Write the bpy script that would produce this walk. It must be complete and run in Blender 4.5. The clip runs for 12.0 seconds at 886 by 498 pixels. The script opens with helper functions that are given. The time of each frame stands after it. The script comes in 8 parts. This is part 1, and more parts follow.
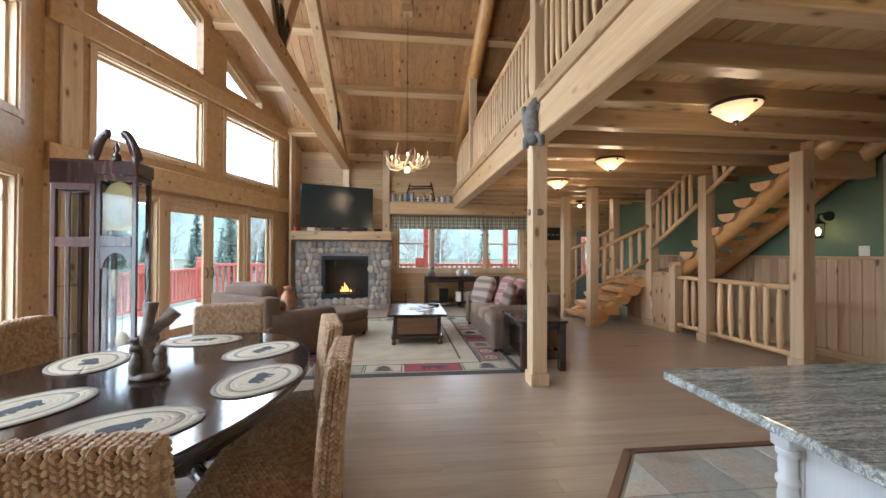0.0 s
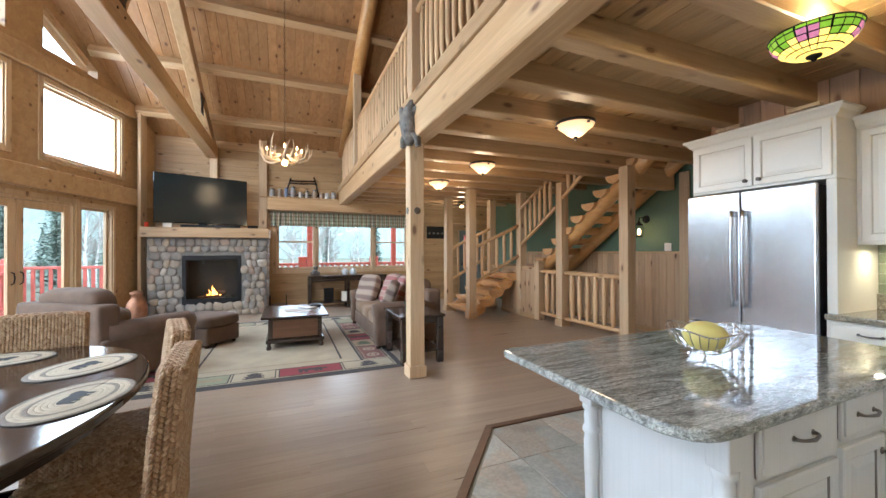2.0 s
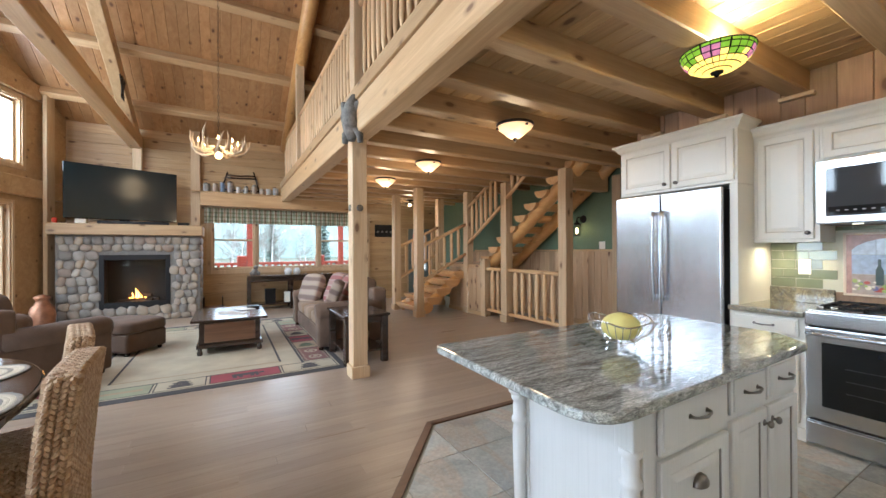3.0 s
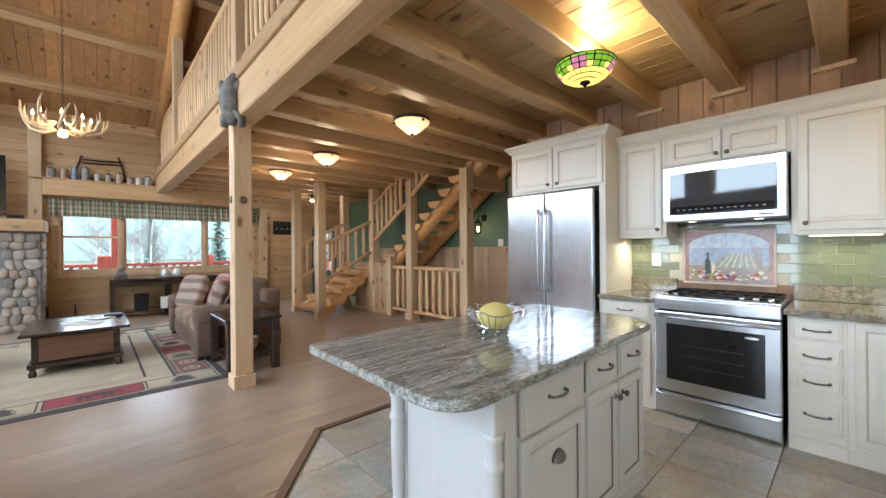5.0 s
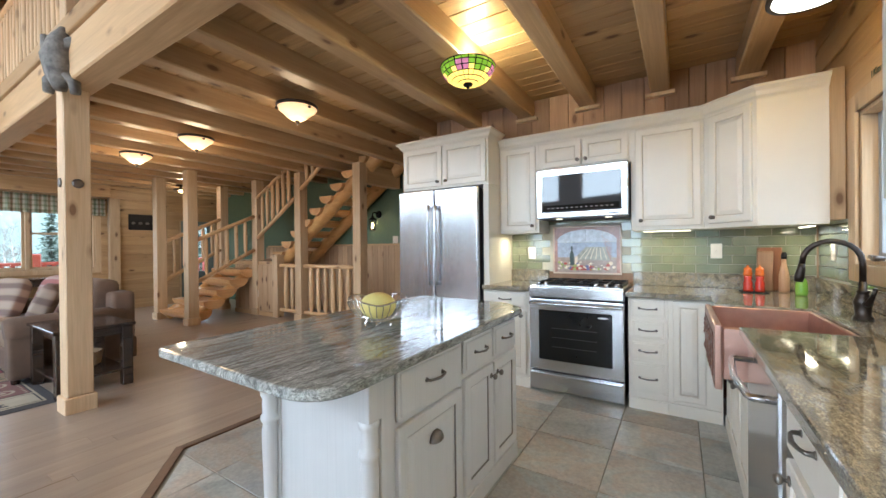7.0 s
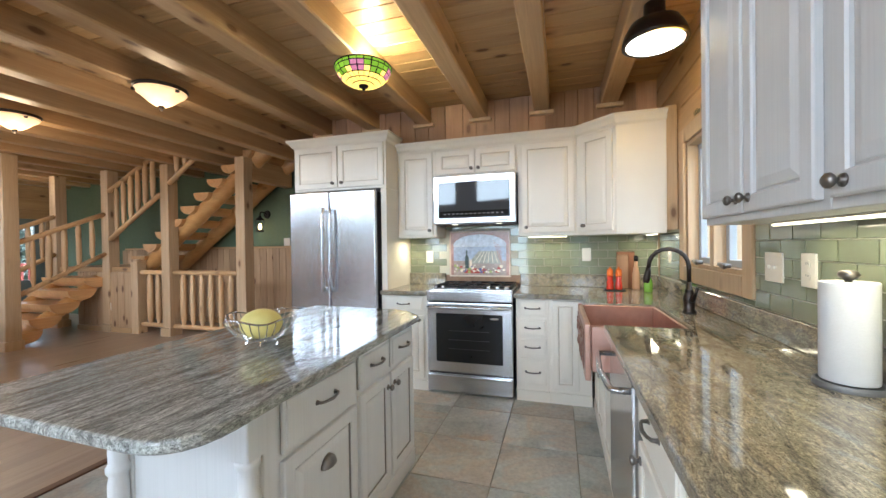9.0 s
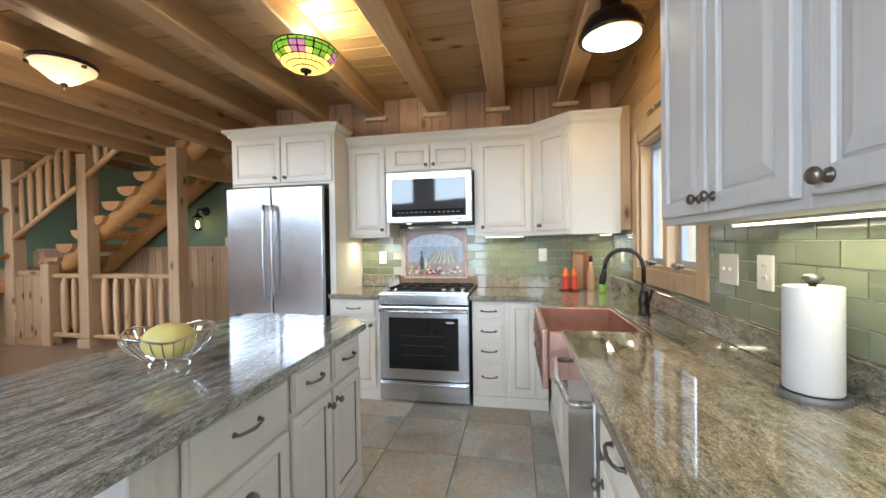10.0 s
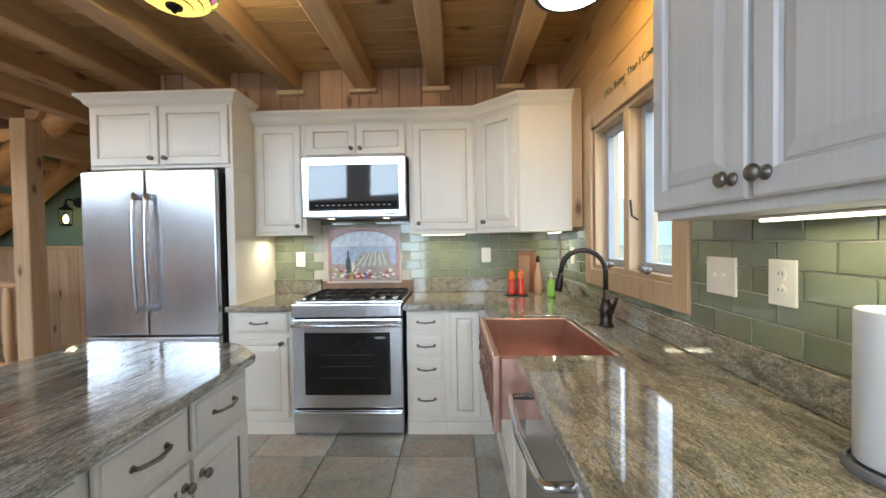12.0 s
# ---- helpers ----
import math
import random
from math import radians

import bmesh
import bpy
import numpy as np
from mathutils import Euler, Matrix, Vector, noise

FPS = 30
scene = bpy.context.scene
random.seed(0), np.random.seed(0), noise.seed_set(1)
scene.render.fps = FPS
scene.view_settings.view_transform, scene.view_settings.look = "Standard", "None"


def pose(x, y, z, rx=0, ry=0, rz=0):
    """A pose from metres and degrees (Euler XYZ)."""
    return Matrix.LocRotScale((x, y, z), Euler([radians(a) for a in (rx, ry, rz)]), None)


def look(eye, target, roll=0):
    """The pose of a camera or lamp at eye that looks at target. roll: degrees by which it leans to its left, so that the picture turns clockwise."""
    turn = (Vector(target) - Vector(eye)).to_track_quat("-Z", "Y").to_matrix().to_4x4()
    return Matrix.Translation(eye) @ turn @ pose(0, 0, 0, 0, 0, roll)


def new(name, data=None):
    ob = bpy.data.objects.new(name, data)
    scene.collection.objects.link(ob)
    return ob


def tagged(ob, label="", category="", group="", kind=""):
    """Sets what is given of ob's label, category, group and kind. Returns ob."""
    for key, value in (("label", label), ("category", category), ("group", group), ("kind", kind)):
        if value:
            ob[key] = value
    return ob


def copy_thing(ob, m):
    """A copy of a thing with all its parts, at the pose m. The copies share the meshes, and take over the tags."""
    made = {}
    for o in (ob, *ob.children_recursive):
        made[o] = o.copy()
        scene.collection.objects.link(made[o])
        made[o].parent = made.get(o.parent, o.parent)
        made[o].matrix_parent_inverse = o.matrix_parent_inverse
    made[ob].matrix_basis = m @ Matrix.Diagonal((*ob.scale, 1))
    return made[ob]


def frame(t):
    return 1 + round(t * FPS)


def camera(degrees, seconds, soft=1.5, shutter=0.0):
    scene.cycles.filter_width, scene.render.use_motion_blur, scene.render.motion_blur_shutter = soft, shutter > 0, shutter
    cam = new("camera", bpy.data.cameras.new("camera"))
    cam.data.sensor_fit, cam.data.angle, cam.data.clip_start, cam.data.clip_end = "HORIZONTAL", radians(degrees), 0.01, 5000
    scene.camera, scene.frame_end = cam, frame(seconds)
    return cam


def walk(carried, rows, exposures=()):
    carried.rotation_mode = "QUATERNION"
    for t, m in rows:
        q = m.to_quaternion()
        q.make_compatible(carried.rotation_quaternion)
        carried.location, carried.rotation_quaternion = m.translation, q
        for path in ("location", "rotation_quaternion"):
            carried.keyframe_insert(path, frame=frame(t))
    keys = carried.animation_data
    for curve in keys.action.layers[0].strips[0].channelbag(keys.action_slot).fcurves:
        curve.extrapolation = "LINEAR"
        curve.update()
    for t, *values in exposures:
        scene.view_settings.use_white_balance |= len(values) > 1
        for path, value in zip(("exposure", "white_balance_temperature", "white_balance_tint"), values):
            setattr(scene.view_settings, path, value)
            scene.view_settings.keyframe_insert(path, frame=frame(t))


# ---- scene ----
# camera and walk
cam = camera(99.1, 12.0)
PATH = [
    (0, (0.518, 0.39, 1.403), (0.736, 2.378, 1.421), 0.2),
    (0.5, (0.549, 0.365, 1.401), (0.901, 2.334, 1.417), 0.1),
    (1, (0.587, 0.349, 1.402), (1.081, 2.287, 1.417), -0.0),
    (1.5, (0.621, 0.327, 1.393), (1.252, 2.224, 1.406), -0.1),
    (2, (0.648, 0.301, 1.384), (1.411, 2.15, 1.396), -0.2),
    (2.5, (0.684, 0.281, 1.38), (1.566, 2.076, 1.388), -0.3),
    (3, (0.728, 0.264, 1.374), (1.719, 2.001, 1.379), -0.3),
    (5, (0.899, 0.219, 1.338), (2.256, 1.688, 1.337), -0.5),
    (5.5, (0.924, 0.204, 1.319), (2.369, 1.587, 1.314), -0.5),
    (6, (0.944, 0.191, 1.301), (2.485, 1.466, 1.293), -0.5),
    (6.5, (0.951, 0.171, 1.293), (2.572, 1.342, 1.285), -0.5),
    (7, (0.953, 0.161, 1.29), (2.648, 1.223, 1.281), -0.6),
    (9, (0.99, 0.154, 1.34), (2.902, 0.74, 1.322), -0.8),
    (9.5, (1.078, 0.151, 1.35), (3.021, 0.624, 1.328), -0.8),
    (10, (1.164, 0.153, 1.347), (3.128, 0.53, 1.323), -0.8),
    (10.5, (1.263, 0.179, 1.35), (3.241, 0.473, 1.322), -0.8),
    (11, (1.363, 0.195, 1.343), (3.352, 0.405, 1.312), -0.9),
    (11.5, (1.492, 0.185, 1.351), (3.488, 0.309, 1.312), -0.9),
    (12, (1.649, 0.166, 1.358), (3.647, 0.228, 1.316), -0.9),
]
walk(cam, [(t, look(eye, target, roll)) for t, eye, target, roll in PATH], [(0, 0.17, 5450, 8), (2.5, 0.40, 5450, 8), (7, 0.34, 5450, 8), (9.5, 0.40, 5450, 8), (12, 0.24, 5450, 8)])

# world: pale overcast sky
world = bpy.data.worlds.new("world")
scene.world = world
world.use_nodes = True
wn, wl = world.node_tree.nodes, world.node_tree.links
sky = wn.new("ShaderNodeTexSky")
sky.sky_type, sky.sun_disc, sky.sun_elevation, sky.sun_rotation = "NISHITA", False, radians(38), radians(250)
cloud = wn.new("ShaderNodeMix")
cloud.data_type = "RGBA"
cloud.inputs[0].default_value = 0.82
cloud.inputs[7].default_value = (36, 38, 41, 1)
wl.new(sky.outputs[0], cloud.inputs[6])
wl.new(cloud.outputs[2], wn["Background"].inputs[0])
wn["Background"].inputs[1].default_value = 0.14
sun = new("sun", bpy.data.lights.new("sun", "SUN"))
sun.data.energy, sun.data.angle, sun.data.color = 1.0, radians(14), (1, 0.96, 0.9)
sun.matrix_world = look((-20, -8, 18), (0, 4, 0))


def lamp(name, kind, m, watts, colour, size=0.1, size_y=None, spread=None):
    data = bpy.data.lights.new(name, kind)
    data.energy, data.color = watts, colour
    if kind == "AREA":
        data.shape = "RECTANGLE"
        data.size, data.size_y = size, size_y or size
    else:
        data.shadow_soft_size = size
    ob = new(name, data)
    ob.matrix_world = m
    return ob


# the prow gable wall: two facets that meet at an apex
APEX = (-3.58, 5.2)
PROW = 16.0
FACET_R = pose(APEX[0], APEX[1], 0, 0, 0, 90 - PROW)      # local x runs along the wall to the far corner, local y to the outside
FACET_L = pose(APEX[0], APEX[1], 0, 0, 0, -90 + PROW)     # local x runs to the near corner, local -y to the outside


def day(m, u, z, w, h, side, watts):
    lamp("window_light", "AREA", m @ pose(u, 0.10 * side, z, 90 if side > 0 else -90, 0, 180 if side > 0 else 180), watts, (0.93, 0.97, 1.0), w, h)


for u, w in ((1.42, 1.6), (3.66, 1.5)):
    day(FACET_R, u, 3.43, w, 1.0, 1, 52)
day(FACET_R, 1.3, 5.0, 1.3, 0.7, 1, 40)
day(FACET_L, 1.325, 3.43, 1.6, 1.0, -1, 52)
day(FACET_L, 3.6, 3.43, 1.5, 1.0, -1, 52)
day(FACET_L, 1.325, 1.12, 1.6, 2.0, -1, 60)
day(FACET_L, 3.6, 1.12, 1.45, 2.0, -1, 56)
# ---- materials ----
def nodes_of(name):
    m = bpy.data.materials.new(name)
    m.use_nodes = True
    nt = m.node_tree
    return m, nt, nt.nodes["Principled BSDF"]


def link(nt, a, b):
    nt.links.new(a, b)


def coords(nt, scale=(1, 1, 1), local=False):
    """Place in the world (or in the object), stretched, moved by a random step for each object."""
    if local:
        src = nt.nodes.new("ShaderNodeTexCoord").outputs["Object"]
    else:
        src = nt.nodes.new("ShaderNodeNewGeometry").outputs["Position"]
    info = nt.nodes.new("ShaderNodeObjectInfo")
    add = nt.nodes.new("ShaderNodeVectorMath")
    add.operation = "MULTIPLY_ADD"
    add.inputs[1].default_value = scale
    link(nt, src, add.inputs[0])
    mul = nt.nodes.new("ShaderNodeMath")
    mul.operation = "MULTIPLY"
    mul.inputs[1].default_value = 37.0
    link(nt, info.outputs["Random"], mul.inputs[0])
    link(nt, mul.outputs[0], add.inputs[2])
    return add.outputs[0]


def noise_of(nt, vec, scale, detail=4, rough=0.55, distort=0.0):
    n = nt.nodes.new("ShaderNodeTexNoise")
    n.inputs["Scale"].default_value, n.inputs["Detail"].default_value = scale, detail
    n.inputs["Roughness"].default_value, n.inputs["Distortion"].default_value = rough, distort
    link(nt, vec, n.inputs["Vector"])
    return n.outputs["Fac"]


def ramp(nt, fac, stops):
    r = nt.nodes.new("ShaderNodeValToRGB")
    els = r.color_ramp.elements
    while len(els) < len(stops):
        els.new(0.5)
    for e, (p, c) in zip(els, stops):
        e.position, e.color = p, (*c, 1) if len(c) == 3 else c
    link(nt, fac, r.inputs[0])
    return r.outputs[0]


def mix(nt, fac, a, b, blend="MIX"):
    m = nt.nodes.new("ShaderNodeMix")
    m.data_type, m.blend_type = "RGBA", blend
    for sock, v in ((m.inputs[0], fac), (m.inputs[6], a), (m.inputs[7], b)):
        if isinstance(v, (int, float)):
            sock.default_value = v
        elif isinstance(v, tuple):
            sock.default_value = (*v, 1)
        else:
            link(nt, v, sock)
    return m.outputs[2]


def bump(nt, bsdf, height, strength=0.2, dist=0.004):
    b = nt.nodes.new("ShaderNodeBump")
    b.inputs["Strength"].default_value, b.inputs["Distance"].default_value = strength, dist
    link(nt, height, b.inputs["Height"])
    link(nt, b.outputs[0], bsdf.inputs["Normal"])


def tone(nt, colour, low=0.82, high=1.14, island=False):
    """A random shade for each object, or for each loose piece of a mesh."""
    if island:
        src = nt.nodes.new("ShaderNodeNewGeometry").outputs["Random Per Island"]
    else:
        src = nt.nodes.new("ShaderNodeObjectInfo").outputs["Random"]
    g = ramp(nt, src, [(0, (low,) * 3), (1, (high,) * 3)])
    return mix(nt, 1.0, colour, g, "MULTIPLY")


def wood(name, dark, light, axis="x", rough=0.5, knots=0.0, island=False, low=0.85, high=1.12, grain=1.0, coat=0.0, local=False):
    m, nt, b = nodes_of(name)
    i = "xyz".index(axis)
    stretch = [9.0 * grain] * 3
    stretch[i] = 0.55 * grain
    v = coords(nt, tuple(stretch), local)
    n1 = noise_of(nt, v, 1.0, 5, 0.6, 1.2)
    fine = [60.0] * 3
    fine[i] = 2.0
    v2 = coords(nt, tuple(fine), local)
    n2 = noise_of(nt, v2, 1.6, 3, 0.6)
    col = ramp(nt, n1, [(0.28, dark), (0.5, tuple((p + q) / 2 for p, q in zip(dark, light))), (0.72, light)])
    streak = ramp(nt, n2, [(0.3, (0.8, 0.78, 0.74)), (0.7, (1.08, 1.07, 1.05))])
    col = mix(nt, 0.55, col, mix(nt, 1.0, col, streak, "MULTIPLY"))
    if knots:
        ks = [5.2] * 3
        ks[i] = 2.3
        vk = coords(nt, tuple(ks), local)
        vor = nt.nodes.new("ShaderNodeTexVoronoi")
        vor.inputs["Scale"].default_value = 1.0
        link(nt, vk, vor.inputs["Vector"])
        spot = ramp(nt, vor.outputs["Distance"], [(0.0, (1, 1, 1)), (0.085, (1, 1, 1)), (0.125, (0.38, 0.38, 0.38)), (0.20, (0, 0, 0))])
        half = mix(nt, 1.0, spot, (knots,) * 3, "MULTIPLY")
        col = mix(nt, half, col, (0.10, 0.035, 0.012))
    col = tone(nt, col, low, high, island)
    link(nt, col, b.inputs["Base Color"])
    rr = ramp(nt, n1, [(0.2, (rough * 0.85,) * 3), (0.8, (min(1, rough * 1.2),) * 3)])
    link(nt, rr, b.inputs["Roughness"])
    b.inputs["Coat Weight"].default_value = coat
    b.inputs["Coat Roughness"].default_value = 0.12
    bump(nt, b, n2, 0.12, 0.002)
    return m


def plain(name, colour, rough=0.5, metal=0.0, vary=0.08, scale=6.0, bumps=0.05, coat=0.0, emit=None, power=0.0, trans=0.0):
    m, nt, b = nodes_of(name)
    v = coords(nt)
    n1, n2 = noise_of(nt, v, scale, 4), noise_of(nt, v, scale * 14, 3)
    col = ramp(nt, n1, [(0.3, tuple(c * (1 - vary) for c in colour)), (0.7, tuple(min(1, c * (1 + vary)) for c in colour))])
    link(nt, col, b.inputs["Base Color"])
    rr = ramp(nt, n2, [(0.3, (rough * 0.85,) * 3), (0.7, (min(1, rough * 1.15),) * 3)])
    link(nt, rr, b.inputs["Roughness"])
    b.inputs["Metallic"].default_value, b.inputs["Coat Weight"].default_value = metal, coat
    b.inputs["Transmission Weight"].default_value = trans
    if bumps:
        bump(nt, b, n2, bumps, 0.002)
    if emit:
        b.inputs["Emission Color"].default_value, b.inputs["Emission Strength"].default_value = (*emit, 1), power
    return m


def granite(name, stops, axis, veins, rough=0.06, run=1.0, sway=0.14):
    """Polished granite with veins that run along an axis."""
    m, nt, b = nodes_of(name)
    i = "xyz".index(axis)
    drift = nt.nodes.new("ShaderNodeTexNoise")
    drift.inputs["Scale"].default_value, drift.inputs["Detail"].default_value = 2.6, 3
    link(nt, nt.nodes.new("ShaderNodeNewGeometry").outputs["Position"], drift.inputs["Vector"])
    push = nt.nodes.new("ShaderNodeVectorMath")
    push.operation = "SCALE"
    push.inputs["Scale"].default_value = sway
    link(nt, drift.outputs["Color"], push.inputs[0])

    def coords(nt, scale):
        src = nt.nodes.new("ShaderNodeVectorMath")
        link(nt, nt.nodes.new("ShaderNodeNewGeometry").outputs["Position"], src.inputs[0])
        link(nt, push.outputs[0], src.inputs[1])
        out = nt.nodes.new("ShaderNodeVectorMath")
        out.operation = "MULTIPLY"
        out.inputs[1].default_value = scale
        link(nt, src.outputs[0], out.inputs[0])
        return out.outputs[0]

    s = [15.0] * 3
    s[i] = 3.0 * run
    v = coords(nt, tuple(s))
    wide = noise_of(nt, v, 0.55, 6, 0.62, 1.6)
    s2 = [150.0] * 3
    s2[i] = 42.0 * run
    v2 = coords(nt, tuple(s2))
    mid = noise_of(nt, v2, 1.0, 5, 0.7, 0.8)
    v3 = coords(nt, (1, 1, 1))
    speck = noise_of(nt, v3, 260, 3, 0.7)
    base = ramp(nt, wide, stops)
    grain = ramp(nt, mid, [(0.34, (0.18, 0.18, 0.18)), (0.44, (0.7, 0.7, 0.69)), (0.54, (1.0, 0.99, 0.97)), (0.66, (1.55, 1.53, 1.48))])
    col = mix(nt, 0.85, base, mix(nt, 1.0, base, grain, "MULTIPLY"))
    fleck = ramp(nt, speck, [(0.36, (0.45, 0.44, 0.42)), (0.5, (1, 1, 1)), (0.7, (1.25, 1.25, 1.22))])
    col = mix(nt, 0.85, col, mix(nt, 1.0, col, fleck, "MULTIPLY"))
    s4 = [7.0] * 3
    s4[i] = 0.9 * run
    v4 = coords(nt, tuple(s4))
    vein = ramp(nt, noise_of(nt, v4, 0.8, 5, 0.6, 2.2), [(0.46, (0, 0, 0)), (0.495, (1, 1, 1)), (0.53, (0, 0, 0))])
    col = mix(nt, mix(nt, 1.0, vein, (veins,) * 3, "MULTIPLY"), col, (0.07, 0.065, 0.06))
    link(nt, col, b.inputs["Base Color"])
    b.inputs["Roughness"].default_value = rough
    b.inputs["Coat Weight"].default_value, b.inputs["Coat Roughness"].default_value = 0.3, 0.02
    return m


def glass(name, tint=(1, 1, 1), rough=0.0):
    m, nt, b = nodes_of(name)
    nt.nodes.remove(b)
    out = nt.nodes["Material Output"]
    t, g, mx, lw, pw, ma = (nt.nodes.new(k) for k in ("ShaderNodeBsdfTransparent", "ShaderNodeBsdfGlossy", "ShaderNodeMixShader", "ShaderNodeLayerWeight", "ShaderNodeMath", "ShaderNodeMath"))
    t.inputs[0].default_value = (*tint, 1)
    g.inputs["Roughness"].default_value = rough
    pw.operation, ma.operation = "POWER", "MULTIPLY_ADD"
    pw.inputs[1].default_value, ma.inputs[1].default_value, ma.inputs[2].default_value = 5.0, 0.6, 0.02
    link(nt, lw.outputs["Facing"], pw.inputs[0])
    link(nt, pw.outputs[0], ma.inputs[0])
    link(nt, ma.outputs[0], mx.inputs[0])
    link(nt, t.outputs[0], mx.inputs[1])
    link(nt, g.outputs[0], mx.inputs[2])
    link(nt, mx.outputs[0], out.inputs[0])
    return m


PINE_D, PINE_L = (0.42, 0.26, 0.12), (0.57, 0.39, 0.21)
pine_x = wood("pine_along_x", PINE_D, PINE_L, "x", 0.42, 0.8)
pine_y = wood("pine_along_y", PINE_D, PINE_L, "y", 0.42, 0.8)
pine_z = wood("pine_along_z", (0.50, 0.34, 0.19), (0.64, 0.48, 0.30), "z", 0.42, 0.8)
pine_loft_y = wood("pine_loft_boards", (0.41, 0.25, 0.10), (0.56, 0.365, 0.17), "y", 0.4, 0.9, island=True)
pine_deck_y = wood("pine_ceiling_boards", (0.33, 0.165, 0.062), (0.47, 0.27, 0.12), "y", 0.4, 0.9, island=True)
pine_log_x = wood("pine_wall_boards", (0.40, 0.245, 0.11), (0.55, 0.37, 0.19), "x", 0.42, 0.8)
pine_log_z = wood("pine_wainscot", (0.42, 0.275, 0.15), (0.55, 0.385, 0.23), "z", 0.45, 0.9, low=0.8, high=1.15)
pine_red_z = wood("reddish_pine_boards", (0.34, 0.19, 0.10), (0.50, 0.31, 0.18), "z", 0.5, 0.8, low=0.65, high=1.2)
FLOOR_D, FLOOR_L = (0.32, 0.243, 0.178), (0.41, 0.325, 0.245)
floor_wood = wood("grey_brown_floor_planks", FLOOR_D, FLOOR_L, "x", 0.3, 0.0, low=0.92, high=1.08)
dark_wood = wood("dark_stained_wood", (0.02, 0.012, 0.009), (0.05, 0.03, 0.02), "x", 0.22, 0.0, coat=0.3)
espresso = wood("espresso_table_wood", (0.012, 0.008, 0.007), (0.028, 0.018, 0.014), "y", 0.10, 0.0, coat=0.5)
cherry = wood("cherry_wood", (0.022, 0.009, 0.007), (0.05, 0.018, 0.011), "z", 0.25, 0.0, coat=0.4)
trunk_wood = wood("brown_chest_boards", (0.10, 0.045, 0.02), (0.2, 0.10, 0.05), "x", 0.4, 0.5)
cream = plain("cream_cabinet_paint", (0.78, 0.735, 0.64), 0.38, 0, 0.03, 3, 0.03)
def glazed_paint(name, colour, rough):
    """Painted wood with a thin glaze dragged by the brush in upright streaks."""
    m, nt, b = nodes_of(name)
    streak, cloud_ = noise_of(nt, coords(nt, (150, 150, 2.2)), 1.0, 4, 0.65), noise_of(nt, coords(nt), 2.5, 3)
    col = ramp(nt, streak, [(0.34, tuple(c * 0.955 for c in colour)), (0.5, colour), (0.7, tuple(c * 1.02 for c in colour))])
    col = mix(nt, 1.0, col, ramp(nt, cloud_, [(0.3, (0.95,) * 3), (0.7, (1.04,) * 3)]), "MULTIPLY")
    link(nt, col, b.inputs["Base Color"])
    b.inputs["Roughness"].default_value = rough
    bump(nt, b, streak, 0.05, 0.001)
    return m


white_cab = glazed_paint("white_glazed_cabinet_paint", (0.62, 0.615, 0.595), 0.4)
glaze = plain("brown_glaze_line", (0.62, 0.56, 0.46), 0.5)
glaze_soft = plain("pale_grey_glaze_line", (0.50, 0.49, 0.47), 0.5)
glaze_dark = plain("grey_brown_glaze_line", (0.20, 0.185, 0.165), 0.5)
def brushed(name, colour, rough):
    """Brushed steel: fine upright grain and a slight waviness of the sheet."""
    m, nt, b = nodes_of(name)
    grain = noise_of(nt, coords(nt, (900, 900, 12)), 1.0, 3)
    wave = noise_of(nt, coords(nt, (6.0, 6.0, 0.30)), 1.0, 1, 0.4, 0.8)
    b.inputs["Base Color"].default_value, b.inputs["Metallic"].default_value = (*colour, 1), 1.0
    link(nt, ramp(nt, grain, [(0.3, (rough * 0.97,) * 3), (0.7, (rough * 1.03,) * 3)]), b.inputs["Roughness"])
    bump(nt, b, wave, 0.12, 0.014)
    return m


steel = brushed("brushed_stainless_steel", (0.60, 0.61, 0.63), 0.22)
black_gloss = plain("black_glass", (0.012, 0.013, 0.014), 0.06, 0, 0.1, 3, 0.0, coat=0.5)
dark_metal = plain("oil_rubbed_bronze", (0.045, 0.035, 0.03), 0.32, 0.8, 0.2, 20)
pewter = plain("antique_pewter", (0.2, 0.18, 0.16), 0.35, 0.9, 0.2, 25)
black_iron = plain("black_iron", (0.015, 0.014, 0.014), 0.5, 0.6, 0.2, 20)
copper = plain("hammered_copper", (0.56, 0.35, 0.27), 0.36, 1.0, 0.1, 12, 0.15)
chrome = plain("chrome_wire", (0.7, 0.7, 0.7), 0.12, 1.0, 0.02)
green_paint = plain("green_wall_paint", (0.115, 0.17, 0.105), 0.7, 0, 0.05, 2, 0.08)
granite_grey = granite("grey_green_granite", [(0.3, (0.14, 0.147, 0.14)), (0.40, (0.28, 0.293, 0.275)), (0.52, (0.43, 0.45, 0.42)), (0.7, (0.56, 0.58, 0.55))], "x", 0.65, sway=0.06)
granite_gold = granite("gold_green_granite", [(0.28, (0.09, 0.085, 0.07)), (0.42, (0.24, 0.215, 0.155)), (0.54, (0.36, 0.315, 0.225)), (0.62, (0.30, 0.30, 0.28)), (0.74, (0.46, 0.42, 0.33))], "x", 0.55, run=1.7, sway=0.09)
pane_glass = glass("window_glass", (0.97, 0.99, 0.98))
clear_glass = glass("cabinet_glass", (0.94, 0.96, 0.95))
outlet_plastic = plain("cream_plastic", (0.78, 0.74, 0.64), 0.35, 0, 0.02)
red_paint = plain("red_railing_paint", (0.40, 0.085, 0.06), 0.55, 0, 0.15, 5)
grey_deck = plain("weathered_deck_boards", (0.42, 0.41, 0.40), 0.75, 0, 0.15, 4)
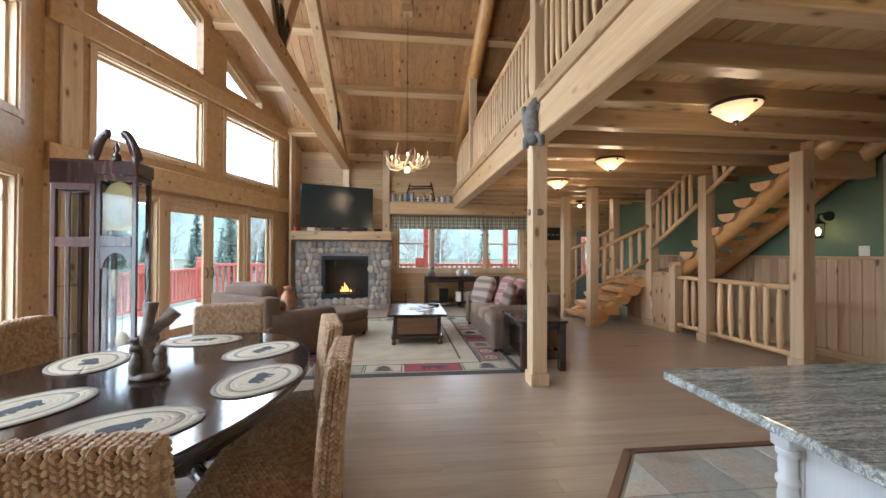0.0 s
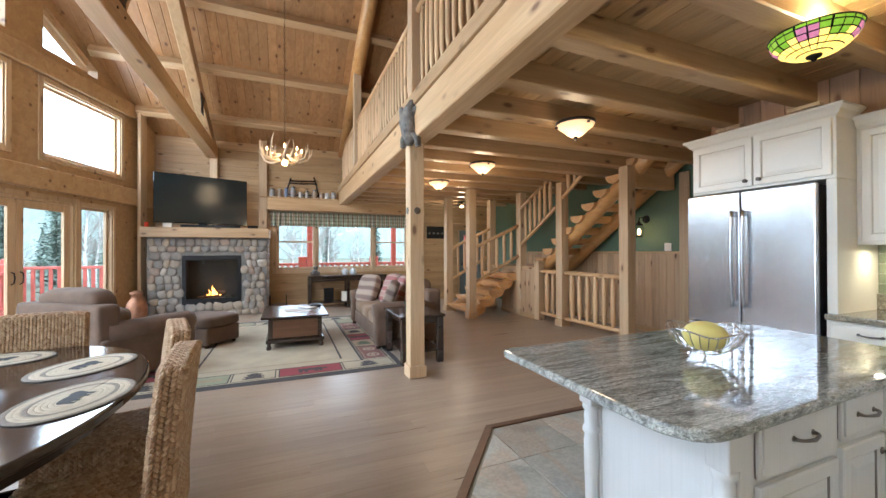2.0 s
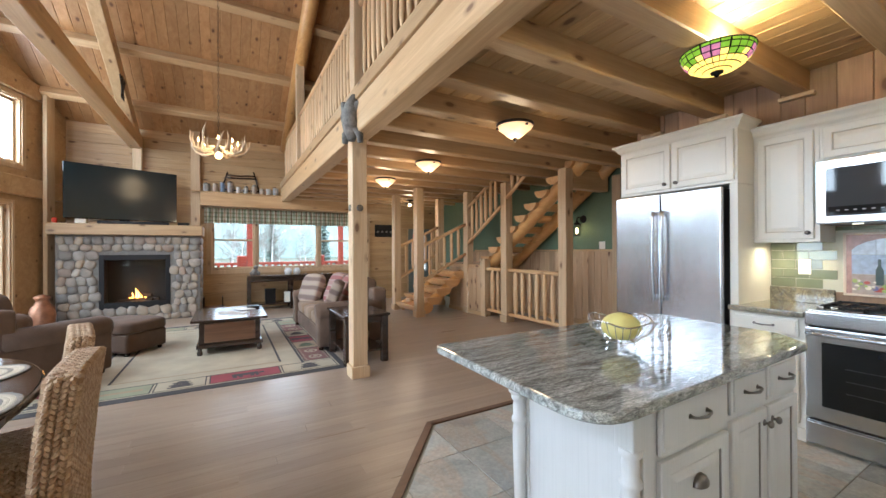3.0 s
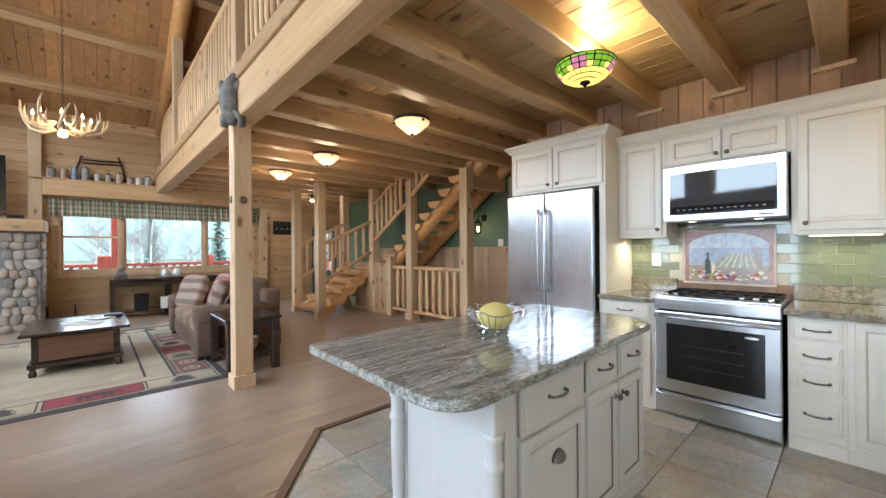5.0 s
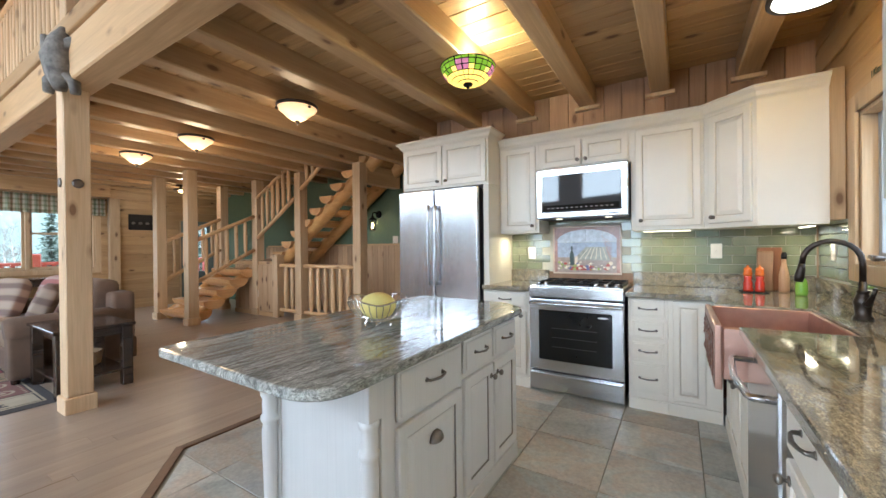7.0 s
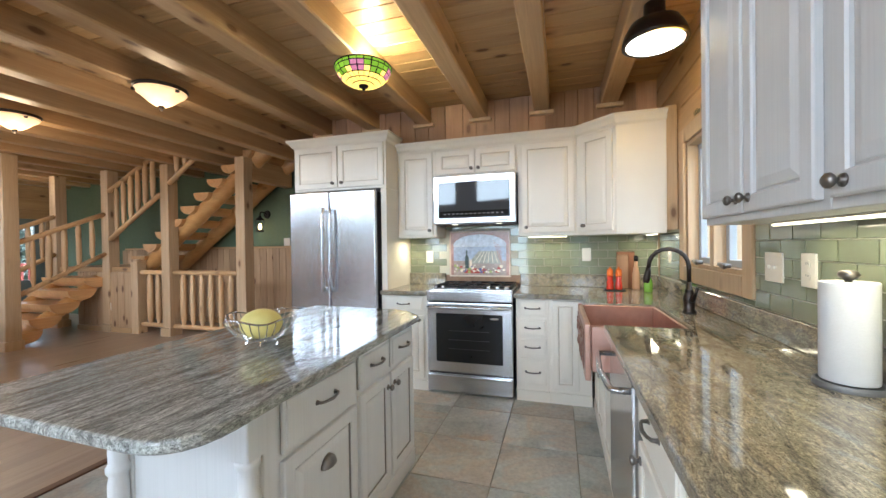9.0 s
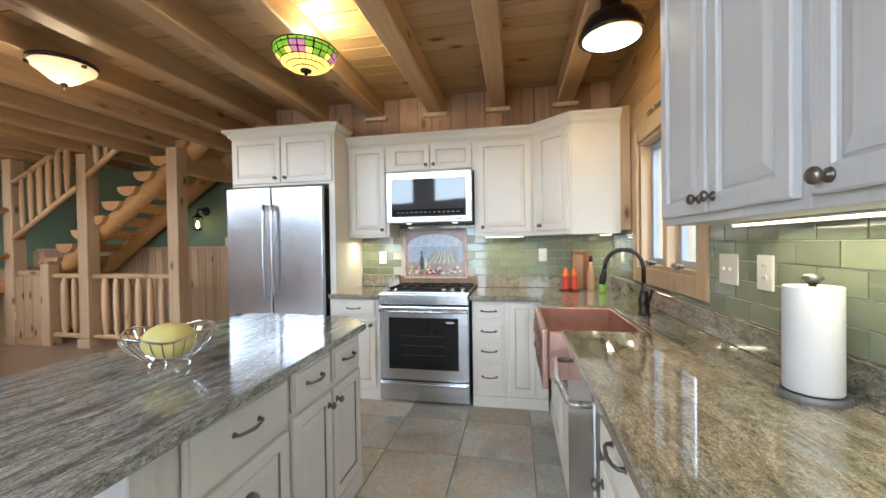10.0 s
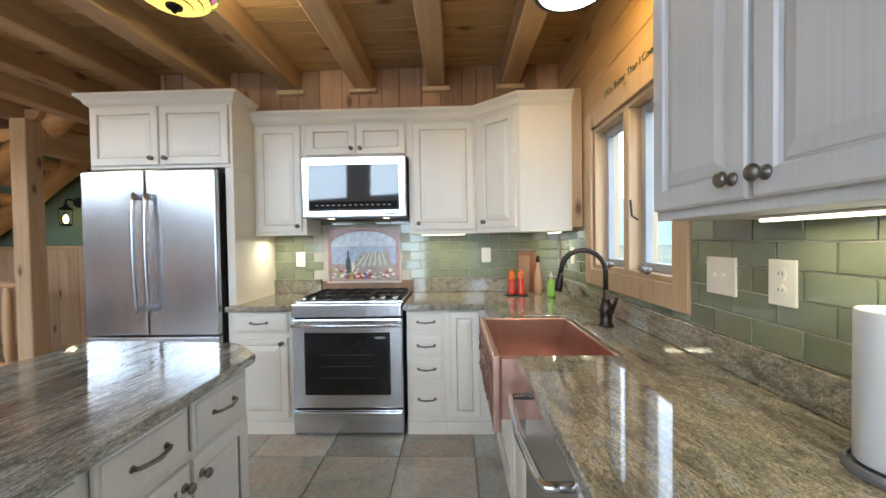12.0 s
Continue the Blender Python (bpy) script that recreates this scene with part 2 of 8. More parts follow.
# ---- mesh helpers ----
def mesh_of(name, bm, mats):
    me = bpy.data.meshes.new(name)
    bm.normal_update()
    bm.to_mesh(me)
    bm.free()
    for m in mats if isinstance(mats, (list, tuple)) else [mats]:
        me.materials.append(m)
    return me


def part(name, bm, mats, parent=None, label="", smooth=False):
    """Links a bmesh as one mesh object under a thing or a part."""
    me = mesh_of(name, bm, mats)
    if smooth:
        me.polygons.foreach_set("use_smooth", [True] * len(me.polygons))
    ob = new(name, me)
    if parent is not None:
        ob.parent = parent
    if label:
        ob["label"] = label
    return ob


def thing(name, label, category, m=None, group="", kind=""):
    ob = tagged(new(name), label, category, group, kind)
    ob.empty_display_size = 0.1
    if m is not None:
        ob.matrix_world = m
    return ob


def setting(name, bm, mats, label, smooth=False):
    return tagged(part(name, bm, mats, smooth=smooth), label, name.split("_")[0], kind="structure")


def box(x0, y0, z0, x1, y1, z1, bevel=0.0, bm=None, seg=1, mat=0):
    """A box, with rounded or chamfered edges, added to bm."""
    own = bmesh.new()
    vs = [own.verts.new(p) for p in ((x0, y0, z0), (x1, y0, z0), (x1, y1, z0), (x0, y1, z0), (x0, y0, z1), (x1, y0, z1), (x1, y1, z1), (x0, y1, z1))]
    for f in ((3, 2, 1, 0), (4, 5, 6, 7), (0, 1, 5, 4), (1, 2, 6, 5), (2, 3, 7, 6), (3, 0, 4, 7)):
        own.faces.new([vs[i] for i in f]).material_index = mat
    if bevel:
        bmesh.ops.bevel(own, geom=own.edges[:], offset=bevel, segments=seg, profile=0.6, affect="EDGES")
    bmesh.ops.recalc_face_normals(own, faces=own.faces[:])
    return own if bm is None else add(bm, own)


def add(bm, other, m=None):
    if m is not None:
        bmesh.ops.transform(other, matrix=m, verts=other.verts[:])
    me = bpy.data.meshes.new("tmp")
    other.to_mesh(me)
    other.free()
    bm.from_mesh(me)
    bpy.data.meshes.remove(me)
    return bm


def lathe(profile, steps=24, bm=None, m=None):
    """Turned body about z from (radius, height) pairs."""
    own = bmesh.new()
    rings = []
    for r, z in profile:
        if r <= 1e-5:
            rings.append([own.verts.new((0, 0, z))])
        else:
            rings.append([own.verts.new((r * math.cos(a), r * math.sin(a), z)) for a in (2 * math.pi * k / steps for k in range(steps))])
    for a, b in zip(rings, rings[1:]):
        for k in range(steps):
            q = [a[k % len(a)], a[(k + 1) % len(a)], b[(k + 1) % len(b)], b[k % len(b)]]
            q = list(dict.fromkeys(q))
            if len(q) > 2:
                own.faces.new(q)
    for ring in (rings[0], rings[-1]):
        if len(ring) > 2:
            own.faces.new(ring)
    bmesh.ops.recalc_face_normals(own, faces=own.faces[:])
    if m is not None:
        bmesh.ops.transform(own, matrix=m, verts=own.verts[:])
    return own if bm is None else add(bm, own)


def tube(points, radii, steps=10, bm=None, wobble=0.0):
    """A round bar along a line of points; radii one number or one for each point."""
    own = bmesh.new()
    pts = [Vector(p) for p in points]
    rs = radii if isinstance(radii, (list, tuple)) else [radii] * len(pts)
    rings, side = [], None
    for i, p in enumerate(pts):
        d = (pts[min(i + 1, len(pts) - 1)] - pts[max(i - 1, 0)]).normalized()
        if side is None:
            side = d.orthogonal().normalized()
        side = (side - d * side.dot(d)).normalized()
        up = d.cross(side)
        rings.append([own.verts.new(p + (side * math.cos(a) + up * math.sin(a)) * rs[i] * (1 + wobble * noise.noise(p * 6 + Vector((k, 0, 0))))) for k, a in enumerate(2 * math.pi * k / steps for k in range(steps))])
    for a, b in zip(rings, rings[1:]):
        for k in range(steps):
            own.faces.new((a[k], a[(k + 1) % steps], b[(k + 1) % steps], b[k]))
    own.faces.new(rings[0][::-1])
    own.faces.new(rings[-1])
    bmesh.ops.recalc_face_normals(own, faces=own.faces[:])
    return own if bm is None else add(bm, own)


def prism(outline, z0, z1, bevel=0.0, bm=None, seg=2, m=None):
    """An upright body over an outline of (x, y)."""
    own = bmesh.new()
    lo, hi = [own.verts.new((x, y, z0)) for x, y in outline], [own.verts.new((x, y, z1)) for x, y in outline]
    own.faces.new(lo[::-1])
    own.faces.new(hi)
    n = len(lo)
    for k in range(n):
        own.faces.new((lo[k], lo[(k + 1) % n], hi[(k + 1) % n], hi[k]))
    bmesh.ops.recalc_face_normals(own, faces=own.faces[:])
    if bevel:
        rim = [e for e in own.edges if abs(e.verts[0].co.z - e.verts[1].co.z) < 1e-6]
        bmesh.ops.bevel(own, geom=rim, offset=bevel, segments=seg, profile=0.6, affect="EDGES")
    if m is not None:
        bmesh.ops.transform(own, matrix=m, verts=own.verts[:])
    return own if bm is None else add(bm, own)


def wall_with_holes(u0, u1, z0, z1, v0, v1, holes, bm=None):
    """A wall along local x with rectangular holes (u0, z0, u1, z1) cut through it."""
    own = bm or bmesh.new()
    us = sorted({u0, u1, *(h[0] for h in holes), *(h[2] for h in holes)})
    zs = sorted({z0, z1, *(h[1] for h in holes), *(h[3] for h in holes)})
    for a, b in zip(us, us[1:]):
        run = None
        for c, d in zip(zs, zs[1:]):
            um, zm = (a + b) / 2, (c + d) / 2
            solid = not any(h[0] < um < h[2] and h[1] < zm < h[3] for h in holes)
            if solid:
                run = (run[0], d) if run else (c, d)
            if run and (not solid or d == zs[-1]):
                box(a, v0, run[0], b, v1, run[1], bm=own)
                run = None
    return own


# ---- large structure ----
Y_FAR, Y_SINK, X_KIT, X_END, X_LOFT = 10.5, -0.73, 4.87, 6.35, 1.885
EAVE, PITCH = 4.0, 0.545
RAKE = 0.20
RIDGE_Y = (Y_FAR + Y_SINK) / 2
DECK_Z = 2.83
JOIST_0, JOIST_STEP = -0.312, 0.612


def roof_z(y):
    return EAVE + PITCH * ((Y_FAR - y) if y > RIDGE_Y else (y - Y_SINK))


# floors
tile_outline = [(2.12, 2.92), (1.0, 1.55), (1.0, Y_SINK), (X_KIT, Y_SINK), (X_KIT, 2.92)]
setting("floor", prism([(-4.2, -1.0), (6.6, -1.0), (6.6, 10.7), (-4.2, 10.7)], -0.2, -0.02), floor_wood, "dark subfloor under grey-brown wooden planks")
bm = box(-4.2, -1.0, -0.02, 6.6, 10.7, 0.0)
setting("floor_wood_planks", bm, floor_wood, "grey-brown matte wooden plank floor")
slate = plain("slate_tile", (0.27, 0.26, 0.2), 0.5, 0, 0.3, 3, 0.2)
setting("floor_tiles", prism(tile_outline, 0.0, 0.004), slate, "mottled grey and rust slate tile floor")

# far wall with window and entry door
far_holes = [(0.40, 0.93, 3.78, 2.34), (5.35, 0.0, 6.2, 2.05)]
setting("wall_far", wall_with_holes(-2.3, 6.6, 0, EAVE + 0.1, Y_FAR, Y_FAR + 0.16, far_holes), pine_log_x, "pine board wall with a window band")
# sink wall with window
sink_holes = [(3.20, 1.17, 4.1, 2.05)]
setting("wall_sink", wall_with_holes(-2.3, 6.6, 0, EAVE + 0.1, Y_SINK - 0.16, Y_SINK, sink_holes), pine_log_x, "pine board wall behind the sink")
setting("wall_range", box(X_KIT, Y_SINK, 0, X_KIT + 0.13, 2.95, DECK_Z), pine_red_z, "wall of upright reddish pine boards")
setting("wall_fridge_side", box(X_KIT + 0.13, 2.85, 0, 6.6, 2.95, DECK_Z), pine_log_z, "pine board wall beside the stairwell")
setting("wall_stair", box(X_END, 2.95, 0, X_END + 0.15, Y_FAR, DECK_Z), green_paint, "green painted wall above a pine wainscot")
bm = bmesh.new()
add(bm, prism([(Y_SINK, DECK_Z), (Y_FAR, DECK_Z), (Y_FAR, EAVE), (RIDGE_Y, roof_z(RIDGE_Y)), (Y_SINK, EAVE)], 0, 0.15), Matrix(((0, 0, 1, 6.45), (1, 0, 0, 0), (0, 1, 0, 0), (0, 0, 0, 1))))
bmesh.ops.recalc_face_normals(bm, faces=bm.faces[:])
setting("wall_loft_end", bm, pine_log_x, "pine board wall at the end of the loft")


def facet(name, m, side, holes, upper):
    """One half of the prow wall. upper: windows under the rake as (u0, u1, sill)."""
    length = 5.51
    y_of = (lambda u: APEX[1] + u * math.cos(radians(PROW))) if side > 0 else (lambda u: APEX[1] - u * math.cos(radians(PROW)))
    v0, v1 = (0, 0.16) if side > 0 else (-0.16, 0)
    low = 4.5
    w = wall_with_holes(0, length, 0, low, v0, v1, [h for h in holes])
    us = sorted({0, length, *(a for a, b, s in upper), *(b for a, b, s in upper)})
    for a, b in zip(us, us[1:]):
        hole = [x for x in upper if x[0] < (a + b) / 2 < x[1]]
        for k in range(4):
            p, q = a + (b - a) * k / 4, a + (b - a) * (k + 1) / 4
            tp, tq = roof_z(y_of(p)) + 0.02, roof_z(y_of(q)) + 0.02
            bp, bq = (max(low, roof_z(y_of(p)) - RAKE), max(low, roof_z(y_of(q)) - RAKE)) if hole else (low, low)
            if min(tp, tq) <= low:
                tp, tq = max(tp, low + 0.001), max(tq, low + 0.001)
            seg = prism([(p, bp), (q, bq), (q, tq), (p, tp)], v0, v1)
            bmesh.ops.transform(seg, matrix=Matrix(((1, 0, 0, 0), (0, 0, 1, 0), (0, 1, 0, 0), (0, 0, 0, 1))), verts=seg.verts[:])
            bmesh.ops.recalc_face_normals(seg, faces=seg.faces[:])
            add(w, seg)
    bmesh.ops.remove_doubles(w, verts=w.verts[:], dist=1e-4)
    ob = setting(name, w, pine_log_x, "pine wall with tall windows and glazed doors")
    ob.matrix_world = m
    return ob


holes_r = [(0.55, 2.87, 2.29, 4.0), (2.85, 2.87, 4.47, 4.0), (0.57, 0.1, 1.46, 2.2), (1.56, 0.0, 3.43, 2.2), (3.54, 0.1, 4.27, 2.2)]
facet("wall_prow_a", FACET_R, 1, holes_r, [(0.55, 2.29, 4.5), (2.85, 3.9, 4.5)])
holes_l = [(0.45, 2.87, 2.2, 4.0), (2.8, 2.87, 4.4, 4.0), (0.45, 0.05, 2.2, 2.2), (2.8, 0.05, 4.4, 2.2)]
facet("wall_prow_b", FACET_L, -1, holes_l, [(0.45, 2.2, 4.5)])

# roof and loft deck
def roof_slab(name, y_eave, x_eave):
    """A roof half whose gable edge follows the prow."""
    own = bmesh.new()
    plan = [(6.8, RIDGE_Y), (6.8, y_eave), (x_eave, y_eave), (APEX[0] - 0.45, RIDGE_Y)]
    z_of = lambda y: EAVE + PITCH * ((Y_FAR - y) if y_eave > RIDGE_Y else (y - Y_SINK))
    lo, hi = [own.verts.new((x, y, z_of(y))) for x, y in plan], [own.verts.new((x, y, z_of(y) + 0.2)) for x, y in plan]
    own.faces.new(lo)
    own.faces.new(hi[::-1])
    for k in range(4):
        own.faces.new((lo[k], hi[k], hi[(k + 1) % 4], lo[(k + 1) % 4]))
    bmesh.ops.recalc_face_normals(own, faces=own.faces[:])
    return setting(name, own, pine_deck_y, "sloping pine board ceiling")


roof_slab("ceiling_far", Y_FAR + 0.2, -2.45)
roof_slab("ceiling_near", Y_SINK - 0.2, -2.45)
setting("ceiling_loft_deck", box(X_LOFT + 0.05, Y_SINK, DECK_Z, 6.45, Y_FAR, DECK_Z + 0.15), pine_deck_y, "pine board ceiling under the loft")

# purlins on the slope
for k, y in enumerate((9.84, 8.72, 7.6, 6.48, 5.36)):
    z = roof_z(y)
    ob = setting("trim_purlin_%d" % k, box(APEX[0] + 0.287 * (y - APEX[1]) + 0.05, -0.07, -0.16, 6.45, 0.07, 0.0, 0.008), pine_x, "square pine roof purlin")
    ob.matrix_world = pose(0, y, z, math.degrees(-math.atan(PITCH)), 0, 0)

# joists under the loft
for k in range(18):
    y = JOIST_0 + JOIST_STEP * k
    setting("trim_joist_%d" % k, box(X_LOFT + 0.15, y - 0.075, 2.645, X_KIT if y < 2.9 else X_END, y + 0.075, DECK_Z, 0.01), pine_x, "square pine ceiling joist")
setting("trim_loft_beam", box(X_LOFT, Y_SINK, 2.585, X_LOFT + 0.2, Y_FAR, 2.92, 0.012), pine_y, "long square pine loft beam")
setting("trim_loft_band", box(X_LOFT - 0.02, Y_SINK, 2.922, X_LOFT + 0.22, Y_FAR, 3.06, 0.006), pine_y, "pine band board on the loft edge")
# ---- kitchen ----
def front_door(w, h, t=0.02, rail=0.055):
    """A raised-panel door: width along x, front towards -y. Slot 0 paint, slot 1 the glaze in its groove."""
    own = bmesh.new()
    r = min(rail, w * 0.24, h * 0.28)
    k = 0.028 if min(w, h) - 2 * r > 0.1 else 0.012
    steps = [(0, 0.6 * t), (0, -0.2 * t), (0.005, -0.4 * t), (r - 0.007, -0.4 * t), (r - 0.002, -0.15 * t), (r, 0.2 * t), (r + 0.005, 0.2 * t), (r + 0.007, 0.05 * t), (r + 0.007 + k, -0.33 * t)]
    loops = [[own.verts.new(p) for p in ((e, y, e), (w - e, y, e), (w - e, y, h - e), (e, y, h - e))] for e, y in steps]
    for n, (a, b) in enumerate(zip(loops, loops[1:])):
        for i in range(4):
            own.faces.new((a[i], a[(i + 1) % 4], b[(i + 1) % 4], b[i])).material_index = 1 if n in (4, 5) else 0
    own.faces.new(loops[-1])
    own.faces.new(loops[0][::-1])
    bmesh.ops.recalc_face_normals(own, faces=own.faces[:])
    return own


def slab_front(w, h, t=0.02):
    """A plain drawer front with a shaped edge."""
    own = bmesh.new()
    box(0.003, 0.0, 0.003, w - 0.003, t * 0.6, h - 0.003, bm=own, mat=1)
    box(0, -t * 0.15, 0, w, t * 0.5, h, 0.006, own, 2)
    box(0.014, -t * 0.45, 0.014, w - 0.014, t * 0.2, h - 0.014, 0.005, own, 2)
    return own


def knob_bm():
    return lathe([(0, 0.034), (0.009, 0.034), (0.0155, 0.029), (0.0165, 0.023), (0.012, 0.017), (0.006, 0.013), (0.006, 0.005), (0.0135, 0.004), (0.0145, 0)], 14, m=pose(0, 0, 0, 90, 0, 0))


def pull_bm(length=0.115):
    h = length / 2
    own = tube([(-h, 0, 0), (-h * 0.97, -0.018, 0), (-h * 0.7, -0.026, 0), (0, -0.031, -0.003), (h * 0.7, -0.026, 0), (h * 0.97, -0.018, 0), (h, 0, 0)], [0.0075, 0.0055, 0.005, 0.0065, 0.005, 0.0055, 0.0075], 8)
    for s in (-h, h):
        lathe([(0.0105, 0), (0.009, 0.004), (0, 0.004)], 10, own, pose(s, 0, 0, 90, 0, 0))
    return own


KNOB, PULL = mesh_of("knob", knob_bm(), pewter), mesh_of("pull", pull_bm(), pewter)
for me in (KNOB, PULL):
    me.polygons.foreach_set("use_smooth", [True] * len(me.polygons))


def hardware(name, me, parent, x, y, z):
    ob = new(name, me)
    ob.parent = parent
    ob.location = (x, y, z)
    return ob


def cabinet(name, label, m, w, d, z0, z1, fronts, paint, group, foot=0.1):
    """fronts: (kind, x0, z0, x1, z1, hardware, hx, hz); local x along the front, front at y = 0, body behind it."""
    t = thing(name, label, "cabinet", m, group)
    body = box(0, 0.012, z0 + (foot if z0 < 0.01 else 0), w, d, z1, 0.003)
    if z0 < 0.01:
        box(0.0, 0.004, 0, w, d, foot, 0.004, body)
    part("body", body, [paint], t)
    for kind, x0, za, x1, zb, hw, hx, hz in fronts:
        bm = (front_door if kind == "door" else slab_front)(x1 - x0, zb - za)
        f = part(kind, bm, [paint, glaze_soft if paint == white_cab else glaze], t)
        f.location = (x0, -0.002, za)
        if hw == "knob":
            hardware("knob", KNOB, f, hx - x0, -0.008, hz - za)
        elif hw == "pull":
            hardware("handle", PULL, f, hx - x0, -0.008, hz - za)
    return t


def facing_x(x, y):      # front towards -x, width runs to -y
    return pose(x, y, 0, 0, 0, -90)


def facing_y(x, y):      # front towards +y, width runs to -x
    return pose(x, y, 0, 0, 0, 180)


BASE = "base cabinets"
WALL = "wall cabinets"
cabinet("base_cabinet", "cream base cabinet with drawer beside the range", facing_x(4.25, 1.775), 0.465, 0.6, 0, 0.885,
        [("drawer", 0.03, 0.735, 0.43, 0.87, "pull", 0.23, 0.805), ("door", 0.03, 0.13, 0.43, 0.70, "knob", 0.39, 0.66)], cream, BASE)
cabinet("drawer_cabinet", "cream cabinet with four drawers beside the range", facing_x(4.25, 0.51), 0.27, 0.6, 0, 0.885,
        [("drawer", 0.025, a, 0.25, b, "pull", 0.1375, (a + b) / 2) for a, b in ((0.735, 0.87), (0.57, 0.705), (0.41, 0.54), (0.15, 0.38))], cream, BASE)
cabinet("base_cabinet", "cream corner base cabinet with a tall narrow door", facing_x(4.25, 0.24), 0.335, 0.6, 0, 0.885,
        [("door", 0.03, 0.13, 0.235, 0.87, "", 0, 0)], cream, BASE)
cabinet("sink_cabinet", "cream cabinet under the copper sink", facing_y(4.24, -0.10), 1.2, 0.6, 0, 0.62,
        [("door", 0.45, 0.13, 0.80, 0.60, "knob", 0.765, 0.56), ("door", 0.82, 0.13, 1.17, 0.60, "knob", 0.855, 0.56)], cream, BASE)
cabinet("drawer_cabinet", "cream base cabinet with a drawer under the granite counter", facing_y(2.40, -0.10), 0.50, 0.6, 0, 0.885,
        [("drawer", 0.03, 0.71, 0.47, 0.87, "pull", 0.26, 0.825), ("door", 0.03, 0.13, 0.47, 0.685, "knob", 0.075, 0.64)], cream, BASE)
cabinet("base_cabinet", "cream base cabinet with tall doors under the granite counter", facing_y(1.895, -0.10), 0.87, 0.6, 0, 0.885,
        [("door", 0.03, 0.13, 0.425, 0.87, "knob", 0.07, 0.79), ("door", 0.44, 0.13, 0.84, 0.87, "knob", 0.80, 0.79)], cream, BASE)
# wall cabinets on the range wall
cabinet("wall_cabinet", "cream wall cabinet with a raised-panel door", facing_x(4.535, 1.715), 0.405, 0.33, 1.42, 2.30,
        [("door", 0.03, 1.445, 0.375, 2.26, "knob", 0.345, 1.49)], cream, WALL)
cabinet("wall_cabinet", "short cream wall cabinet above the microwave", facing_x(4.535, 1.31), 0.80, 0.33, 2.007, 2.30,
        [("door", 0.02, 2.03, 0.395, 2.26, "knob", 0.365, 2.075), ("door", 0.405, 2.03, 0.78, 2.26, "knob", 0.435, 2.075)], cream, WALL)
cabinet("wall_cabinet", "wide cream wall cabinet with a raised-panel door", facing_x(4.535, 0.51), 0.515, 0.33, 1.415, 2.30,
        [("door", 0.035, 1.445, 0.495, 2.26, "knob", 0.075, 1.495)], cream, WALL)
# diagonal corner cabinet
corner = thing("corner_cabinet", "cream diagonal corner wall cabinet", "cabinet", group=WALL)
outline = [(4.535, -0.005), (4.865, -0.005), (4.865, -0.645), (4.275, -0.645), (4.275, -0.29)]
part("body", prism(outline, 1.415, 2.30), cream, corner)
f = part("door", front_door(0.31, 0.81), [cream, glaze], corner)
ang = math.degrees(math.atan2(-0.285, -0.26))
f.matrix_world = pose(4.523, -0.018, 1.45, 0, 0, ang + 0) @ pose(0.03, -0.012, 0)
hardware("knob", KNOB, f, 0.04, -0.008, 0.045)
# fridge surround
sur = thing("fridge_cabinet", "cream cabinet boxed round the refrigerator", "cabinet", facing_x(4.27, 2.745), group=WALL)
part("side_panel", box(0.0, 0, 0, 0.012, 0.6, 1.90, 0.003), cream, sur)
part("side_panel", box(0.972, 0, 0, 1.03, 0.6, 1.90, 0.003), cream, sur)
part("body", box(0, 0, 1.902, 1.03, 0.6, 2.36, 0.003), cream, sur)
for x0, x1, hx in ((0.02, 0.508, 0.465), (0.522, 1.01, 0.565)):
    d = part("door", front_door(x1 - x0, 0.41), [cream, glaze], sur)
    d.location = (x0, -0.014, 1.925)
    hardware("knob", KNOB, d, hx - x0, -0.008, 0.045)


def crown(points, z, h, out, paint, closed=False):
    """A crown moulding that follows points; it steps outwards to the left of the line as it rises."""
    own = bmesh.new()
    prof = [(0, 0), (0.006, 0.01), (0.02, 0.02), (out * 0.55, h * 0.55), (out * 0.9, h * 0.75), (out, h * 0.8), (out, h), (0, h)]
    rows = []
    for i, p in enumerate(points):
        a, b = points[max(0, i - 1)], points[min(len(points) - 1, i + 1)]
        n = Vector((0, 0))
        for q0, q1 in ((a, p), (p, b)):
            if q0 != q1:
                d = (Vector(q1) - Vector(q0)).normalized()
                n += Vector((-d.y, d.x))
        n.normalize()
        k = 1.0
        if a != p and b != p:
            d = (Vector(b) - Vector(p)).normalized()
            k = 1 / max(0.5, n.dot(Vector((-d.y, d.x))))
        rows.append([own.verts.new((p[0] + n.x * o * k, p[1] + n.y * o * k, z + zz)) for o, zz in prof])
    for r, s in zip(rows, rows[1:]):
        for j in range(len(prof)):
            own.faces.new((r[j], s[j], s[(j + 1) % len(prof)], r[(j + 1) % len(prof)]))
    own.faces.new(rows[0])
    own.faces.new(rows[-1][::-1])
    bmesh.ops.recalc_face_normals(own, faces=own.faces[:])
    return own


tagged(part("crown_moulding", crown([(4.275, -0.645), (4.275, -0.29), (4.535, -0.005), (4.535, 1.71)], 2.275, 0.085, 0.06, cream), cream), "cream stepped crown moulding on the wall cabinets", "moulding")
tagged(part("crown_moulding", crown([(4.535, 1.715), (4.27, 1.715), (4.27, 2.745), (4.87, 2.745)], 2.34, 0.085, 0.06, cream), cream), "cream crown moulding on the fridge cabinet", "moulding")
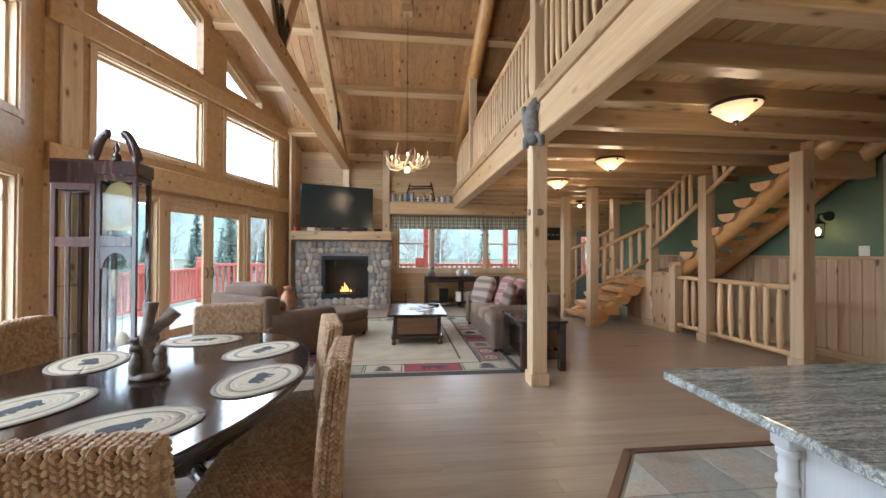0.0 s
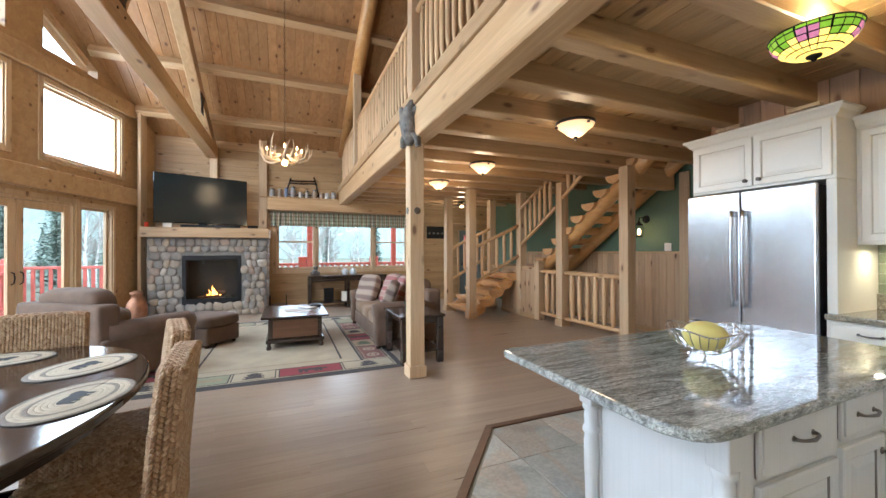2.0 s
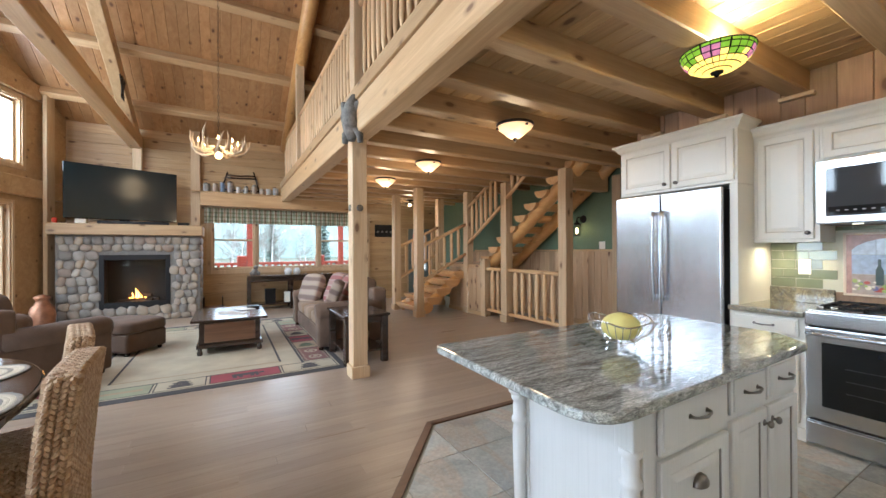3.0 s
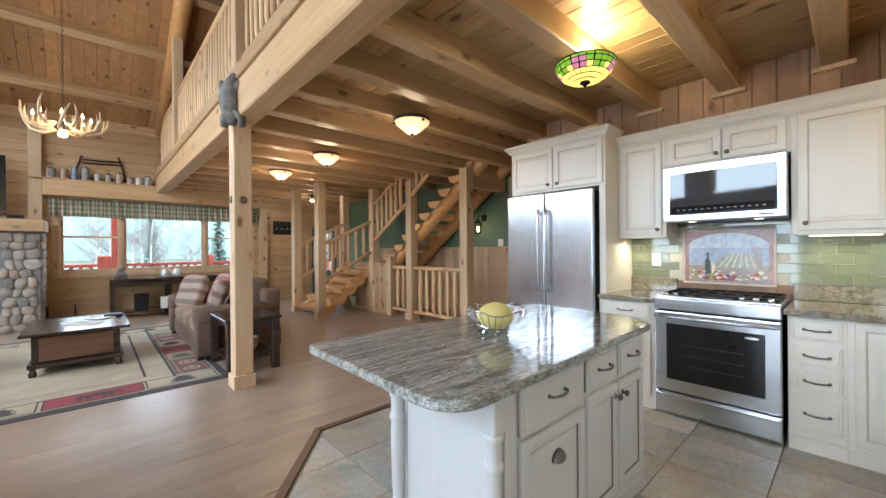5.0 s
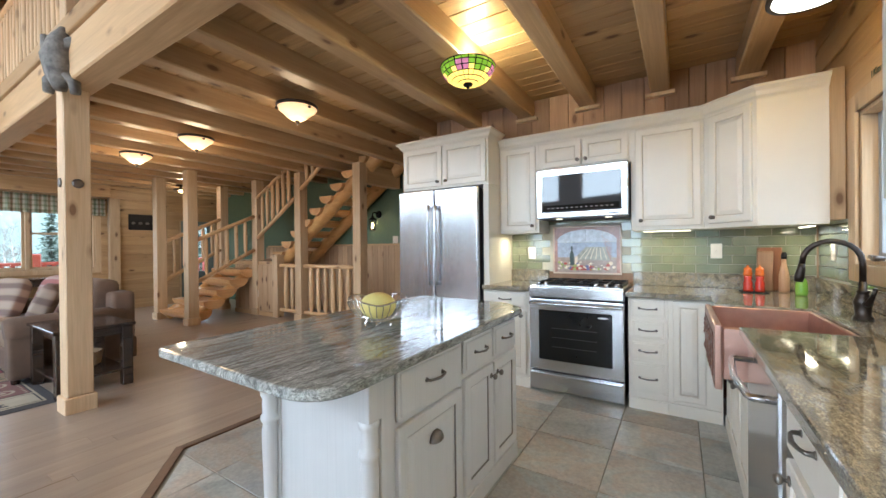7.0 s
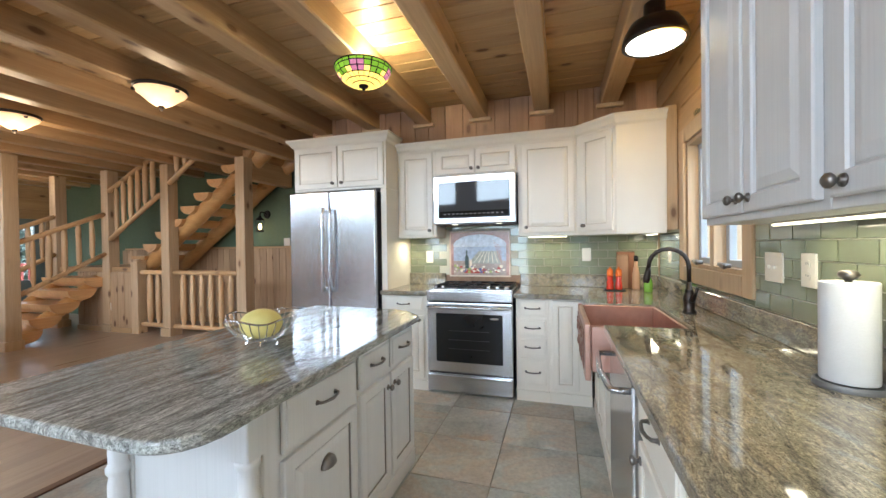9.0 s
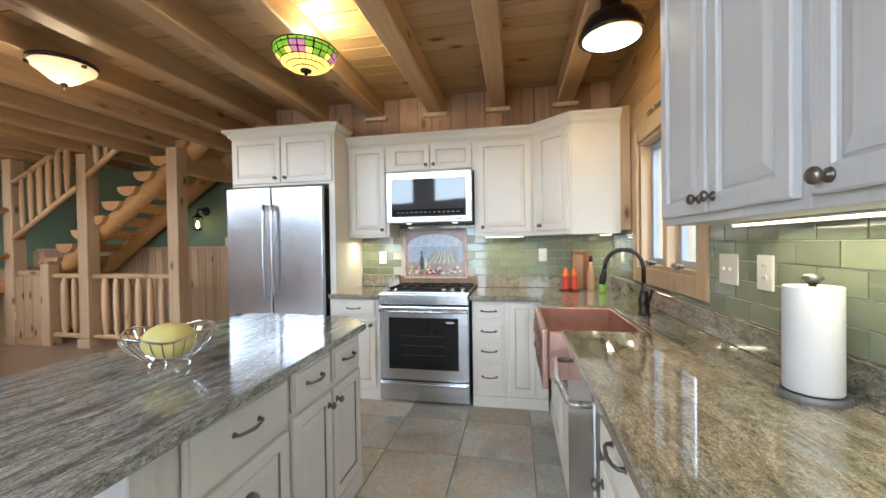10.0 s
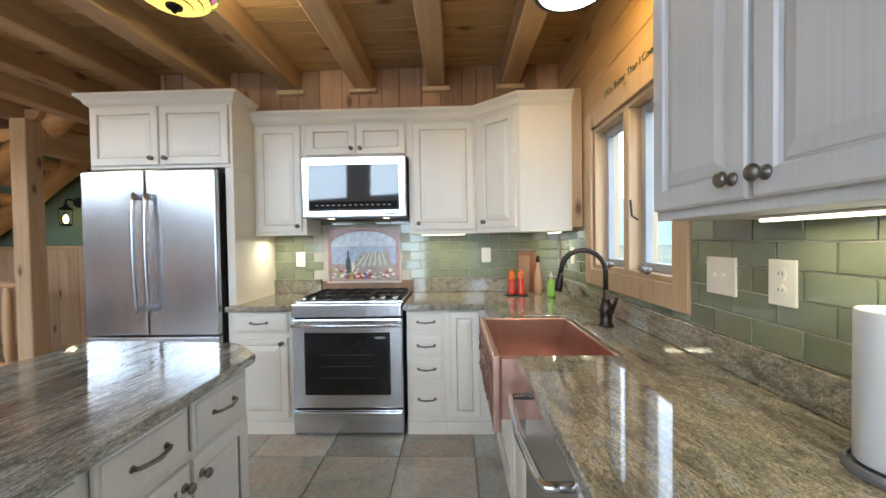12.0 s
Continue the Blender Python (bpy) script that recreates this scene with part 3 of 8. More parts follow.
# wall cabinets on the sink wall
for x, w, fr in ((2.745, 0.725, [("door", 0.02, 1.43, 0.355, 2.42, "knob", 0.322, 1.472), ("door", 0.37, 1.43, 0.705, 2.42, "knob", 0.403, 1.472)]),
                 (2.02, 0.52, [("door", 0.03, 1.43, 0.49, 2.42, "knob", 0.075, 1.46)]),
                 (1.50, 0.90, [("door", 0.02, 1.465, 0.445, 2.42, "knob", 0.41, 1.51), ("door", 0.455, 1.465, 0.88, 2.42, "knob", 0.49, 1.51)])):
    cabinet("wall_cabinet", "white wall cabinet with raised-panel doors beside the window", facing_y(x, -0.40), w, 0.33, 1.405, 2.46, fr, white_cab, WALL)
strip_white = plain("led_strip", (0.9, 0.9, 0.85), 0.4, emit=(1, 0.86, 0.55), power=2.2)
for x0, y0, x1, y1, z in ((0.7, -0.555, 2.55, -0.54, 1.404), (4.70, 0.08, 4.73, 0.43, 1.418), (4.70, 1.40, 4.73, 1.65, 1.448), (4.45, -0.62, 4.75, -0.59, 1.418)):
    t = thing("undercabinet_light", "slim glowing strip light under the wall cabinet", "light", pose(0, 0, 0), group="undercabinet lights")
    part("housing", box(x0 - 0.006, y0 - 0.006, z - 0.006, x1 + 0.006, y1 + 0.006, z, 0.002), cream, t)
    part("diffuser", box(x0, y0, z - 0.014, x1, y1, z - 0.006, 0.002), strip_white, t)
for x, y, sx, sy, p in ((1.7, -0.62, 1.8, 0.05, 5.5), (4.66, 0.26, 0.05, 0.36, 2.2), (4.66, 1.52, 0.05, 0.3, 2.2), (4.6, -0.6, 0.3, 0.05, 1.6)):
    lamp("undercabinet_glow", "AREA", pose(x, y, 1.385), p, (1, 0.82, 0.5), sx, sy)

# counters
def counter(name, outline, z0, z1, stone, label):
    return tagged(part(name, prism(outline, z0, z1, 0.008, seg=3), stone), label, "countertop")


counter("countertop", [(4.21, 1.31), (4.865, 1.31), (4.865, 1.765), (4.21, 1.765)], 0.886, 0.926, granite_gold, "polished grey-gold granite countertop beside the range")
counter("countertop", [(4.21, 0.525), (4.21, -0.02), (3.80, -0.02), (3.80, -0.46), (3.06, -0.46), (3.06, -0.06), (0.95, -0.06), (0.95, -0.725), (4.865, -0.725), (4.865, 0.525)], 0.886, 0.926, granite_gold, "polished gold-green granite countertop round the sink")
tagged(part("backsplash_strip", box(4.838, 1.31, 0.927, 4.866, 1.765, 1.045, 0.003), granite_gold), "granite upstand behind the counter", "backsplash")
tagged(part("backsplash_strip", box(4.838, -0.70, 0.927, 4.866, 0.525, 1.045, 0.003), granite_gold), "granite upstand behind the counter", "backsplash")
tagged(part("backsplash_strip", box(0.95, -0.728, 0.927, 4.836, -0.70, 1.035, 0.003), granite_gold), "granite upstand along the sink wall", "backsplash")

# island
isl = thing("kitchen_island", "white glazed kitchen island with turned corner posts", "island", pose(0, 0, 0))
part("body", box(1.93, 1.03, 0.1, 3.16, 1.62, 0.884, 0.003), white_cab, isl)
part("plinth", box(1.93, 1.015, 0, 3.16, 1.64, 0.1, 0.004), white_cab, isl)
s = part("end_panel", box(0.045, -0.004, 0.1, 0.545, 0.02, 0.875, 0.004), [white_cab], isl)
s.matrix_world = pose(1.925, 1.62, 0, 0, 0, -90)
for u in (0.03, 0.555):
    s = part("end_stile", box(u - 0.022, -0.014, 0.02, u + 0.022, 0.02, 0.884, 0.004), white_cab, isl)
    s.matrix_world = pose(1.925, 1.62, 0, 0, 0, -90)
ISL_M = pose(0, 1.0, 0)
for kind, x0, z0, x1, z1, hw, hx, hz in (("drawer", 2.00, 0.665, 2.46, 0.855, "pull", 2.23, 0.77), ("drawer", 2.49, 0.695, 2.80, 0.855, "pull", 2.645, 0.78), ("drawer", 2.82, 0.695, 3.13, 0.855, "pull", 2.975, 0.78),
                                        ("door", 2.00, 0.12, 2.46, 0.645, "cup", 2.23, 0.51), ("door", 2.49, 0.12, 2.80, 0.67, "knob", 2.77, 0.61), ("door", 2.82, 0.12, 3.13, 0.67, "knob", 2.85, 0.61)):
    fr = part(kind, (front_door if kind == "door" else slab_front)(x1 - x0, z1 - z0), [white_cab, glaze_dark], isl)
    fr.location = (x0, 1.016, z0)
    if hw == "cup":
        bm = lathe([(0.042, 0.0), (0.040, 0.014), (0.030, 0.024), (0.012, 0.029), (0, 0.03)], 16, m=pose(0, 0, 0, 90, 0, 0))
        bmesh.ops.bisect_plane(bm, geom=bm.verts[:] + bm.edges[:] + bm.faces[:], plane_co=(0, 0, 0), plane_no=(0, 0, -1), clear_outer=True)
        c = part("cup_pull", bm, pewter, fr, "antique pewter cup pull", True)
        c.location = (hx - x0, -0.008, hz - z0)
    else:
        hardware("knob" if hw == "knob" else "handle", KNOB if hw == "knob" else PULL, fr, hx - x0, -0.008, hz - z0)
leg_profile = [(0.042, 0.0), (0.042, 0.09), (0.036, 0.10), (0.046, 0.115), (0.046, 0.13), (0.034, 0.14), (0.030, 0.17), (0.036, 0.30), (0.042, 0.48), (0.043, 0.545), (0.036, 0.575), (0.049, 0.59), (0.049, 0.605), (0.038, 0.615), (0.040, 0.66), (0.036, 0.68), (0.049, 0.692), (0.049, 0.707), (0.042, 0.715)]
for x, y in ((1.89, 1.05), (1.89, 1.60)):
    l = part("turned_post", lathe([(r * 0.74, z) for r, z in leg_profile], 20), white_cab, isl, smooth=True)
    l.location = (x, y, 0)
    cap = part("post_block", box(-0.036, -0.036, 0.715, 0.036, 0.036, 0.884, 0.004), white_cab, isl)
    cap.location = (x, y, 0)


def rounded(points, radius, seg=6):
    """The outline with each corner rounded by its own radius."""
    out = []
    n = len(points)
    for i, (p, r) in enumerate(zip(points, radius)):
        p, a, b = Vector(p), Vector(points[i - 1]), Vector(points[(i + 1) % n])
        if r == 0:
            out.append(tuple(p))
            continue
        u, v = (a - p).normalized(), (b - p).normalized()
        for k in range(seg + 1):
            s = k / seg
            out.append(tuple((p + u * r) * (1 - s) ** 2 + p * 2 * s * (1 - s) + (p + v * r) * s ** 2))
    return out


top = rounded([(1.575, 0.92), (3.13, 0.965), (3.30, 1.14), (3.36, 1.86), (1.585, 1.86)], [0.17, 0.03, 0.06, 0.05, 0.05])
tagged(part("island_countertop", prism(top, 0.885, 0.92, 0.010, seg=3), granite_grey), "polished grey-green granite slab on the island", "countertop")
# ---- appliances ----
fr = thing("refrigerator", "stainless steel french-door refrigerator with freezer drawer", "refrigerator", facing_x(4.19, 2.749))
grey_body = plain("dark_grey_metal", (0.09, 0.09, 0.095), 0.45, 0.5)
part("body", box(0.022, 0.055, 0.03, 0.942, 0.64, 1.87, 0.006), grey_body, fr)
for x0, x1 in ((0.0, 0.452), (0.459, 0.952)):
    d = part("door", box(x0, 0, 0.735, x1, 0.05, 1.88, 0.012, seg=3), steel, fr)
    hx = x1 - 0.04 if x0 == 0 else x0 + 0.04
    bm = tube([(hx, -0.040, 0.90), (hx, -0.046, 0.96), (hx, -0.056, 1.1), (hx, -0.060, 1.31), (hx, -0.056, 1.52), (hx, -0.046, 1.66), (hx, -0.040, 1.72)], [0.012, 0.0145, 0.0145, 0.0145, 0.0145, 0.0145, 0.012], 10)
    for hz in (0.93, 1.69):
        box(hx - 0.011, -0.04, hz - 0.02, hx + 0.011, 0.002, hz + 0.02, 0.004, bm)
    part("handle", bm, steel, d, "curved steel bar handle", True)
part("freezer_drawer", box(0, 0, 0.09, 0.952, 0.05, 0.725, 0.012, seg=3), steel, fr)
part("handle", tube([(0.08, 0, 0.62), (0.1, -0.045, 0.62), (0.25, -0.058, 0.62), (0.71, -0.058, 0.62), (0.86, -0.045, 0.62), (0.885, 0, 0.62)], 0.012, 10), steel, fr, "curved steel bar handle", True)
part("badge", box(0.80, -0.0025, 1.80, 0.88, 0.0, 1.815), chrome, fr)

rg = thing("range", "stainless steel slide-in gas range with glass oven door", "range", facing_x(4.225, 1.305))
part("body", box(0.005, 0.045, 0.03, 0.765, 0.64, 0.915, 0.004), grey_body, rg)
part("control_panel", box(0.0, -0.012, 0.845, 0.77, 0.05, 0.935, 0.008, seg=2), steel, rg)
part("cooktop", box(0.0, 0.05, 0.917, 0.77, 0.635, 0.945, 0.008, seg=2), steel, rg)
part("vent_slot", box(0.02, -0.003, 0.833, 0.75, 0.04, 0.843), black_iron, rg)
od = part("oven_door", box(0.0, 0.0, 0.205, 0.77, 0.045, 0.83, 0.01, seg=2), steel, rg)
part("window", box(0.085, -0.004, 0.30, 0.685, 0.006, 0.735, 0.004), black_gloss, od, "dark oven window")
for z in (0.42, 0.50, 0.58):
    part("rack", box(0.2, -0.0055, z, 0.57, -0.0045, z + 0.003), grey_body, od)
part("badge", prism([(0.04 * math.cos(a), 0.009 * math.sin(a)) for a in (k * math.pi / 8 for k in range(16))], 0, 0.002, m=pose(0.615, -0.005, 0.70, 90, 0, 0)), chrome, od)
part("handle", tube([(0.02, 0, 0.795), (0.02, -0.05, 0.795), (0.2, -0.055, 0.795), (0.57, -0.055, 0.795), (0.75, -0.05, 0.795), (0.75, 0, 0.795)], 0.013, 10), steel, od, "round steel bar handle", True)
dw = part("warming_drawer", box(0.0, 0.0, 0.03, 0.77, 0.045, 0.195, 0.01, seg=2), steel, rg)
part("handle", box(0.01, -0.022, 0.163, 0.76, 0.004, 0.19, 0.009, seg=2), steel, dw)
for i, (a, b) in enumerate(((0.03, 0.26), (0.27, 0.50), (0.51, 0.74))):
    bm = bmesh.new()
    for x in (a, b - 0.012):
        box(x, 0.12, 0.946, x + 0.012, 0.60, 0.968, 0.003, bm)
    for y in (0.12, 0.35, 0.588):
        box(a + 0.012, y, 0.950, b - 0.012, y + 0.012, 0.968, 0.003, bm)
    for y in (0.24, 0.47):
        lathe([(0.045, 0.946), (0.045, 0.954), (0.03, 0.958), (0, 0.958)], 14, bm, pose((a + b) / 2, y, 0))
        box((a + b) / 2 - 0.005, y - 0.1, 0.958, (a + b) / 2 + 0.005, y + 0.1, 0.968, 0.002, bm)
    part("grate", bm, black_iron, rg, "black cast iron grate")
for k, x in enumerate((0.06, 0.13, 0.55, 0.63, 0.71)):
    part("knob", lathe([(0.02, 0), (0.019, 0.022), (0.014, 0.028), (0, 0.028)], 14, m=pose(x, 0.075, 0.945)), steel, rg, smooth=True)

mw = thing("microwave", "stainless steel over-the-range microwave with dark window", "microwave", facing_x(4.46, 1.31))
part("body", box(0.003, 0.03, 1.545, 0.787, 0.40, 2.005, 0.004), grey_body, mw)
d = part("door", box(0.0, 0.0, 1.545, 0.79, 0.032, 2.005, 0.010, seg=2), steel, mw)
mw_glass = plain("mirror_black_glass", (0.05, 0.055, 0.06), 0.04, 0.0, 0.05, 3, 0)
mw_glass.node_tree.nodes["Principled BSDF"].inputs["IOR"].default_value = 1.5
bm = box(0.055, -0.004, 1.60, 0.735, 0.004, 1.94, 0.003)
for v_ in bm.verts:
    v_.co.y -= 0.0075 * (1.94 - v_.co.z) / 0.34
part("window", bm, mw_glass, d, "dark reflecting glass")
part("control_strip", box(0.07, -0.0130, 1.612, 0.72, -0.0105, 1.665), black_gloss, d)
for k in range(14):
    part("button", box(0.11 + k * 0.042, -0.0140, 1.634, 0.128 + k * 0.042, -0.0130, 1.640), plain("button_grey", (0.45, 0.46, 0.48), 0.5) if k == 0 else bpy.data.materials["button_grey"], d)
part("badge", box(0.63, -0.003, 1.567, 0.72, 0.0, 1.577), grey_body, d)

for x in (0.19, 0.62):
    part("task_light", lathe([(0.028, 0), (0.028, -0.004), (0, -0.006)], 14, m=pose(x, 0.10, 1.545)), strip_white, mw, "small lit cooktop lamp")

# dishwasher
dwm = thing("dishwasher", "stainless steel dishwasher with a curved bar handle", "dishwasher", facing_y(3.045, -0.085))
part("panel", box(0, 0, 0.11, 0.60, 0.05, 0.88, 0.010, seg=2), steel, dwm)
part("body", box(0.005, 0.05, 0.03, 0.595, 0.57, 0.87), grey_body, dwm)
part("toe_kick", box(0.0, 0.05, 0.0, 0.60, 0.08, 0.105), black_iron, dwm)
part("handle", tube([(0.05, 0, 0.80), (0.05, -0.055, 0.80), (0.08, -0.062, 0.797), (0.3, -0.075, 0.79), (0.52, -0.062, 0.797), (0.55, -0.055, 0.80), (0.55, 0, 0.80)], 0.0125, 10), steel, dwm, "curved steel bar handle", True)

# copper apron sink
sk = thing("apron_sink", "hammered copper farmhouse apron sink set in granite", "sink")
x0, x1, y0, y1 = 3.065, 3.795, -0.455, 0.03
bm = bmesh.new()
t = 0.018
bm.free()
part("apron", box(x0, y1 - 0.03, 0.63, x1, y1, 0.923, 0.008, seg=2), copper, sk)
for b6 in ((x0, y0, 0.68, x0 + t, y1 - 0.032, 0.915), (x1 - t, y0, 0.68, x1, y1 - 0.032, 0.915), (x0 + t, y0, 0.68, x1 - t, y0 + t, 0.915)):
    part("basin_side", box(*b6, 0.004), copper, sk)
part("bottom", box(x0 + t, y0 + t, 0.68, x1 - t, y1 - 0.032, 0.70), copper, sk)
copper_dark = plain("aged_copper_relief", (0.30, 0.17, 0.13), 0.45, 0.8, 0.35, 40, 0.5)
bm = box(x0 + 0.06, y1 + 0.0005, 0.67, x1 - 0.06, y1 + 0.005, 0.88, 0.003)
rng = random.Random(4)
for k in range(46):
    lathe([(rng.uniform(0.012, 0.024), 0), (0.006, 0.008), (0, 0.009)], 6, bm, pose(rng.uniform(x0 + 0.08, x1 - 0.08), y1 + 0.004, rng.uniform(0.69, 0.86), -90, 0, 0))
part("apron_relief", bm, copper_dark, sk, "dark embossed copper relief")
fc = thing("faucet", "oil-rubbed bronze gooseneck faucet with side lever", "faucet", pose(3.53, -0.575, 0.926))
part("body", lathe([(0.038, 0), (0.036, 0.012), (0.028, 0.02), (0.031, 0.06), (0.034, 0.085), (0.026, 0.11), (0.020, 0.125), (0.0235, 0.13), (0.0235, 0.137), (0.016, 0.14), (0.014, 0.18)], 18), dark_metal, fc, smooth=True)
pts = [(0, 0, 0.17), (0, 0, 0.27)] + [(0, 0.105 - 0.105 * math.cos(a), 0.27 + 0.105 * math.sin(a)) for a in (k * math.pi / 10 for k in range(1, 10))] + [(0, 0.212, 0.255)]
neck = part("neck", tube(pts, 0.0125, 12), dark_metal, fc, smooth=True)
neck.rotation_euler = (0, 0, radians(-20))
noz = part("spray_head", tube([(0, 0.212, 0.26), (0, 0.214, 0.235), (0, 0.222, 0.19), (0, 0.226, 0.165)], [0.014, 0.0165, 0.021, 0.017], 12), dark_metal, fc, smooth=True)
noz.rotation_euler = (0, 0, radians(-20))
part("lever", tube([(-0.02, 0, 0.075), (-0.05, -0.005, 0.08), (-0.075, -0.012, 0.12), (-0.088, -0.016, 0.155)], [0.014, 0.015, 0.008, 0.009], 10), dark_metal, fc, smooth=True)

# counter things
orange = plain("orange_lacquer", (0.75, 0.16, 0.02), 0.18, 0, 0.1, 6, 0, coat=0.6)
red_orange = plain("red_lacquer", (0.62, 0.045, 0.02), 0.18, 0, 0.1, 6, 0, coat=0.6)
tray = thing("mill_tray", "small dark tray under the pepper mills", "tray", pose(4.60, -0.31, 0.926))
part("plate", box(-0.055, -0.085, 0, 0.055, 0.085, 0.008, 0.003), black_iron, tray)
for y in (-0.275, -0.345):
    ml = thing("pepper_mill", "glossy orange and red pepper mill on a tray", "pepper mill", pose(4.60, y, 0.934), group="pepper mills")
    part("body", lathe([(0.030, 0), (0.031, 0.02), (0.027, 0.04), (0.030, 0.06), (0.022, 0.085), (0.026, 0.105), (0.026, 0.115)], 18), red_orange, ml, smooth=True)
    part("head", lathe([(0.026, 0.117), (0.028, 0.135), (0.024, 0.155), (0.027, 0.165), (0.020, 0.178), (0.007, 0.184), (0.007, 0.196), (0, 0.198)], 18), orange, ml, smooth=True)
acacia = wood("acacia_board", (0.16, 0.06, 0.025), (0.30, 0.13, 0.06), "z", 0.35)
b = thing("cutting_board", "reddish wooden cutting boards leaning in the corner", "cutting board", pose(4.815, -0.43, 0.927, 0, -4, 0))
part("board", box(-0.012, -0.075, 0, 0.012, 0.075, 0.335, 0.006), acacia, b)
part("board", box(-0.038, -0.02, 0, -0.016, 0.08, 0.31, 0.006), pine_red_z, b)
bt = thing("bottle", "pale wooden bottle with dark neck by the cutting boards", "bottle", pose(4.70, -0.50, 0.927))
part("body", lathe([(0.03, 0), (0.032, 0.02), (0.030, 0.13), (0.022, 0.18), (0.0145, 0.21), (0.0145, 0.25)], 18), plain("tan_wood", (0.5, 0.30, 0.17), 0.4), bt, smooth=True)
part("cap", lathe([(0.017, 0.25), (0.017, 0.285), (0.010, 0.30), (0, 0.30)], 14), black_iron, bt, smooth=True)
sp = thing("soap_bottle", "green dish soap bottle on the counter", "bottle", pose(4.52, -0.56, 0.927))
part("body", lathe([(0.03, 0), (0.034, 0.015), (0.033, 0.07), (0.026, 0.11), (0.013, 0.13), (0.013, 0.14)], 18), plain("green_soap", (0.28, 0.55, 0.07), 0.2, 0, 0.1, 3, 0), sp, smooth=True)
part("cap", lathe([(0.014, 0.14), (0.014, 0.165), (0.005, 0.17), (0.004, 0.19), (0, 0.19)], 12), plain("pale_cap", (0.75, 0.75, 0.68), 0.4), sp, smooth=True)
th = thing("paper_towel", "white paper towel roll on a dark round stand", "paper towel", pose(2.335, -0.622, 0.927))
part("base", lathe([(0.077, 0), (0.077, 0.008), (0.074, 0.016), (0.068, 0.016), (0.066, 0.011), (0, 0.011)], 28), plain("slate_base", (0.16, 0.16, 0.165), 0.4, 0.3), th, smooth=False)
part("roll", lathe([(0.022, 0.018), (0.060, 0.018), (0.062, 0.022), (0.062, 0.292), (0.060, 0.296), (0.022, 0.296), (0.020, 0.29), (0.020, 0.03)], 36), plain("paper", (0.62, 0.62, 0.615), 0.85, 0, 0.03, 12, 0.3), th, smooth=True)
part("finial", lathe([(0.008, 0.0), (0.008, 0.3), (0.018, 0.306), (0.024, 0.316), (0.018, 0.326), (0, 0.33)], 16), pewter, th, smooth=True)
# bowl with melon
bw = thing("wire_bowl", "chrome wire fruit bowl on the island", "bowl", pose(2.30, 1.37, 0.92))
rim = lambda a: 0.128 + 0.012 * math.cos(4 * a)
bm = tube([(0.148 * math.cos(a) * (1 + 0.06 * math.cos(4 * a)), 0.148 * math.sin(a) * (1 + 0.06 * math.cos(4 * a)), rim(a)) for a in (k * math.pi / 24 for k in range(49))], 0.0036, 6)
part("rim", bm, chrome, bw, smooth=True)
for k in range(28):
    a = k * math.pi / 14
    wire = tube([(r * math.cos(a) * (1 + 0.06 * math.cos(4 * a) * s), r * math.sin(a) * (1 + 0.06 * math.cos(4 * a) * s), 0.03 + (rim(a) - 0.03) * s ** 1.45) for r, s in ((0.05, 0), (0.08, 0.25), (0.108, 0.5), (0.132, 0.75), (0.148, 1))], 0.0021, 5)
    part("wire", wire, chrome, bw)
part("ring", tube([(0.05 * math.cos(a), 0.05 * math.sin(a), 0.03) for a in (k * math.pi / 12 for k in range(25))], 0.003, 6), chrome, bw)
for k in range(4):
    a = k * math.pi / 2 + 0.6
    part("foot", tube([(0.05 * math.cos(a), 0.05 * math.sin(a), 0.03), (0.062 * math.cos(a), 0.062 * math.sin(a), 0.016), (0.058 * math.cos(a), 0.058 * math.sin(a), 0.004)], [0.003, 0.003, 0.004], 6), chrome, bw)
mel = thing("melon", "pale yellow melon lying in the wire bowl", "fruit", pose(2.30, 1.37, 0.955))
bm = lathe([(0, 0)] + [(0.068 * math.sin(a), 0.0685 - 0.0685 * math.cos(a)) for a in (k * math.pi / 14 for k in range(1, 14))] + [(0, 0.137)], 24)
bmesh.ops.scale(bm, vec=(0.98, 1.25, 0.92), verts=bm.verts[:])
part("skin", bm, plain("yellow_melon_skin", (0.72, 0.62, 0.20), 0.5, 0, 0.08, 8, 0.25), mel, smooth=True).rotation_euler = (0, 0, radians(35))

# outlets and switches
def plate(x, y, z, m_rz, kind, w=0.08, h=0.125):
    t = thing("outlet" if kind == "outlet" else "light_switch", "cream wall %s plate on green tiles" % ("outlet" if kind == "outlet" else "switch"), kind if kind == "outlet" else "switch", pose(x, y, z, 0, 0, m_rz), group="wall plates")
    part("plate", box(-w / 2, -0.008, -h / 2, w / 2, 0, h / 2, 0.003, seg=2), outlet_plastic, t)
    if kind == "outlet":
        for dz in (-0.022, 0.022):
            f = part("socket", lathe([(0.0165, 0), (0.0165, 0.0025), (0, 0.0025)], 16, m=pose(0, -0.008, dz, 90, 0, 0)), outlet_plastic, t)
            for dx in (-0.006, 0.006):
                part("slot", box(dx - 0.001, -0.0112, dz - 0.001, dx + 0.001, -0.0104, dz + 0.007), black_iron, f)
    else:
        for dx in ((-0.022, 0.022) if w > 0.1 else (0,)):
            part("toggle", box(dx - 0.004, -0.018, -0.006, dx + 0.004, -0.007, 0.008, 0.002), outlet_plastic, t)


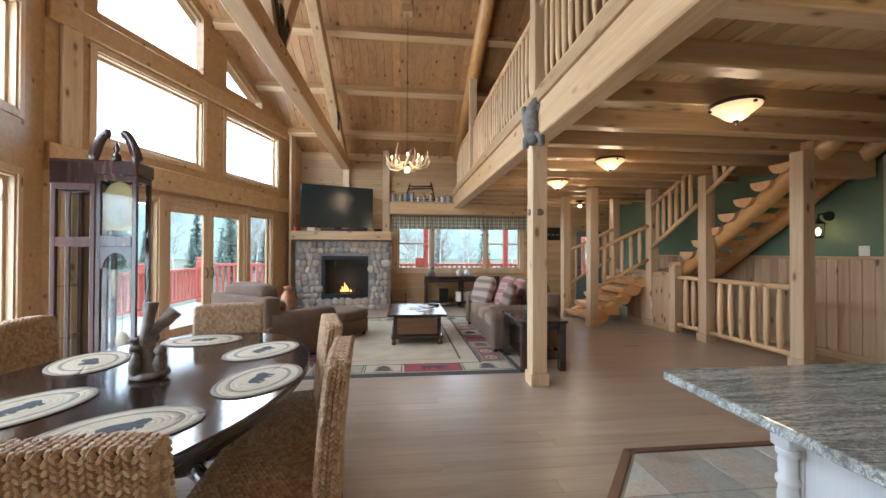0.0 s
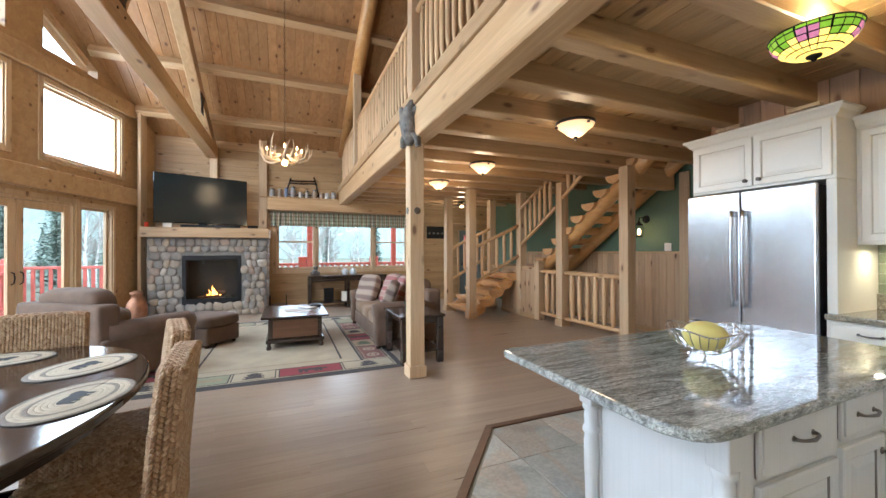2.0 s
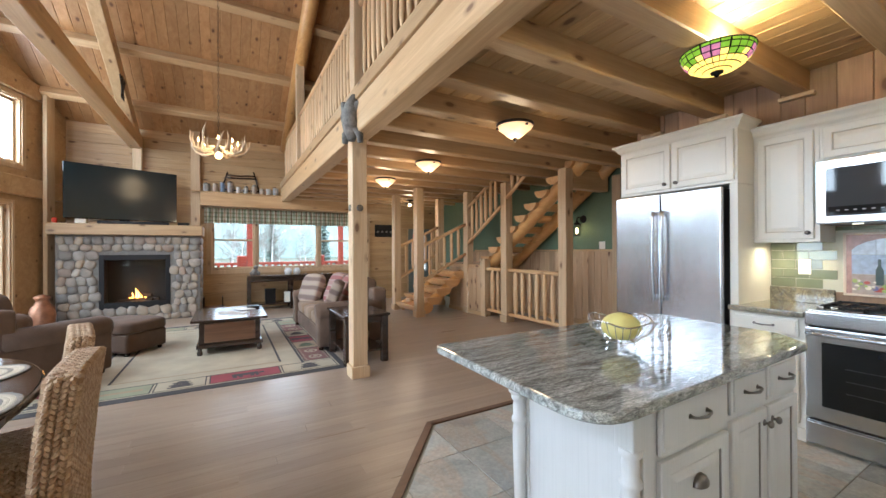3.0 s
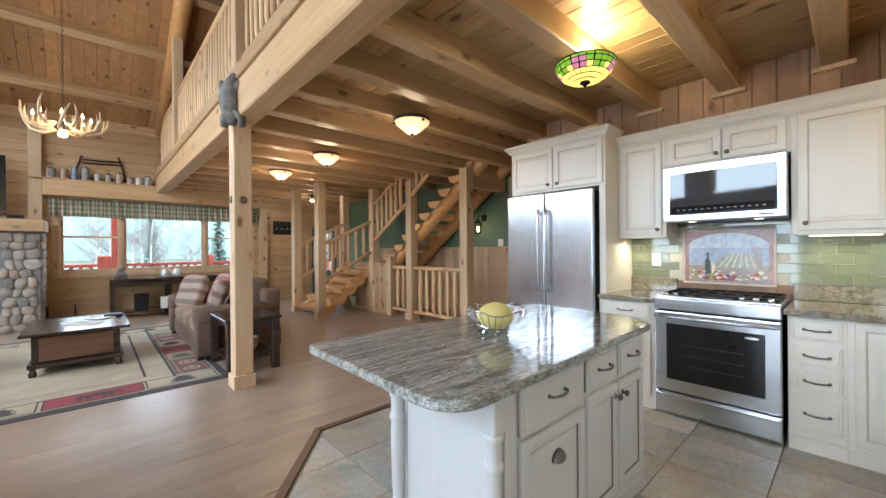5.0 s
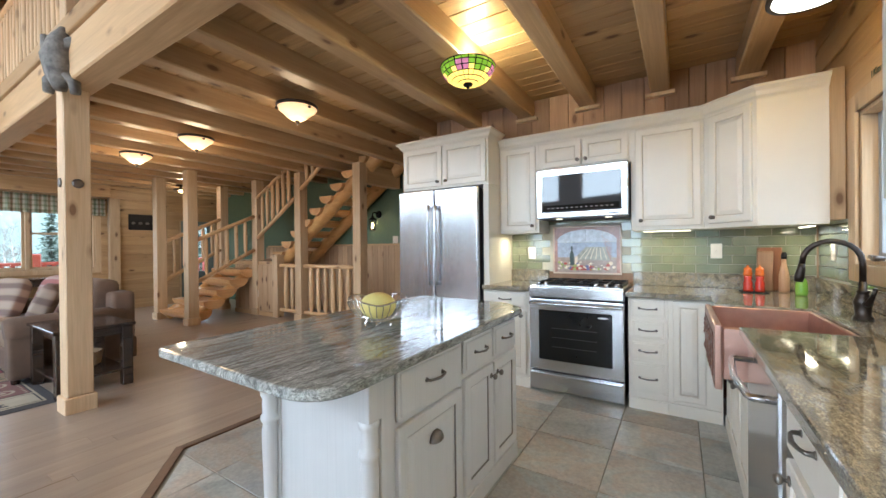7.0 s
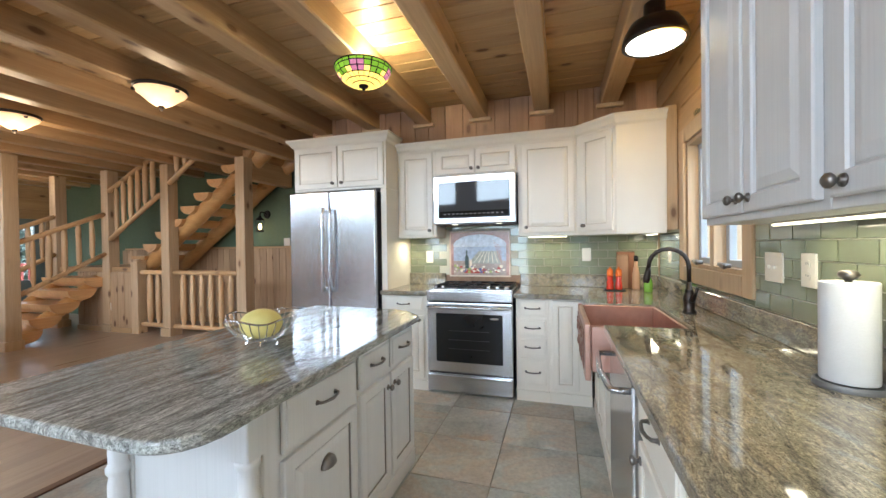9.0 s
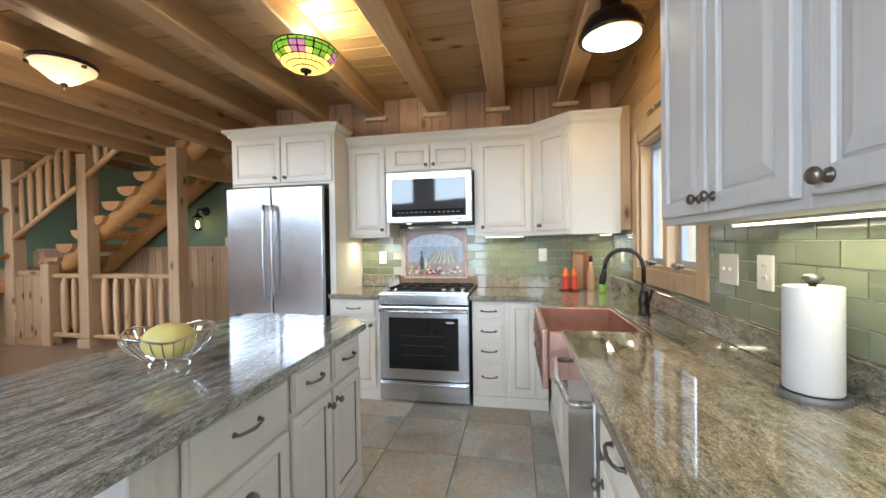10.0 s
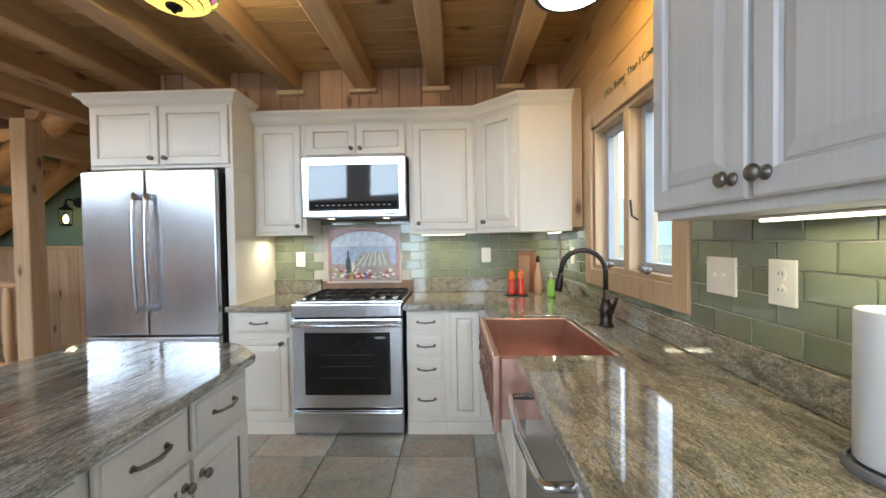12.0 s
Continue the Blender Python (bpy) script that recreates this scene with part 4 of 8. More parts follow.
TILE_FACE_Y, TILE_FACE_X = Y_SINK + 0.010, X_KIT - 0.010
plate(2.927, TILE_FACE_Y, 1.229, 180, "switch", 0.135)
plate(2.692, TILE_FACE_Y, 1.231, 180, "outlet", 0.086)
plate(TILE_FACE_X, 1.49, 1.22, -90, "switch")
plate(TILE_FACE_X, -0.10, 1.235, -90, "switch")
plate(4.50, TILE_FACE_Y, 1.235, 180, "switch")

# tile mural in a frame: plain shapes only
mu = thing("tile_mural", "framed tile mural of a vineyard still life", "mural", facing_x(4.858, 1.265))
beige = plain("beige_tile_border", (0.62, 0.50, 0.40), 0.25)
for nm, b4 in (("border", (0, 0, 0.645, 0.018)), ("border", (0, 0.462, 0.645, 0.48)), ("border", (0, 0.018, 0.018, 0.462)), ("border", (0.627, 0.018, 0.645, 0.462))):
    part(nm, box(b4[0], -0.012, 1.01 + b4[1], b4[2], 0.0, 1.01 + b4[3], 0.003), beige, mu)
paints = {k: plain("mural_" + k, c, 0.2, 0, 0.25, 25, 0) for k, c in dict(sky=(0.56, 0.60, 0.66), hill=(0.36, 0.41, 0.52), field=(0.33, 0.33, 0.27), arch=(0.36, 0.20, 0.17), ground=(0.33, 0.26, 0.22), wine=(0.03, 0.05, 0.04), red=(0.36, 0.05, 0.035), cream=(0.75, 0.65, 0.5), blue=(0.12, 0.12, 0.25), green=(0.30, 0.36, 0.10)).items()}
W, Hh, Z = 0.609, 0.444, 1.028
for i in range(4):
    for j in range(3):
        part("tile", box(0.018 + i * W / 4 + 0.001, -0.006, Z + j * Hh / 3 + 0.001, 0.018 + (i + 1) * W / 4 - 0.001, 0, Z + (j + 1) * Hh / 3 - 0.001), paints["sky" if j == 2 else "hill" if j == 1 else "ground"], mu)


def flat(points, col, lift):
    bm = prism(points, 0, 0.0004)
    bmesh.ops.transform(bm, matrix=Matrix(((1, 0, 0, 0.018), (0, 0, -1, -0.0062 - lift), (0, 1, 0, Z), (0, 0, 0, 1))), verts=bm.verts[:])
    bmesh.ops.recalc_face_normals(bm, faces=bm.faces[:])
    part("painted_shape", bm, paints[col], mu)


def blob(cx, cy, r, q=1.0, n=9):
    return [(cx + r * math.cos(2 * math.pi * k / n), cy + q * r * math.sin(2 * math.pi * k / n)) for k in range(n)]


flat([(0, 0.2), (W, 0.2), (W, 0.26), (0.42, 0.30), (0.2, 0.27), (0, 0.29)], "hill", 0.0002)
flat([(0.18, 0.12), (0.55, 0.12), (0.50, 0.25), (0.30, 0.25)], "field", 0.0004)
for k in range(6):
    flat([(0.24 + 0.05 * k, 0.13), (0.25 + 0.05 * k, 0.13), (0.335 + 0.025 * k, 0.245), (0.33 + 0.025 * k, 0.245)], "cream", 0.0014)
arch = [(0.0, 0.30), (0.0, Hh), (W, Hh), (W, 0.30)] + [(W / 2 + 0.285 * math.cos(a), 0.30 + 0.125 * math.sin(a)) for a in (k * math.pi / 12 for k in range(13))]
flat(arch, "arch", 0.0022)
for x in (0.0, W - 0.028):
    flat([(x, 0.0), (x + 0.028, 0.0), (x + 0.028, 0.32), (x, 0.32)], "arch", 0.003)
flat([(0.03, 0), (W - 0.03, 0), (W - 0.03, 0.07), (0.4, 0.1), (0.2, 0.08), (0.03, 0.1)], "ground", 0.0034)
flat([(0.14, 0.02), (0.36, 0.02), (0.38, 0.06), (0.2, 0.075)], "red", 0.0042)
flat([(0.15, 0.07), (0.19, 0.07), (0.19, 0.18), (0.178, 0.21), (0.178, 0.26), (0.162, 0.26), (0.162, 0.21), (0.15, 0.18)], "wine", 0.005)
flat([(0.2, 0.08), (0.225, 0.08), (0.225, 0.16), (0.2, 0.16)], "cream", 0.005)
rng = random.Random(9)
for k in range(60):
    cx = rng.uniform(0.04, W - 0.04)
    flat(blob(cx, rng.uniform(0.03, 0.10), rng.uniform(0.008, 0.02), rng.uniform(0.6, 1)), rng.choice(["cream", "red", "blue", "green", "cream", "ground"]), 0.0058 + 0.00002 * k)
for k in range(10):
    flat([(0.535, 0.10 + 0.02 * k), (0.54, 0.10 + 0.02 * k), (0.50 - 0.006 * k, 0.20 + 0.018 * k), (0.497 - 0.006 * k, 0.20 + 0.018 * k)], "arch", 0.0018)

# sink window: casing, sashes, glass
def window_unit(name, m, w, h, depth, splits, label, casing=0.09, wood_mat=None, sash=0.04, rails=(), sash_mat=None):
    """Local x along the wall, z up from the sill, front (room side) at y = 0, y grows outwards."""
    wm = wood_mat or pine_z
    t = tagged(thing(name, label, "window", m), kind="structure")
    if casing:
        for nm, b6 in (("casing", (-casing, -0.02, -casing, 0, 0.0, h + casing)), ("casing", (w, -0.02, -casing, w + casing, 0.0, h + casing)), ("casing", (0, -0.02, h, w, 0.0, h + casing)), ("window_sill", (-0.0, -0.02, -casing, w, 0.0, 0.0))):
            part(nm, box(*b6, 0.004), wm, t)
    for nm, b6 in (("jamb", (0, 0.002, 0, 0.025, depth, h)), ("jamb", (w - 0.025, 0.002, 0, w, depth, h)), ("jamb", (0.025, 0.002, h - 0.025, w - 0.025, depth, h)), ("jamb", (0.025, 0.002, 0, w - 0.025, depth, 0.025))):
        part(nm, box(*b6, 0.002), wm, t)
    edges = [0.025] + [s for s in splits] + [w - 0.025]
    for i, (a, b) in enumerate(zip(edges, edges[1:])):
        if i:
            part("mullion", box(a - 0.03, 0.002, 0.025, a + 0.03, depth, h - 0.025, 0.003), wm, t)
            a += 0.03
        if i < len(edges) - 2:
            b -= 0.03
        y0 = depth * 0.45
        fr = bmesh.new()
        box(a, y0, 0.025, a + sash, y0 + 0.04, h - 0.025, 0.003, fr)
        box(b - sash, y0, 0.025, b, y0 + 0.04, h - 0.025, 0.003, fr)
        box(a + sash, y0, 0.025, b - sash, y0 + 0.04, 0.025 + sash, 0.003, fr)
        box(a + sash, y0, h - 0.025 - sash, b - sash, y0 + 0.04, h - 0.025, 0.003, fr)
        if i in rails:
            box(a + sash, y0, h * 0.5 - 0.02, b - sash, y0 + 0.04, h * 0.5 + 0.02, 0.003, fr)
        f = part("sash", fr, sash_mat or wm, t)
        p = part("pane", box(a + sash, y0 + 0.018, 0.025 + sash, b - sash, y0 + 0.022, h - 0.025 - sash), pane_glass, f)
        p.visible_shadow = False
    return t


grey_sash = plain("grey_blue_sash", (0.36, 0.38, 0.40), 0.5)
win = window_unit("window_sink", facing_y(4.1, Y_SINK + 0.003) @ pose(0, 0, 1.17), 0.90, 0.88, 0.15, [0.45], "pine-cased casement window above the sink", 0.105, sash_mat=grey_sash)
latch = part("latch", tube([(0.52, 0.03, 0.28), (0.52, 0.0, 0.30), (0.515, -0.005, 0.38)], 0.006, 6), dark_metal, win)
for k, x in enumerate((0.24, 0.66)):
    part("crank", tube([(x, 0.02, 0.03), (x, -0.03, 0.045), (x + 0.09, -0.04, 0.03), (x + 0.12, -0.045, 0.045)], [0.016, 0.012, 0.008, 0.011], 8), pewter, win, "pewter window crank", True)
# wall lettering above the window
def text_mesh(text, size):
    cu = bpy.data.curves.new("text", "FONT")
    cu.body, cu.size, cu.extrude = text, size, 0.001
    tmp = bpy.data.objects.new("tmp_text", cu)
    scene.collection.objects.link(tmp)
    me = bpy.data.meshes.new_from_object(tmp.evaluated_get(bpy.context.evaluated_depsgraph_get()))
    bpy.data.objects.remove(tmp)
    me.materials.clear()
    return me


def lettering(text, size, m, mat):
    """Vinyl words set one after the other along local x."""
    t = thing("wall_lettering", "dark green lettering on the pine wall", "lettering", m)
    x = 0.0
    for w in text.split():
        me = text_mesh(w, size)
        me.materials.append(mat)
        ob = new("word", me)
        ob.parent = t
        ob.location = (x, 0, 0)
        x += max(v.co.x for v in me.vertices) + size * 0.32


lettering("I Kiss Better Than I Cook", 0.054, pose(3.87, Y_SINK + 0.0225, 2.165, 90, 0, 180), plain("dark_green_vinyl", (0.07, 0.10, 0.06), 0.6))
# ---- timber frame, stairs, loft ----
def post(x, y, z1, w=0.165, label="square pine timber post with dark knots"):
    t = thing("timber_post", label, "post", pose(x, y, 0), group="timber posts")
    part("shaft", box(-w / 2, -w / 2, 0.13, w / 2, w / 2, z1, 0.008), pine_z, t)
    part("base_block", box(-w / 2 - 0.018, -w / 2 - 0.018, 0, w / 2 + 0.018, w / 2 + 0.018, 0.13, 0.006), pine_z, t)
    return t


for x, y, z in ((1.968, 4.32, 2.585), (4.15, 7.27, 2.645), (5.36, 4.48, 2.645), (5.36, 5.93, 2.645), (5.36, 7.25, 2.645), (4.15, 8.45, 2.645), (5.36, 8.55, 2.645)):
    post(x, y, z)
nw = thing("newel_post", "short square pine newel post with flat cap", "post", pose(5.36, 6.62, 0), group="timber posts")
part("shaft", box(-0.075, -0.075, 0, 0.075, 0.075, 1.15, 0.008), pine_z, nw)
part("cap", box(-0.088, -0.088, 1.15, 0.088, 0.088, 1.19, 0.01), pine_z, nw)
log_mat = wood("peeled_log", (0.52, 0.26, 0.08), (0.68, 0.40, 0.15), "y", 0.3, 0.5, coat=0.25)
bal_mat = wood("peeled_baluster", (0.60, 0.38, 0.19), (0.74, 0.52, 0.29), "z", 0.45, 0.4, low=0.88, high=1.1)
rail_y = wood("pine_rail", (0.58, 0.35, 0.16), (0.72, 0.48, 0.25), "y", 0.4, 0.5)
rng = random.Random(11)


def railing(name, label, a, b, z_low, z_high, gap=0.145, r=0.024):
    """A log railing from a to b (x, y); z_low and z_high are pairs of heights of the two rails at a and b."""
    t = thing(name, label, "railing", group="log railings")
    A, B = Vector((*a, 0)), Vector((*b, 0))
    for nm, zz, rr in (("top_rail", z_high, 0.036), ("bottom_rail", z_low, 0.036)):
        p, q = A + Vector((0, 0, zz[0])), B + Vector((0, 0, zz[1]))
        part(nm, tube([p.lerp(q, k / 5) + Vector((0, 0, 0.004 * noise.noise(p.lerp(q, k / 5) * 3))) for k in range(6)], rr, 10), rail_y, t, smooth=True)
    n = max(2, int((B - A).length / gap))
    for k in range(1, n):
        s = k / n
        p = A.lerp(B, s)
        z0, z1 = z_low[0] + (z_low[1] - z_low[0]) * s, z_high[0] + (z_high[1] - z_high[0]) * s
        rr = r * rng.uniform(0.9, 1.15)
        pts = [(p.x + rng.uniform(-0.003, 0.003), p.y + rng.uniform(-0.003, 0.003), z0 + (z1 - z0) * f) for f in (0.0, 0.06, 0.14, 0.5, 0.86, 0.94, 1.0)]
        part("baluster", tube(pts, [rr * f for f in (0.6, 0.7, 1.0, 1.08, 1.0, 0.7, 0.6)], 9, wobble=0.12), bal_mat, t, smooth=True)
    return t


railing("stair_guard", "peeled log guard rail beside the stairwell", (5.36, 4.57), (5.36, 5.85), (0.15, 0.15), (0.98, 0.98), 0.17, 0.04)
railing("stair_guard", "peeled log guard rail beside the newel", (5.36, 6.02), (5.36, 6.54), (0.15, 0.15), (0.98, 0.98), 0.17, 0.04)
railing("stair_handrail", "sloping peeled log stair rail", (5.30, 7.16), (5.30, 6.02), (1.52, 2.2), (2.3, 2.86), 0.16, 0.034)
railing("stair_handrail", "sloping peeled log stair rail", (5.30, 5.84), (5.30, 4.56), (2.35, 3.2), (3.0, 3.9), 0.16, 0.034)
railing("stair_handrail", "sloping peeled log rail of the lower steps", (4.22, 7.27), (5.28, 7.25), (0.72, 1.28), (1.45, 1.93), 0.16, 0.03)
railing("stair_handrail", "sloping peeled log rail of the lower steps", (4.22, 8.45), (5.28, 8.5), (0.72, 1.28), (1.45, 1.93), 0.16, 0.03)
tread_end = wood("half_log_tread", (0.55, 0.30, 0.12), (0.70, 0.42, 0.19), "x", 0.35, 0.4)


def half_log(length, r, taper=1.0):
    own = bmesh.new()
    ring = [(r * math.cos(a), r * 0.85 * math.sin(a)) for a in (math.pi + k * math.pi / 10 for k in range(11))]
    lo, hi = [own.verts.new((0, y, z)) for y, z in ring], [own.verts.new((length, y * taper, z)) for y, z in ring]
    own.faces.new(lo)
    own.faces.new(hi[::-1])
    for k in range(len(ring)):
        own.faces.new((lo[k], hi[k], hi[(k + 1) % len(ring)], lo[(k + 1) % len(ring)]))
    bmesh.ops.recalc_face_normals(own, faces=own.faces[:])
    return own


st = thing("log_staircase", "open pine log staircase with half-log treads", "staircase")
for x in (5.56, 6.18):
    pts = [(x, 6.80 - 0.27 * k, 0.98 + 0.19 * k) for k in range(11)]
    part("stringer", tube(pts, [0.115 * (1 + 0.04 * math.sin(k * 1.7)) for k in range(11)], 16), log_mat, st, "thick peeled log stringer", True)
for k in range(10):
    tr = part("tread", half_log(0.95, 0.15), tread_end, st)
    tr.location = (5.38, 6.66 - 0.27 * k, 1.24 + 0.19 * k)
part("landing", box(5.32, 6.72, 0.98, 6.34, 8.5, 1.06, 0.01), pine_y, st)
for k in range(5):
    tr = part("tread", half_log(1.08, 0.19, 1.0 if k > 2 else 1.25), tread_end, st)
    tr.matrix_world = pose(4.33 + 0.225 * k, 7.33, 0.19 + 0.178 * k, 0, 0, 90)
for y in (7.45, 8.3):
    part("stringer", tube([(4.18, y, 0.06), (4.7, y, 0.38), (5.3, y, 0.86)], 0.10, 12), log_mat, st, smooth=True)
boards = thing("landing_panel", "pale pine board panel under the landing", "panel", pose(5.30, 6.70, 0))
for k in range(8):
    part("board", box(0, 0.004 + 0.16 * k, 0.09, 0.02, 0.157 + 0.16 * k, 0.98, 0.004), pine_log_z, boards)
part("baseboard", box(-0.012, 0, 0, 0.02, 1.29, 0.088, 0.004), pine_y, boards)
o = thing("outlet", "white wall outlet on pine boards", "outlet", pose(5.296, 7.2, 0.42, 0, 0, -90), group="wall plates")
part("plate", box(-0.04, -0.008, -0.06, 0.04, 0, 0.06, 0.003), outlet_plastic, o)

setting("trim_stair_header", box(5.45, 4.40, 2.34, X_END - 0.055, 4.56, 2.643, 0.008), pine_x, "square pine header beam over the stairwell")

# loft railings along the edge
for ya, yb in ((-0.6, 4.22), (4.42, 8.05), (8.25, 10.4)):
    railing("loft_railing", "peeled log railing along the loft edge", (X_LOFT + 0.1, ya), (X_LOFT + 0.1, yb), (3.16, 3.16), (4.03, 4.03), 0.135, 0.026)
for y in (4.32, 8.15):
    p = thing("loft_post", "square pine post from loft to roof", "post", pose(X_LOFT + 0.1, y, 3.06), group="timber posts")
    part("shaft", box(-0.075, -0.075, 0, 0.075, 0.075, roof_z(y) - 3.06, 0.008), pine_z, p)
for k, y in enumerate((8.15, 1.6)):
    setting("trim_loft_rafter_%d" % k, tube([(2.0, 10.4, 4.0 - 0.1), (2.0, 4.9, 6.85)] if k == 0 else [(2.0, -0.6, 4.0), (2.0, 4.9, 6.85)], 0.13, 14), log_mat, "round log rafter above the loft edge", True)

# roof truss across the great room
tx = -0.95
setting("trim_truss_chord", box(tx - 0.105, Y_SINK, 3.56, tx + 0.105, Y_FAR, 3.82, 0.01), pine_y, "square pine truss chord")
for k, (ya, za, yb, zb) in enumerate(((Y_FAR, 3.75, 4.95, roof_z(4.95) - 0.45), (Y_SINK, 3.75, 4.82, roof_z(4.82) - 0.45))):
    L = math.hypot(yb - ya, zb - za)
    ob = setting("trim_truss_rafter_%d" % k, box(-0.09, 0, -0.03, 0.09, L, 0.25, 0.01), pine_y, "square pine truss rafter")
    ob.matrix_world = Matrix.Translation((tx, ya, za)) @ Matrix.Rotation(math.atan2(zb - za, yb - ya), 4, "X")
setting("trim_truss_king", box(tx - 0.085, 4.80, 3.825, tx + 0.085, 4.97, 6.5, 0.008), pine_z, "square pine king post")
for k, (yb, zb) in enumerate(((6.15, 5.85), (3.6, 5.85))):
    ya, za = 4.885 + (0.1 if k == 0 else -0.1), 3.86
    L = math.hypot(yb - ya, zb - za)
    ob = setting("trim_truss_web_%d" % k, box(-0.085, 0, -0.10, 0.085, L, 0.10, 0.008), pine_y, "square pine truss web")
    ob.matrix_world = Matrix.Translation((tx, ya, za)) @ Matrix.Rotation(math.atan2(zb - za, yb - ya), 4, "X")
for y, z, s in ((4.885, 3.88, 1.0), (8.75, 4.2, 0.7)):
    pl = thing("iron_plate", "black iron bracket plate on the truss", "bracket", pose(tx + 0.092, y, z), group="iron plates")
    out = [(-0.16, -0.24), (0.16, -0.24), (0.13, 0.0), (0.30, 0.26), (0.20, 0.32), (0.07, 0.12), (0.07, 0.34), (-0.07, 0.34), (-0.07, 0.12), (-0.20, 0.32), (-0.30, 0.26), (-0.13, 0.0)]
    bm = prism([(a * s, b * s) for a, b in out], 0, 0.008, m=Matrix(((0, 0, 1, 0), (1, 0, 0, 0), (0, 1, 0, 0), (0, 0, 0, 1))))
    part("plate", bm, black_iron, pl)
    for a, b in ((-0.09, -0.16), (0.09, -0.16), (0, 0.25), (0.2, 0.24), (-0.2, 0.24)):
        part("bolt", lathe([(0.016, 0), (0.014, 0.012), (0, 0.016)], 8, m=pose(0.008, a * s, b * s, 0, 90, 0)), black_iron, pl)

# far wall: posts, header shelf
for k, (x0, x1, z1) in enumerate(((0.02, 0.2, 4.1), (3.98, 4.16, 2.4), (-1.0, -0.84, 3.6))):
    setting("trim_wall_post_%d" % k, box(x0, Y_FAR - 0.14, 0, x1, Y_FAR - 0.002, z1, 0.008), pine_z, "square pine wall post")
setting("trim_header", box(0.205, 10.26, 2.40, 3.975, Y_FAR - 0.003, 2.70, 0.01), pine_x, "square pine header shelf above the windows")
setting("trim_header_cap", box(0.02, 10.24, 2.702, 4.2, Y_FAR - 0.003, 2.725, 0.004), pine_x, "pine shelf board on the header")
# corner post between prow and far wall, door head beam and mid beam on the facet
def on_facet(name, b6, mat, label):
    ob = setting(name, box(*b6, 0.008), mat, label)
    ob.matrix_world = FACET_R
    return ob


on_facet("trim_prow_head", (0.0, -0.09, 2.34, 5.3, -0.002, 2.66, ), pine_x, "square pine beam above the glazed doors")
on_facet("trim_prow_mid", (0.0, -0.07, 4.10, 5.0, -0.002, 4.38), pine_x, "square pine beam between window rows")
on_facet("trim_prow_corner", (4.78, -0.16, 0.0, 4.98, -0.095, 4.3), pine_z, "square pine corner post")
on_facet("trim_prow_post_a", (0.14, -0.06, 0.0, 0.36, -0.002, 6.3), pine_z, "wide pine trim board")

# prow windows and doors
def facet_window(m, u0, z0, u1, z1, label, casing=0.08, sash=0.045):
    w = window_unit("window_prow", m @ pose(u0, 0.003, z0), u1 - u0, z1 - z0, 0.15, [], label, casing, pine_z, sash)
    return w


for u0, z0, u1, z1 in holes_r[:2]:
    facet_window(FACET_R, u0, z0, u1, z1, "large fixed pine-framed window in the prow wall")
for u0, z0, u1, z1 in (holes_r[2], holes_r[4]):
    facet_window(FACET_R, u0, z0, u1, z1, "tall pine-framed sidelight beside the deck doors", 0.05)
for u0, z0, u1, z1 in holes_l:
    facet_window(FACET_L @ pose(u1, -0.003, z0, 0, 0, 180) @ pose(0, 0, -z0), 0, z0, u1 - u0, z1, "large pine-framed window in the prow wall")
# upper panes: sloping glass with a frame
for m, a, b, side in ((FACET_R, 0.55, 2.29, 1), (FACET_R, 2.85, 3.75, 1), (FACET_L, 0.45, 2.2, -1)):
    c = math.cos(radians(PROW))
    zt = lambda u: roof_z(APEX[1] + side * u * c) - RAKE
    t = tagged(thing("window_gable", "pine-framed gable window under the roof slope", "window", m), kind="structure")
    pa, pb = (a, max(4.56, zt(a))), (b, max(4.56, zt(b)))
    y0, y1 = (0.06, 0.10) if side > 0 else (-0.10, -0.06)
    fx = Matrix(((1, 0, 0, 0), (0, 0, 1, 0), (0, 1, 0, 0), (0, 0, 0, 1)))
    for q in ([(a, 4.5), (b, 4.5), (b, 4.56), (a, 4.56)], [(a, 4.56), (a + 0.06, 4.56), (a + 0.06, zt(a + 0.06)), (a, pa[1])], [(a + 0.06, zt(a + 0.06) - 0.07), (b, max(4.56, zt(b) - 0.07)), (b, max(4.561, zt(b))), (a + 0.06, zt(a + 0.06))]):
        bm = prism(q, y0, y1, m=fx)
        bmesh.ops.recalc_face_normals(bm, faces=bm.faces[:])
        part("frame", bm, pine_z, t)
    bm = prism([(a + 0.06, 4.56), (b - 0.02, 4.56), (b - 0.02, max(4.565, zt(b) - 0.08)), (a + 0.06, zt(a) - 0.08)], (y0 + y1) / 2 - 0.002, (y0 + y1) / 2 + 0.002, m=fx)
    bmesh.ops.recalc_face_normals(bm, faces=bm.faces[:])
    part("pane", bm, pane_glass, t).visible_shadow = False
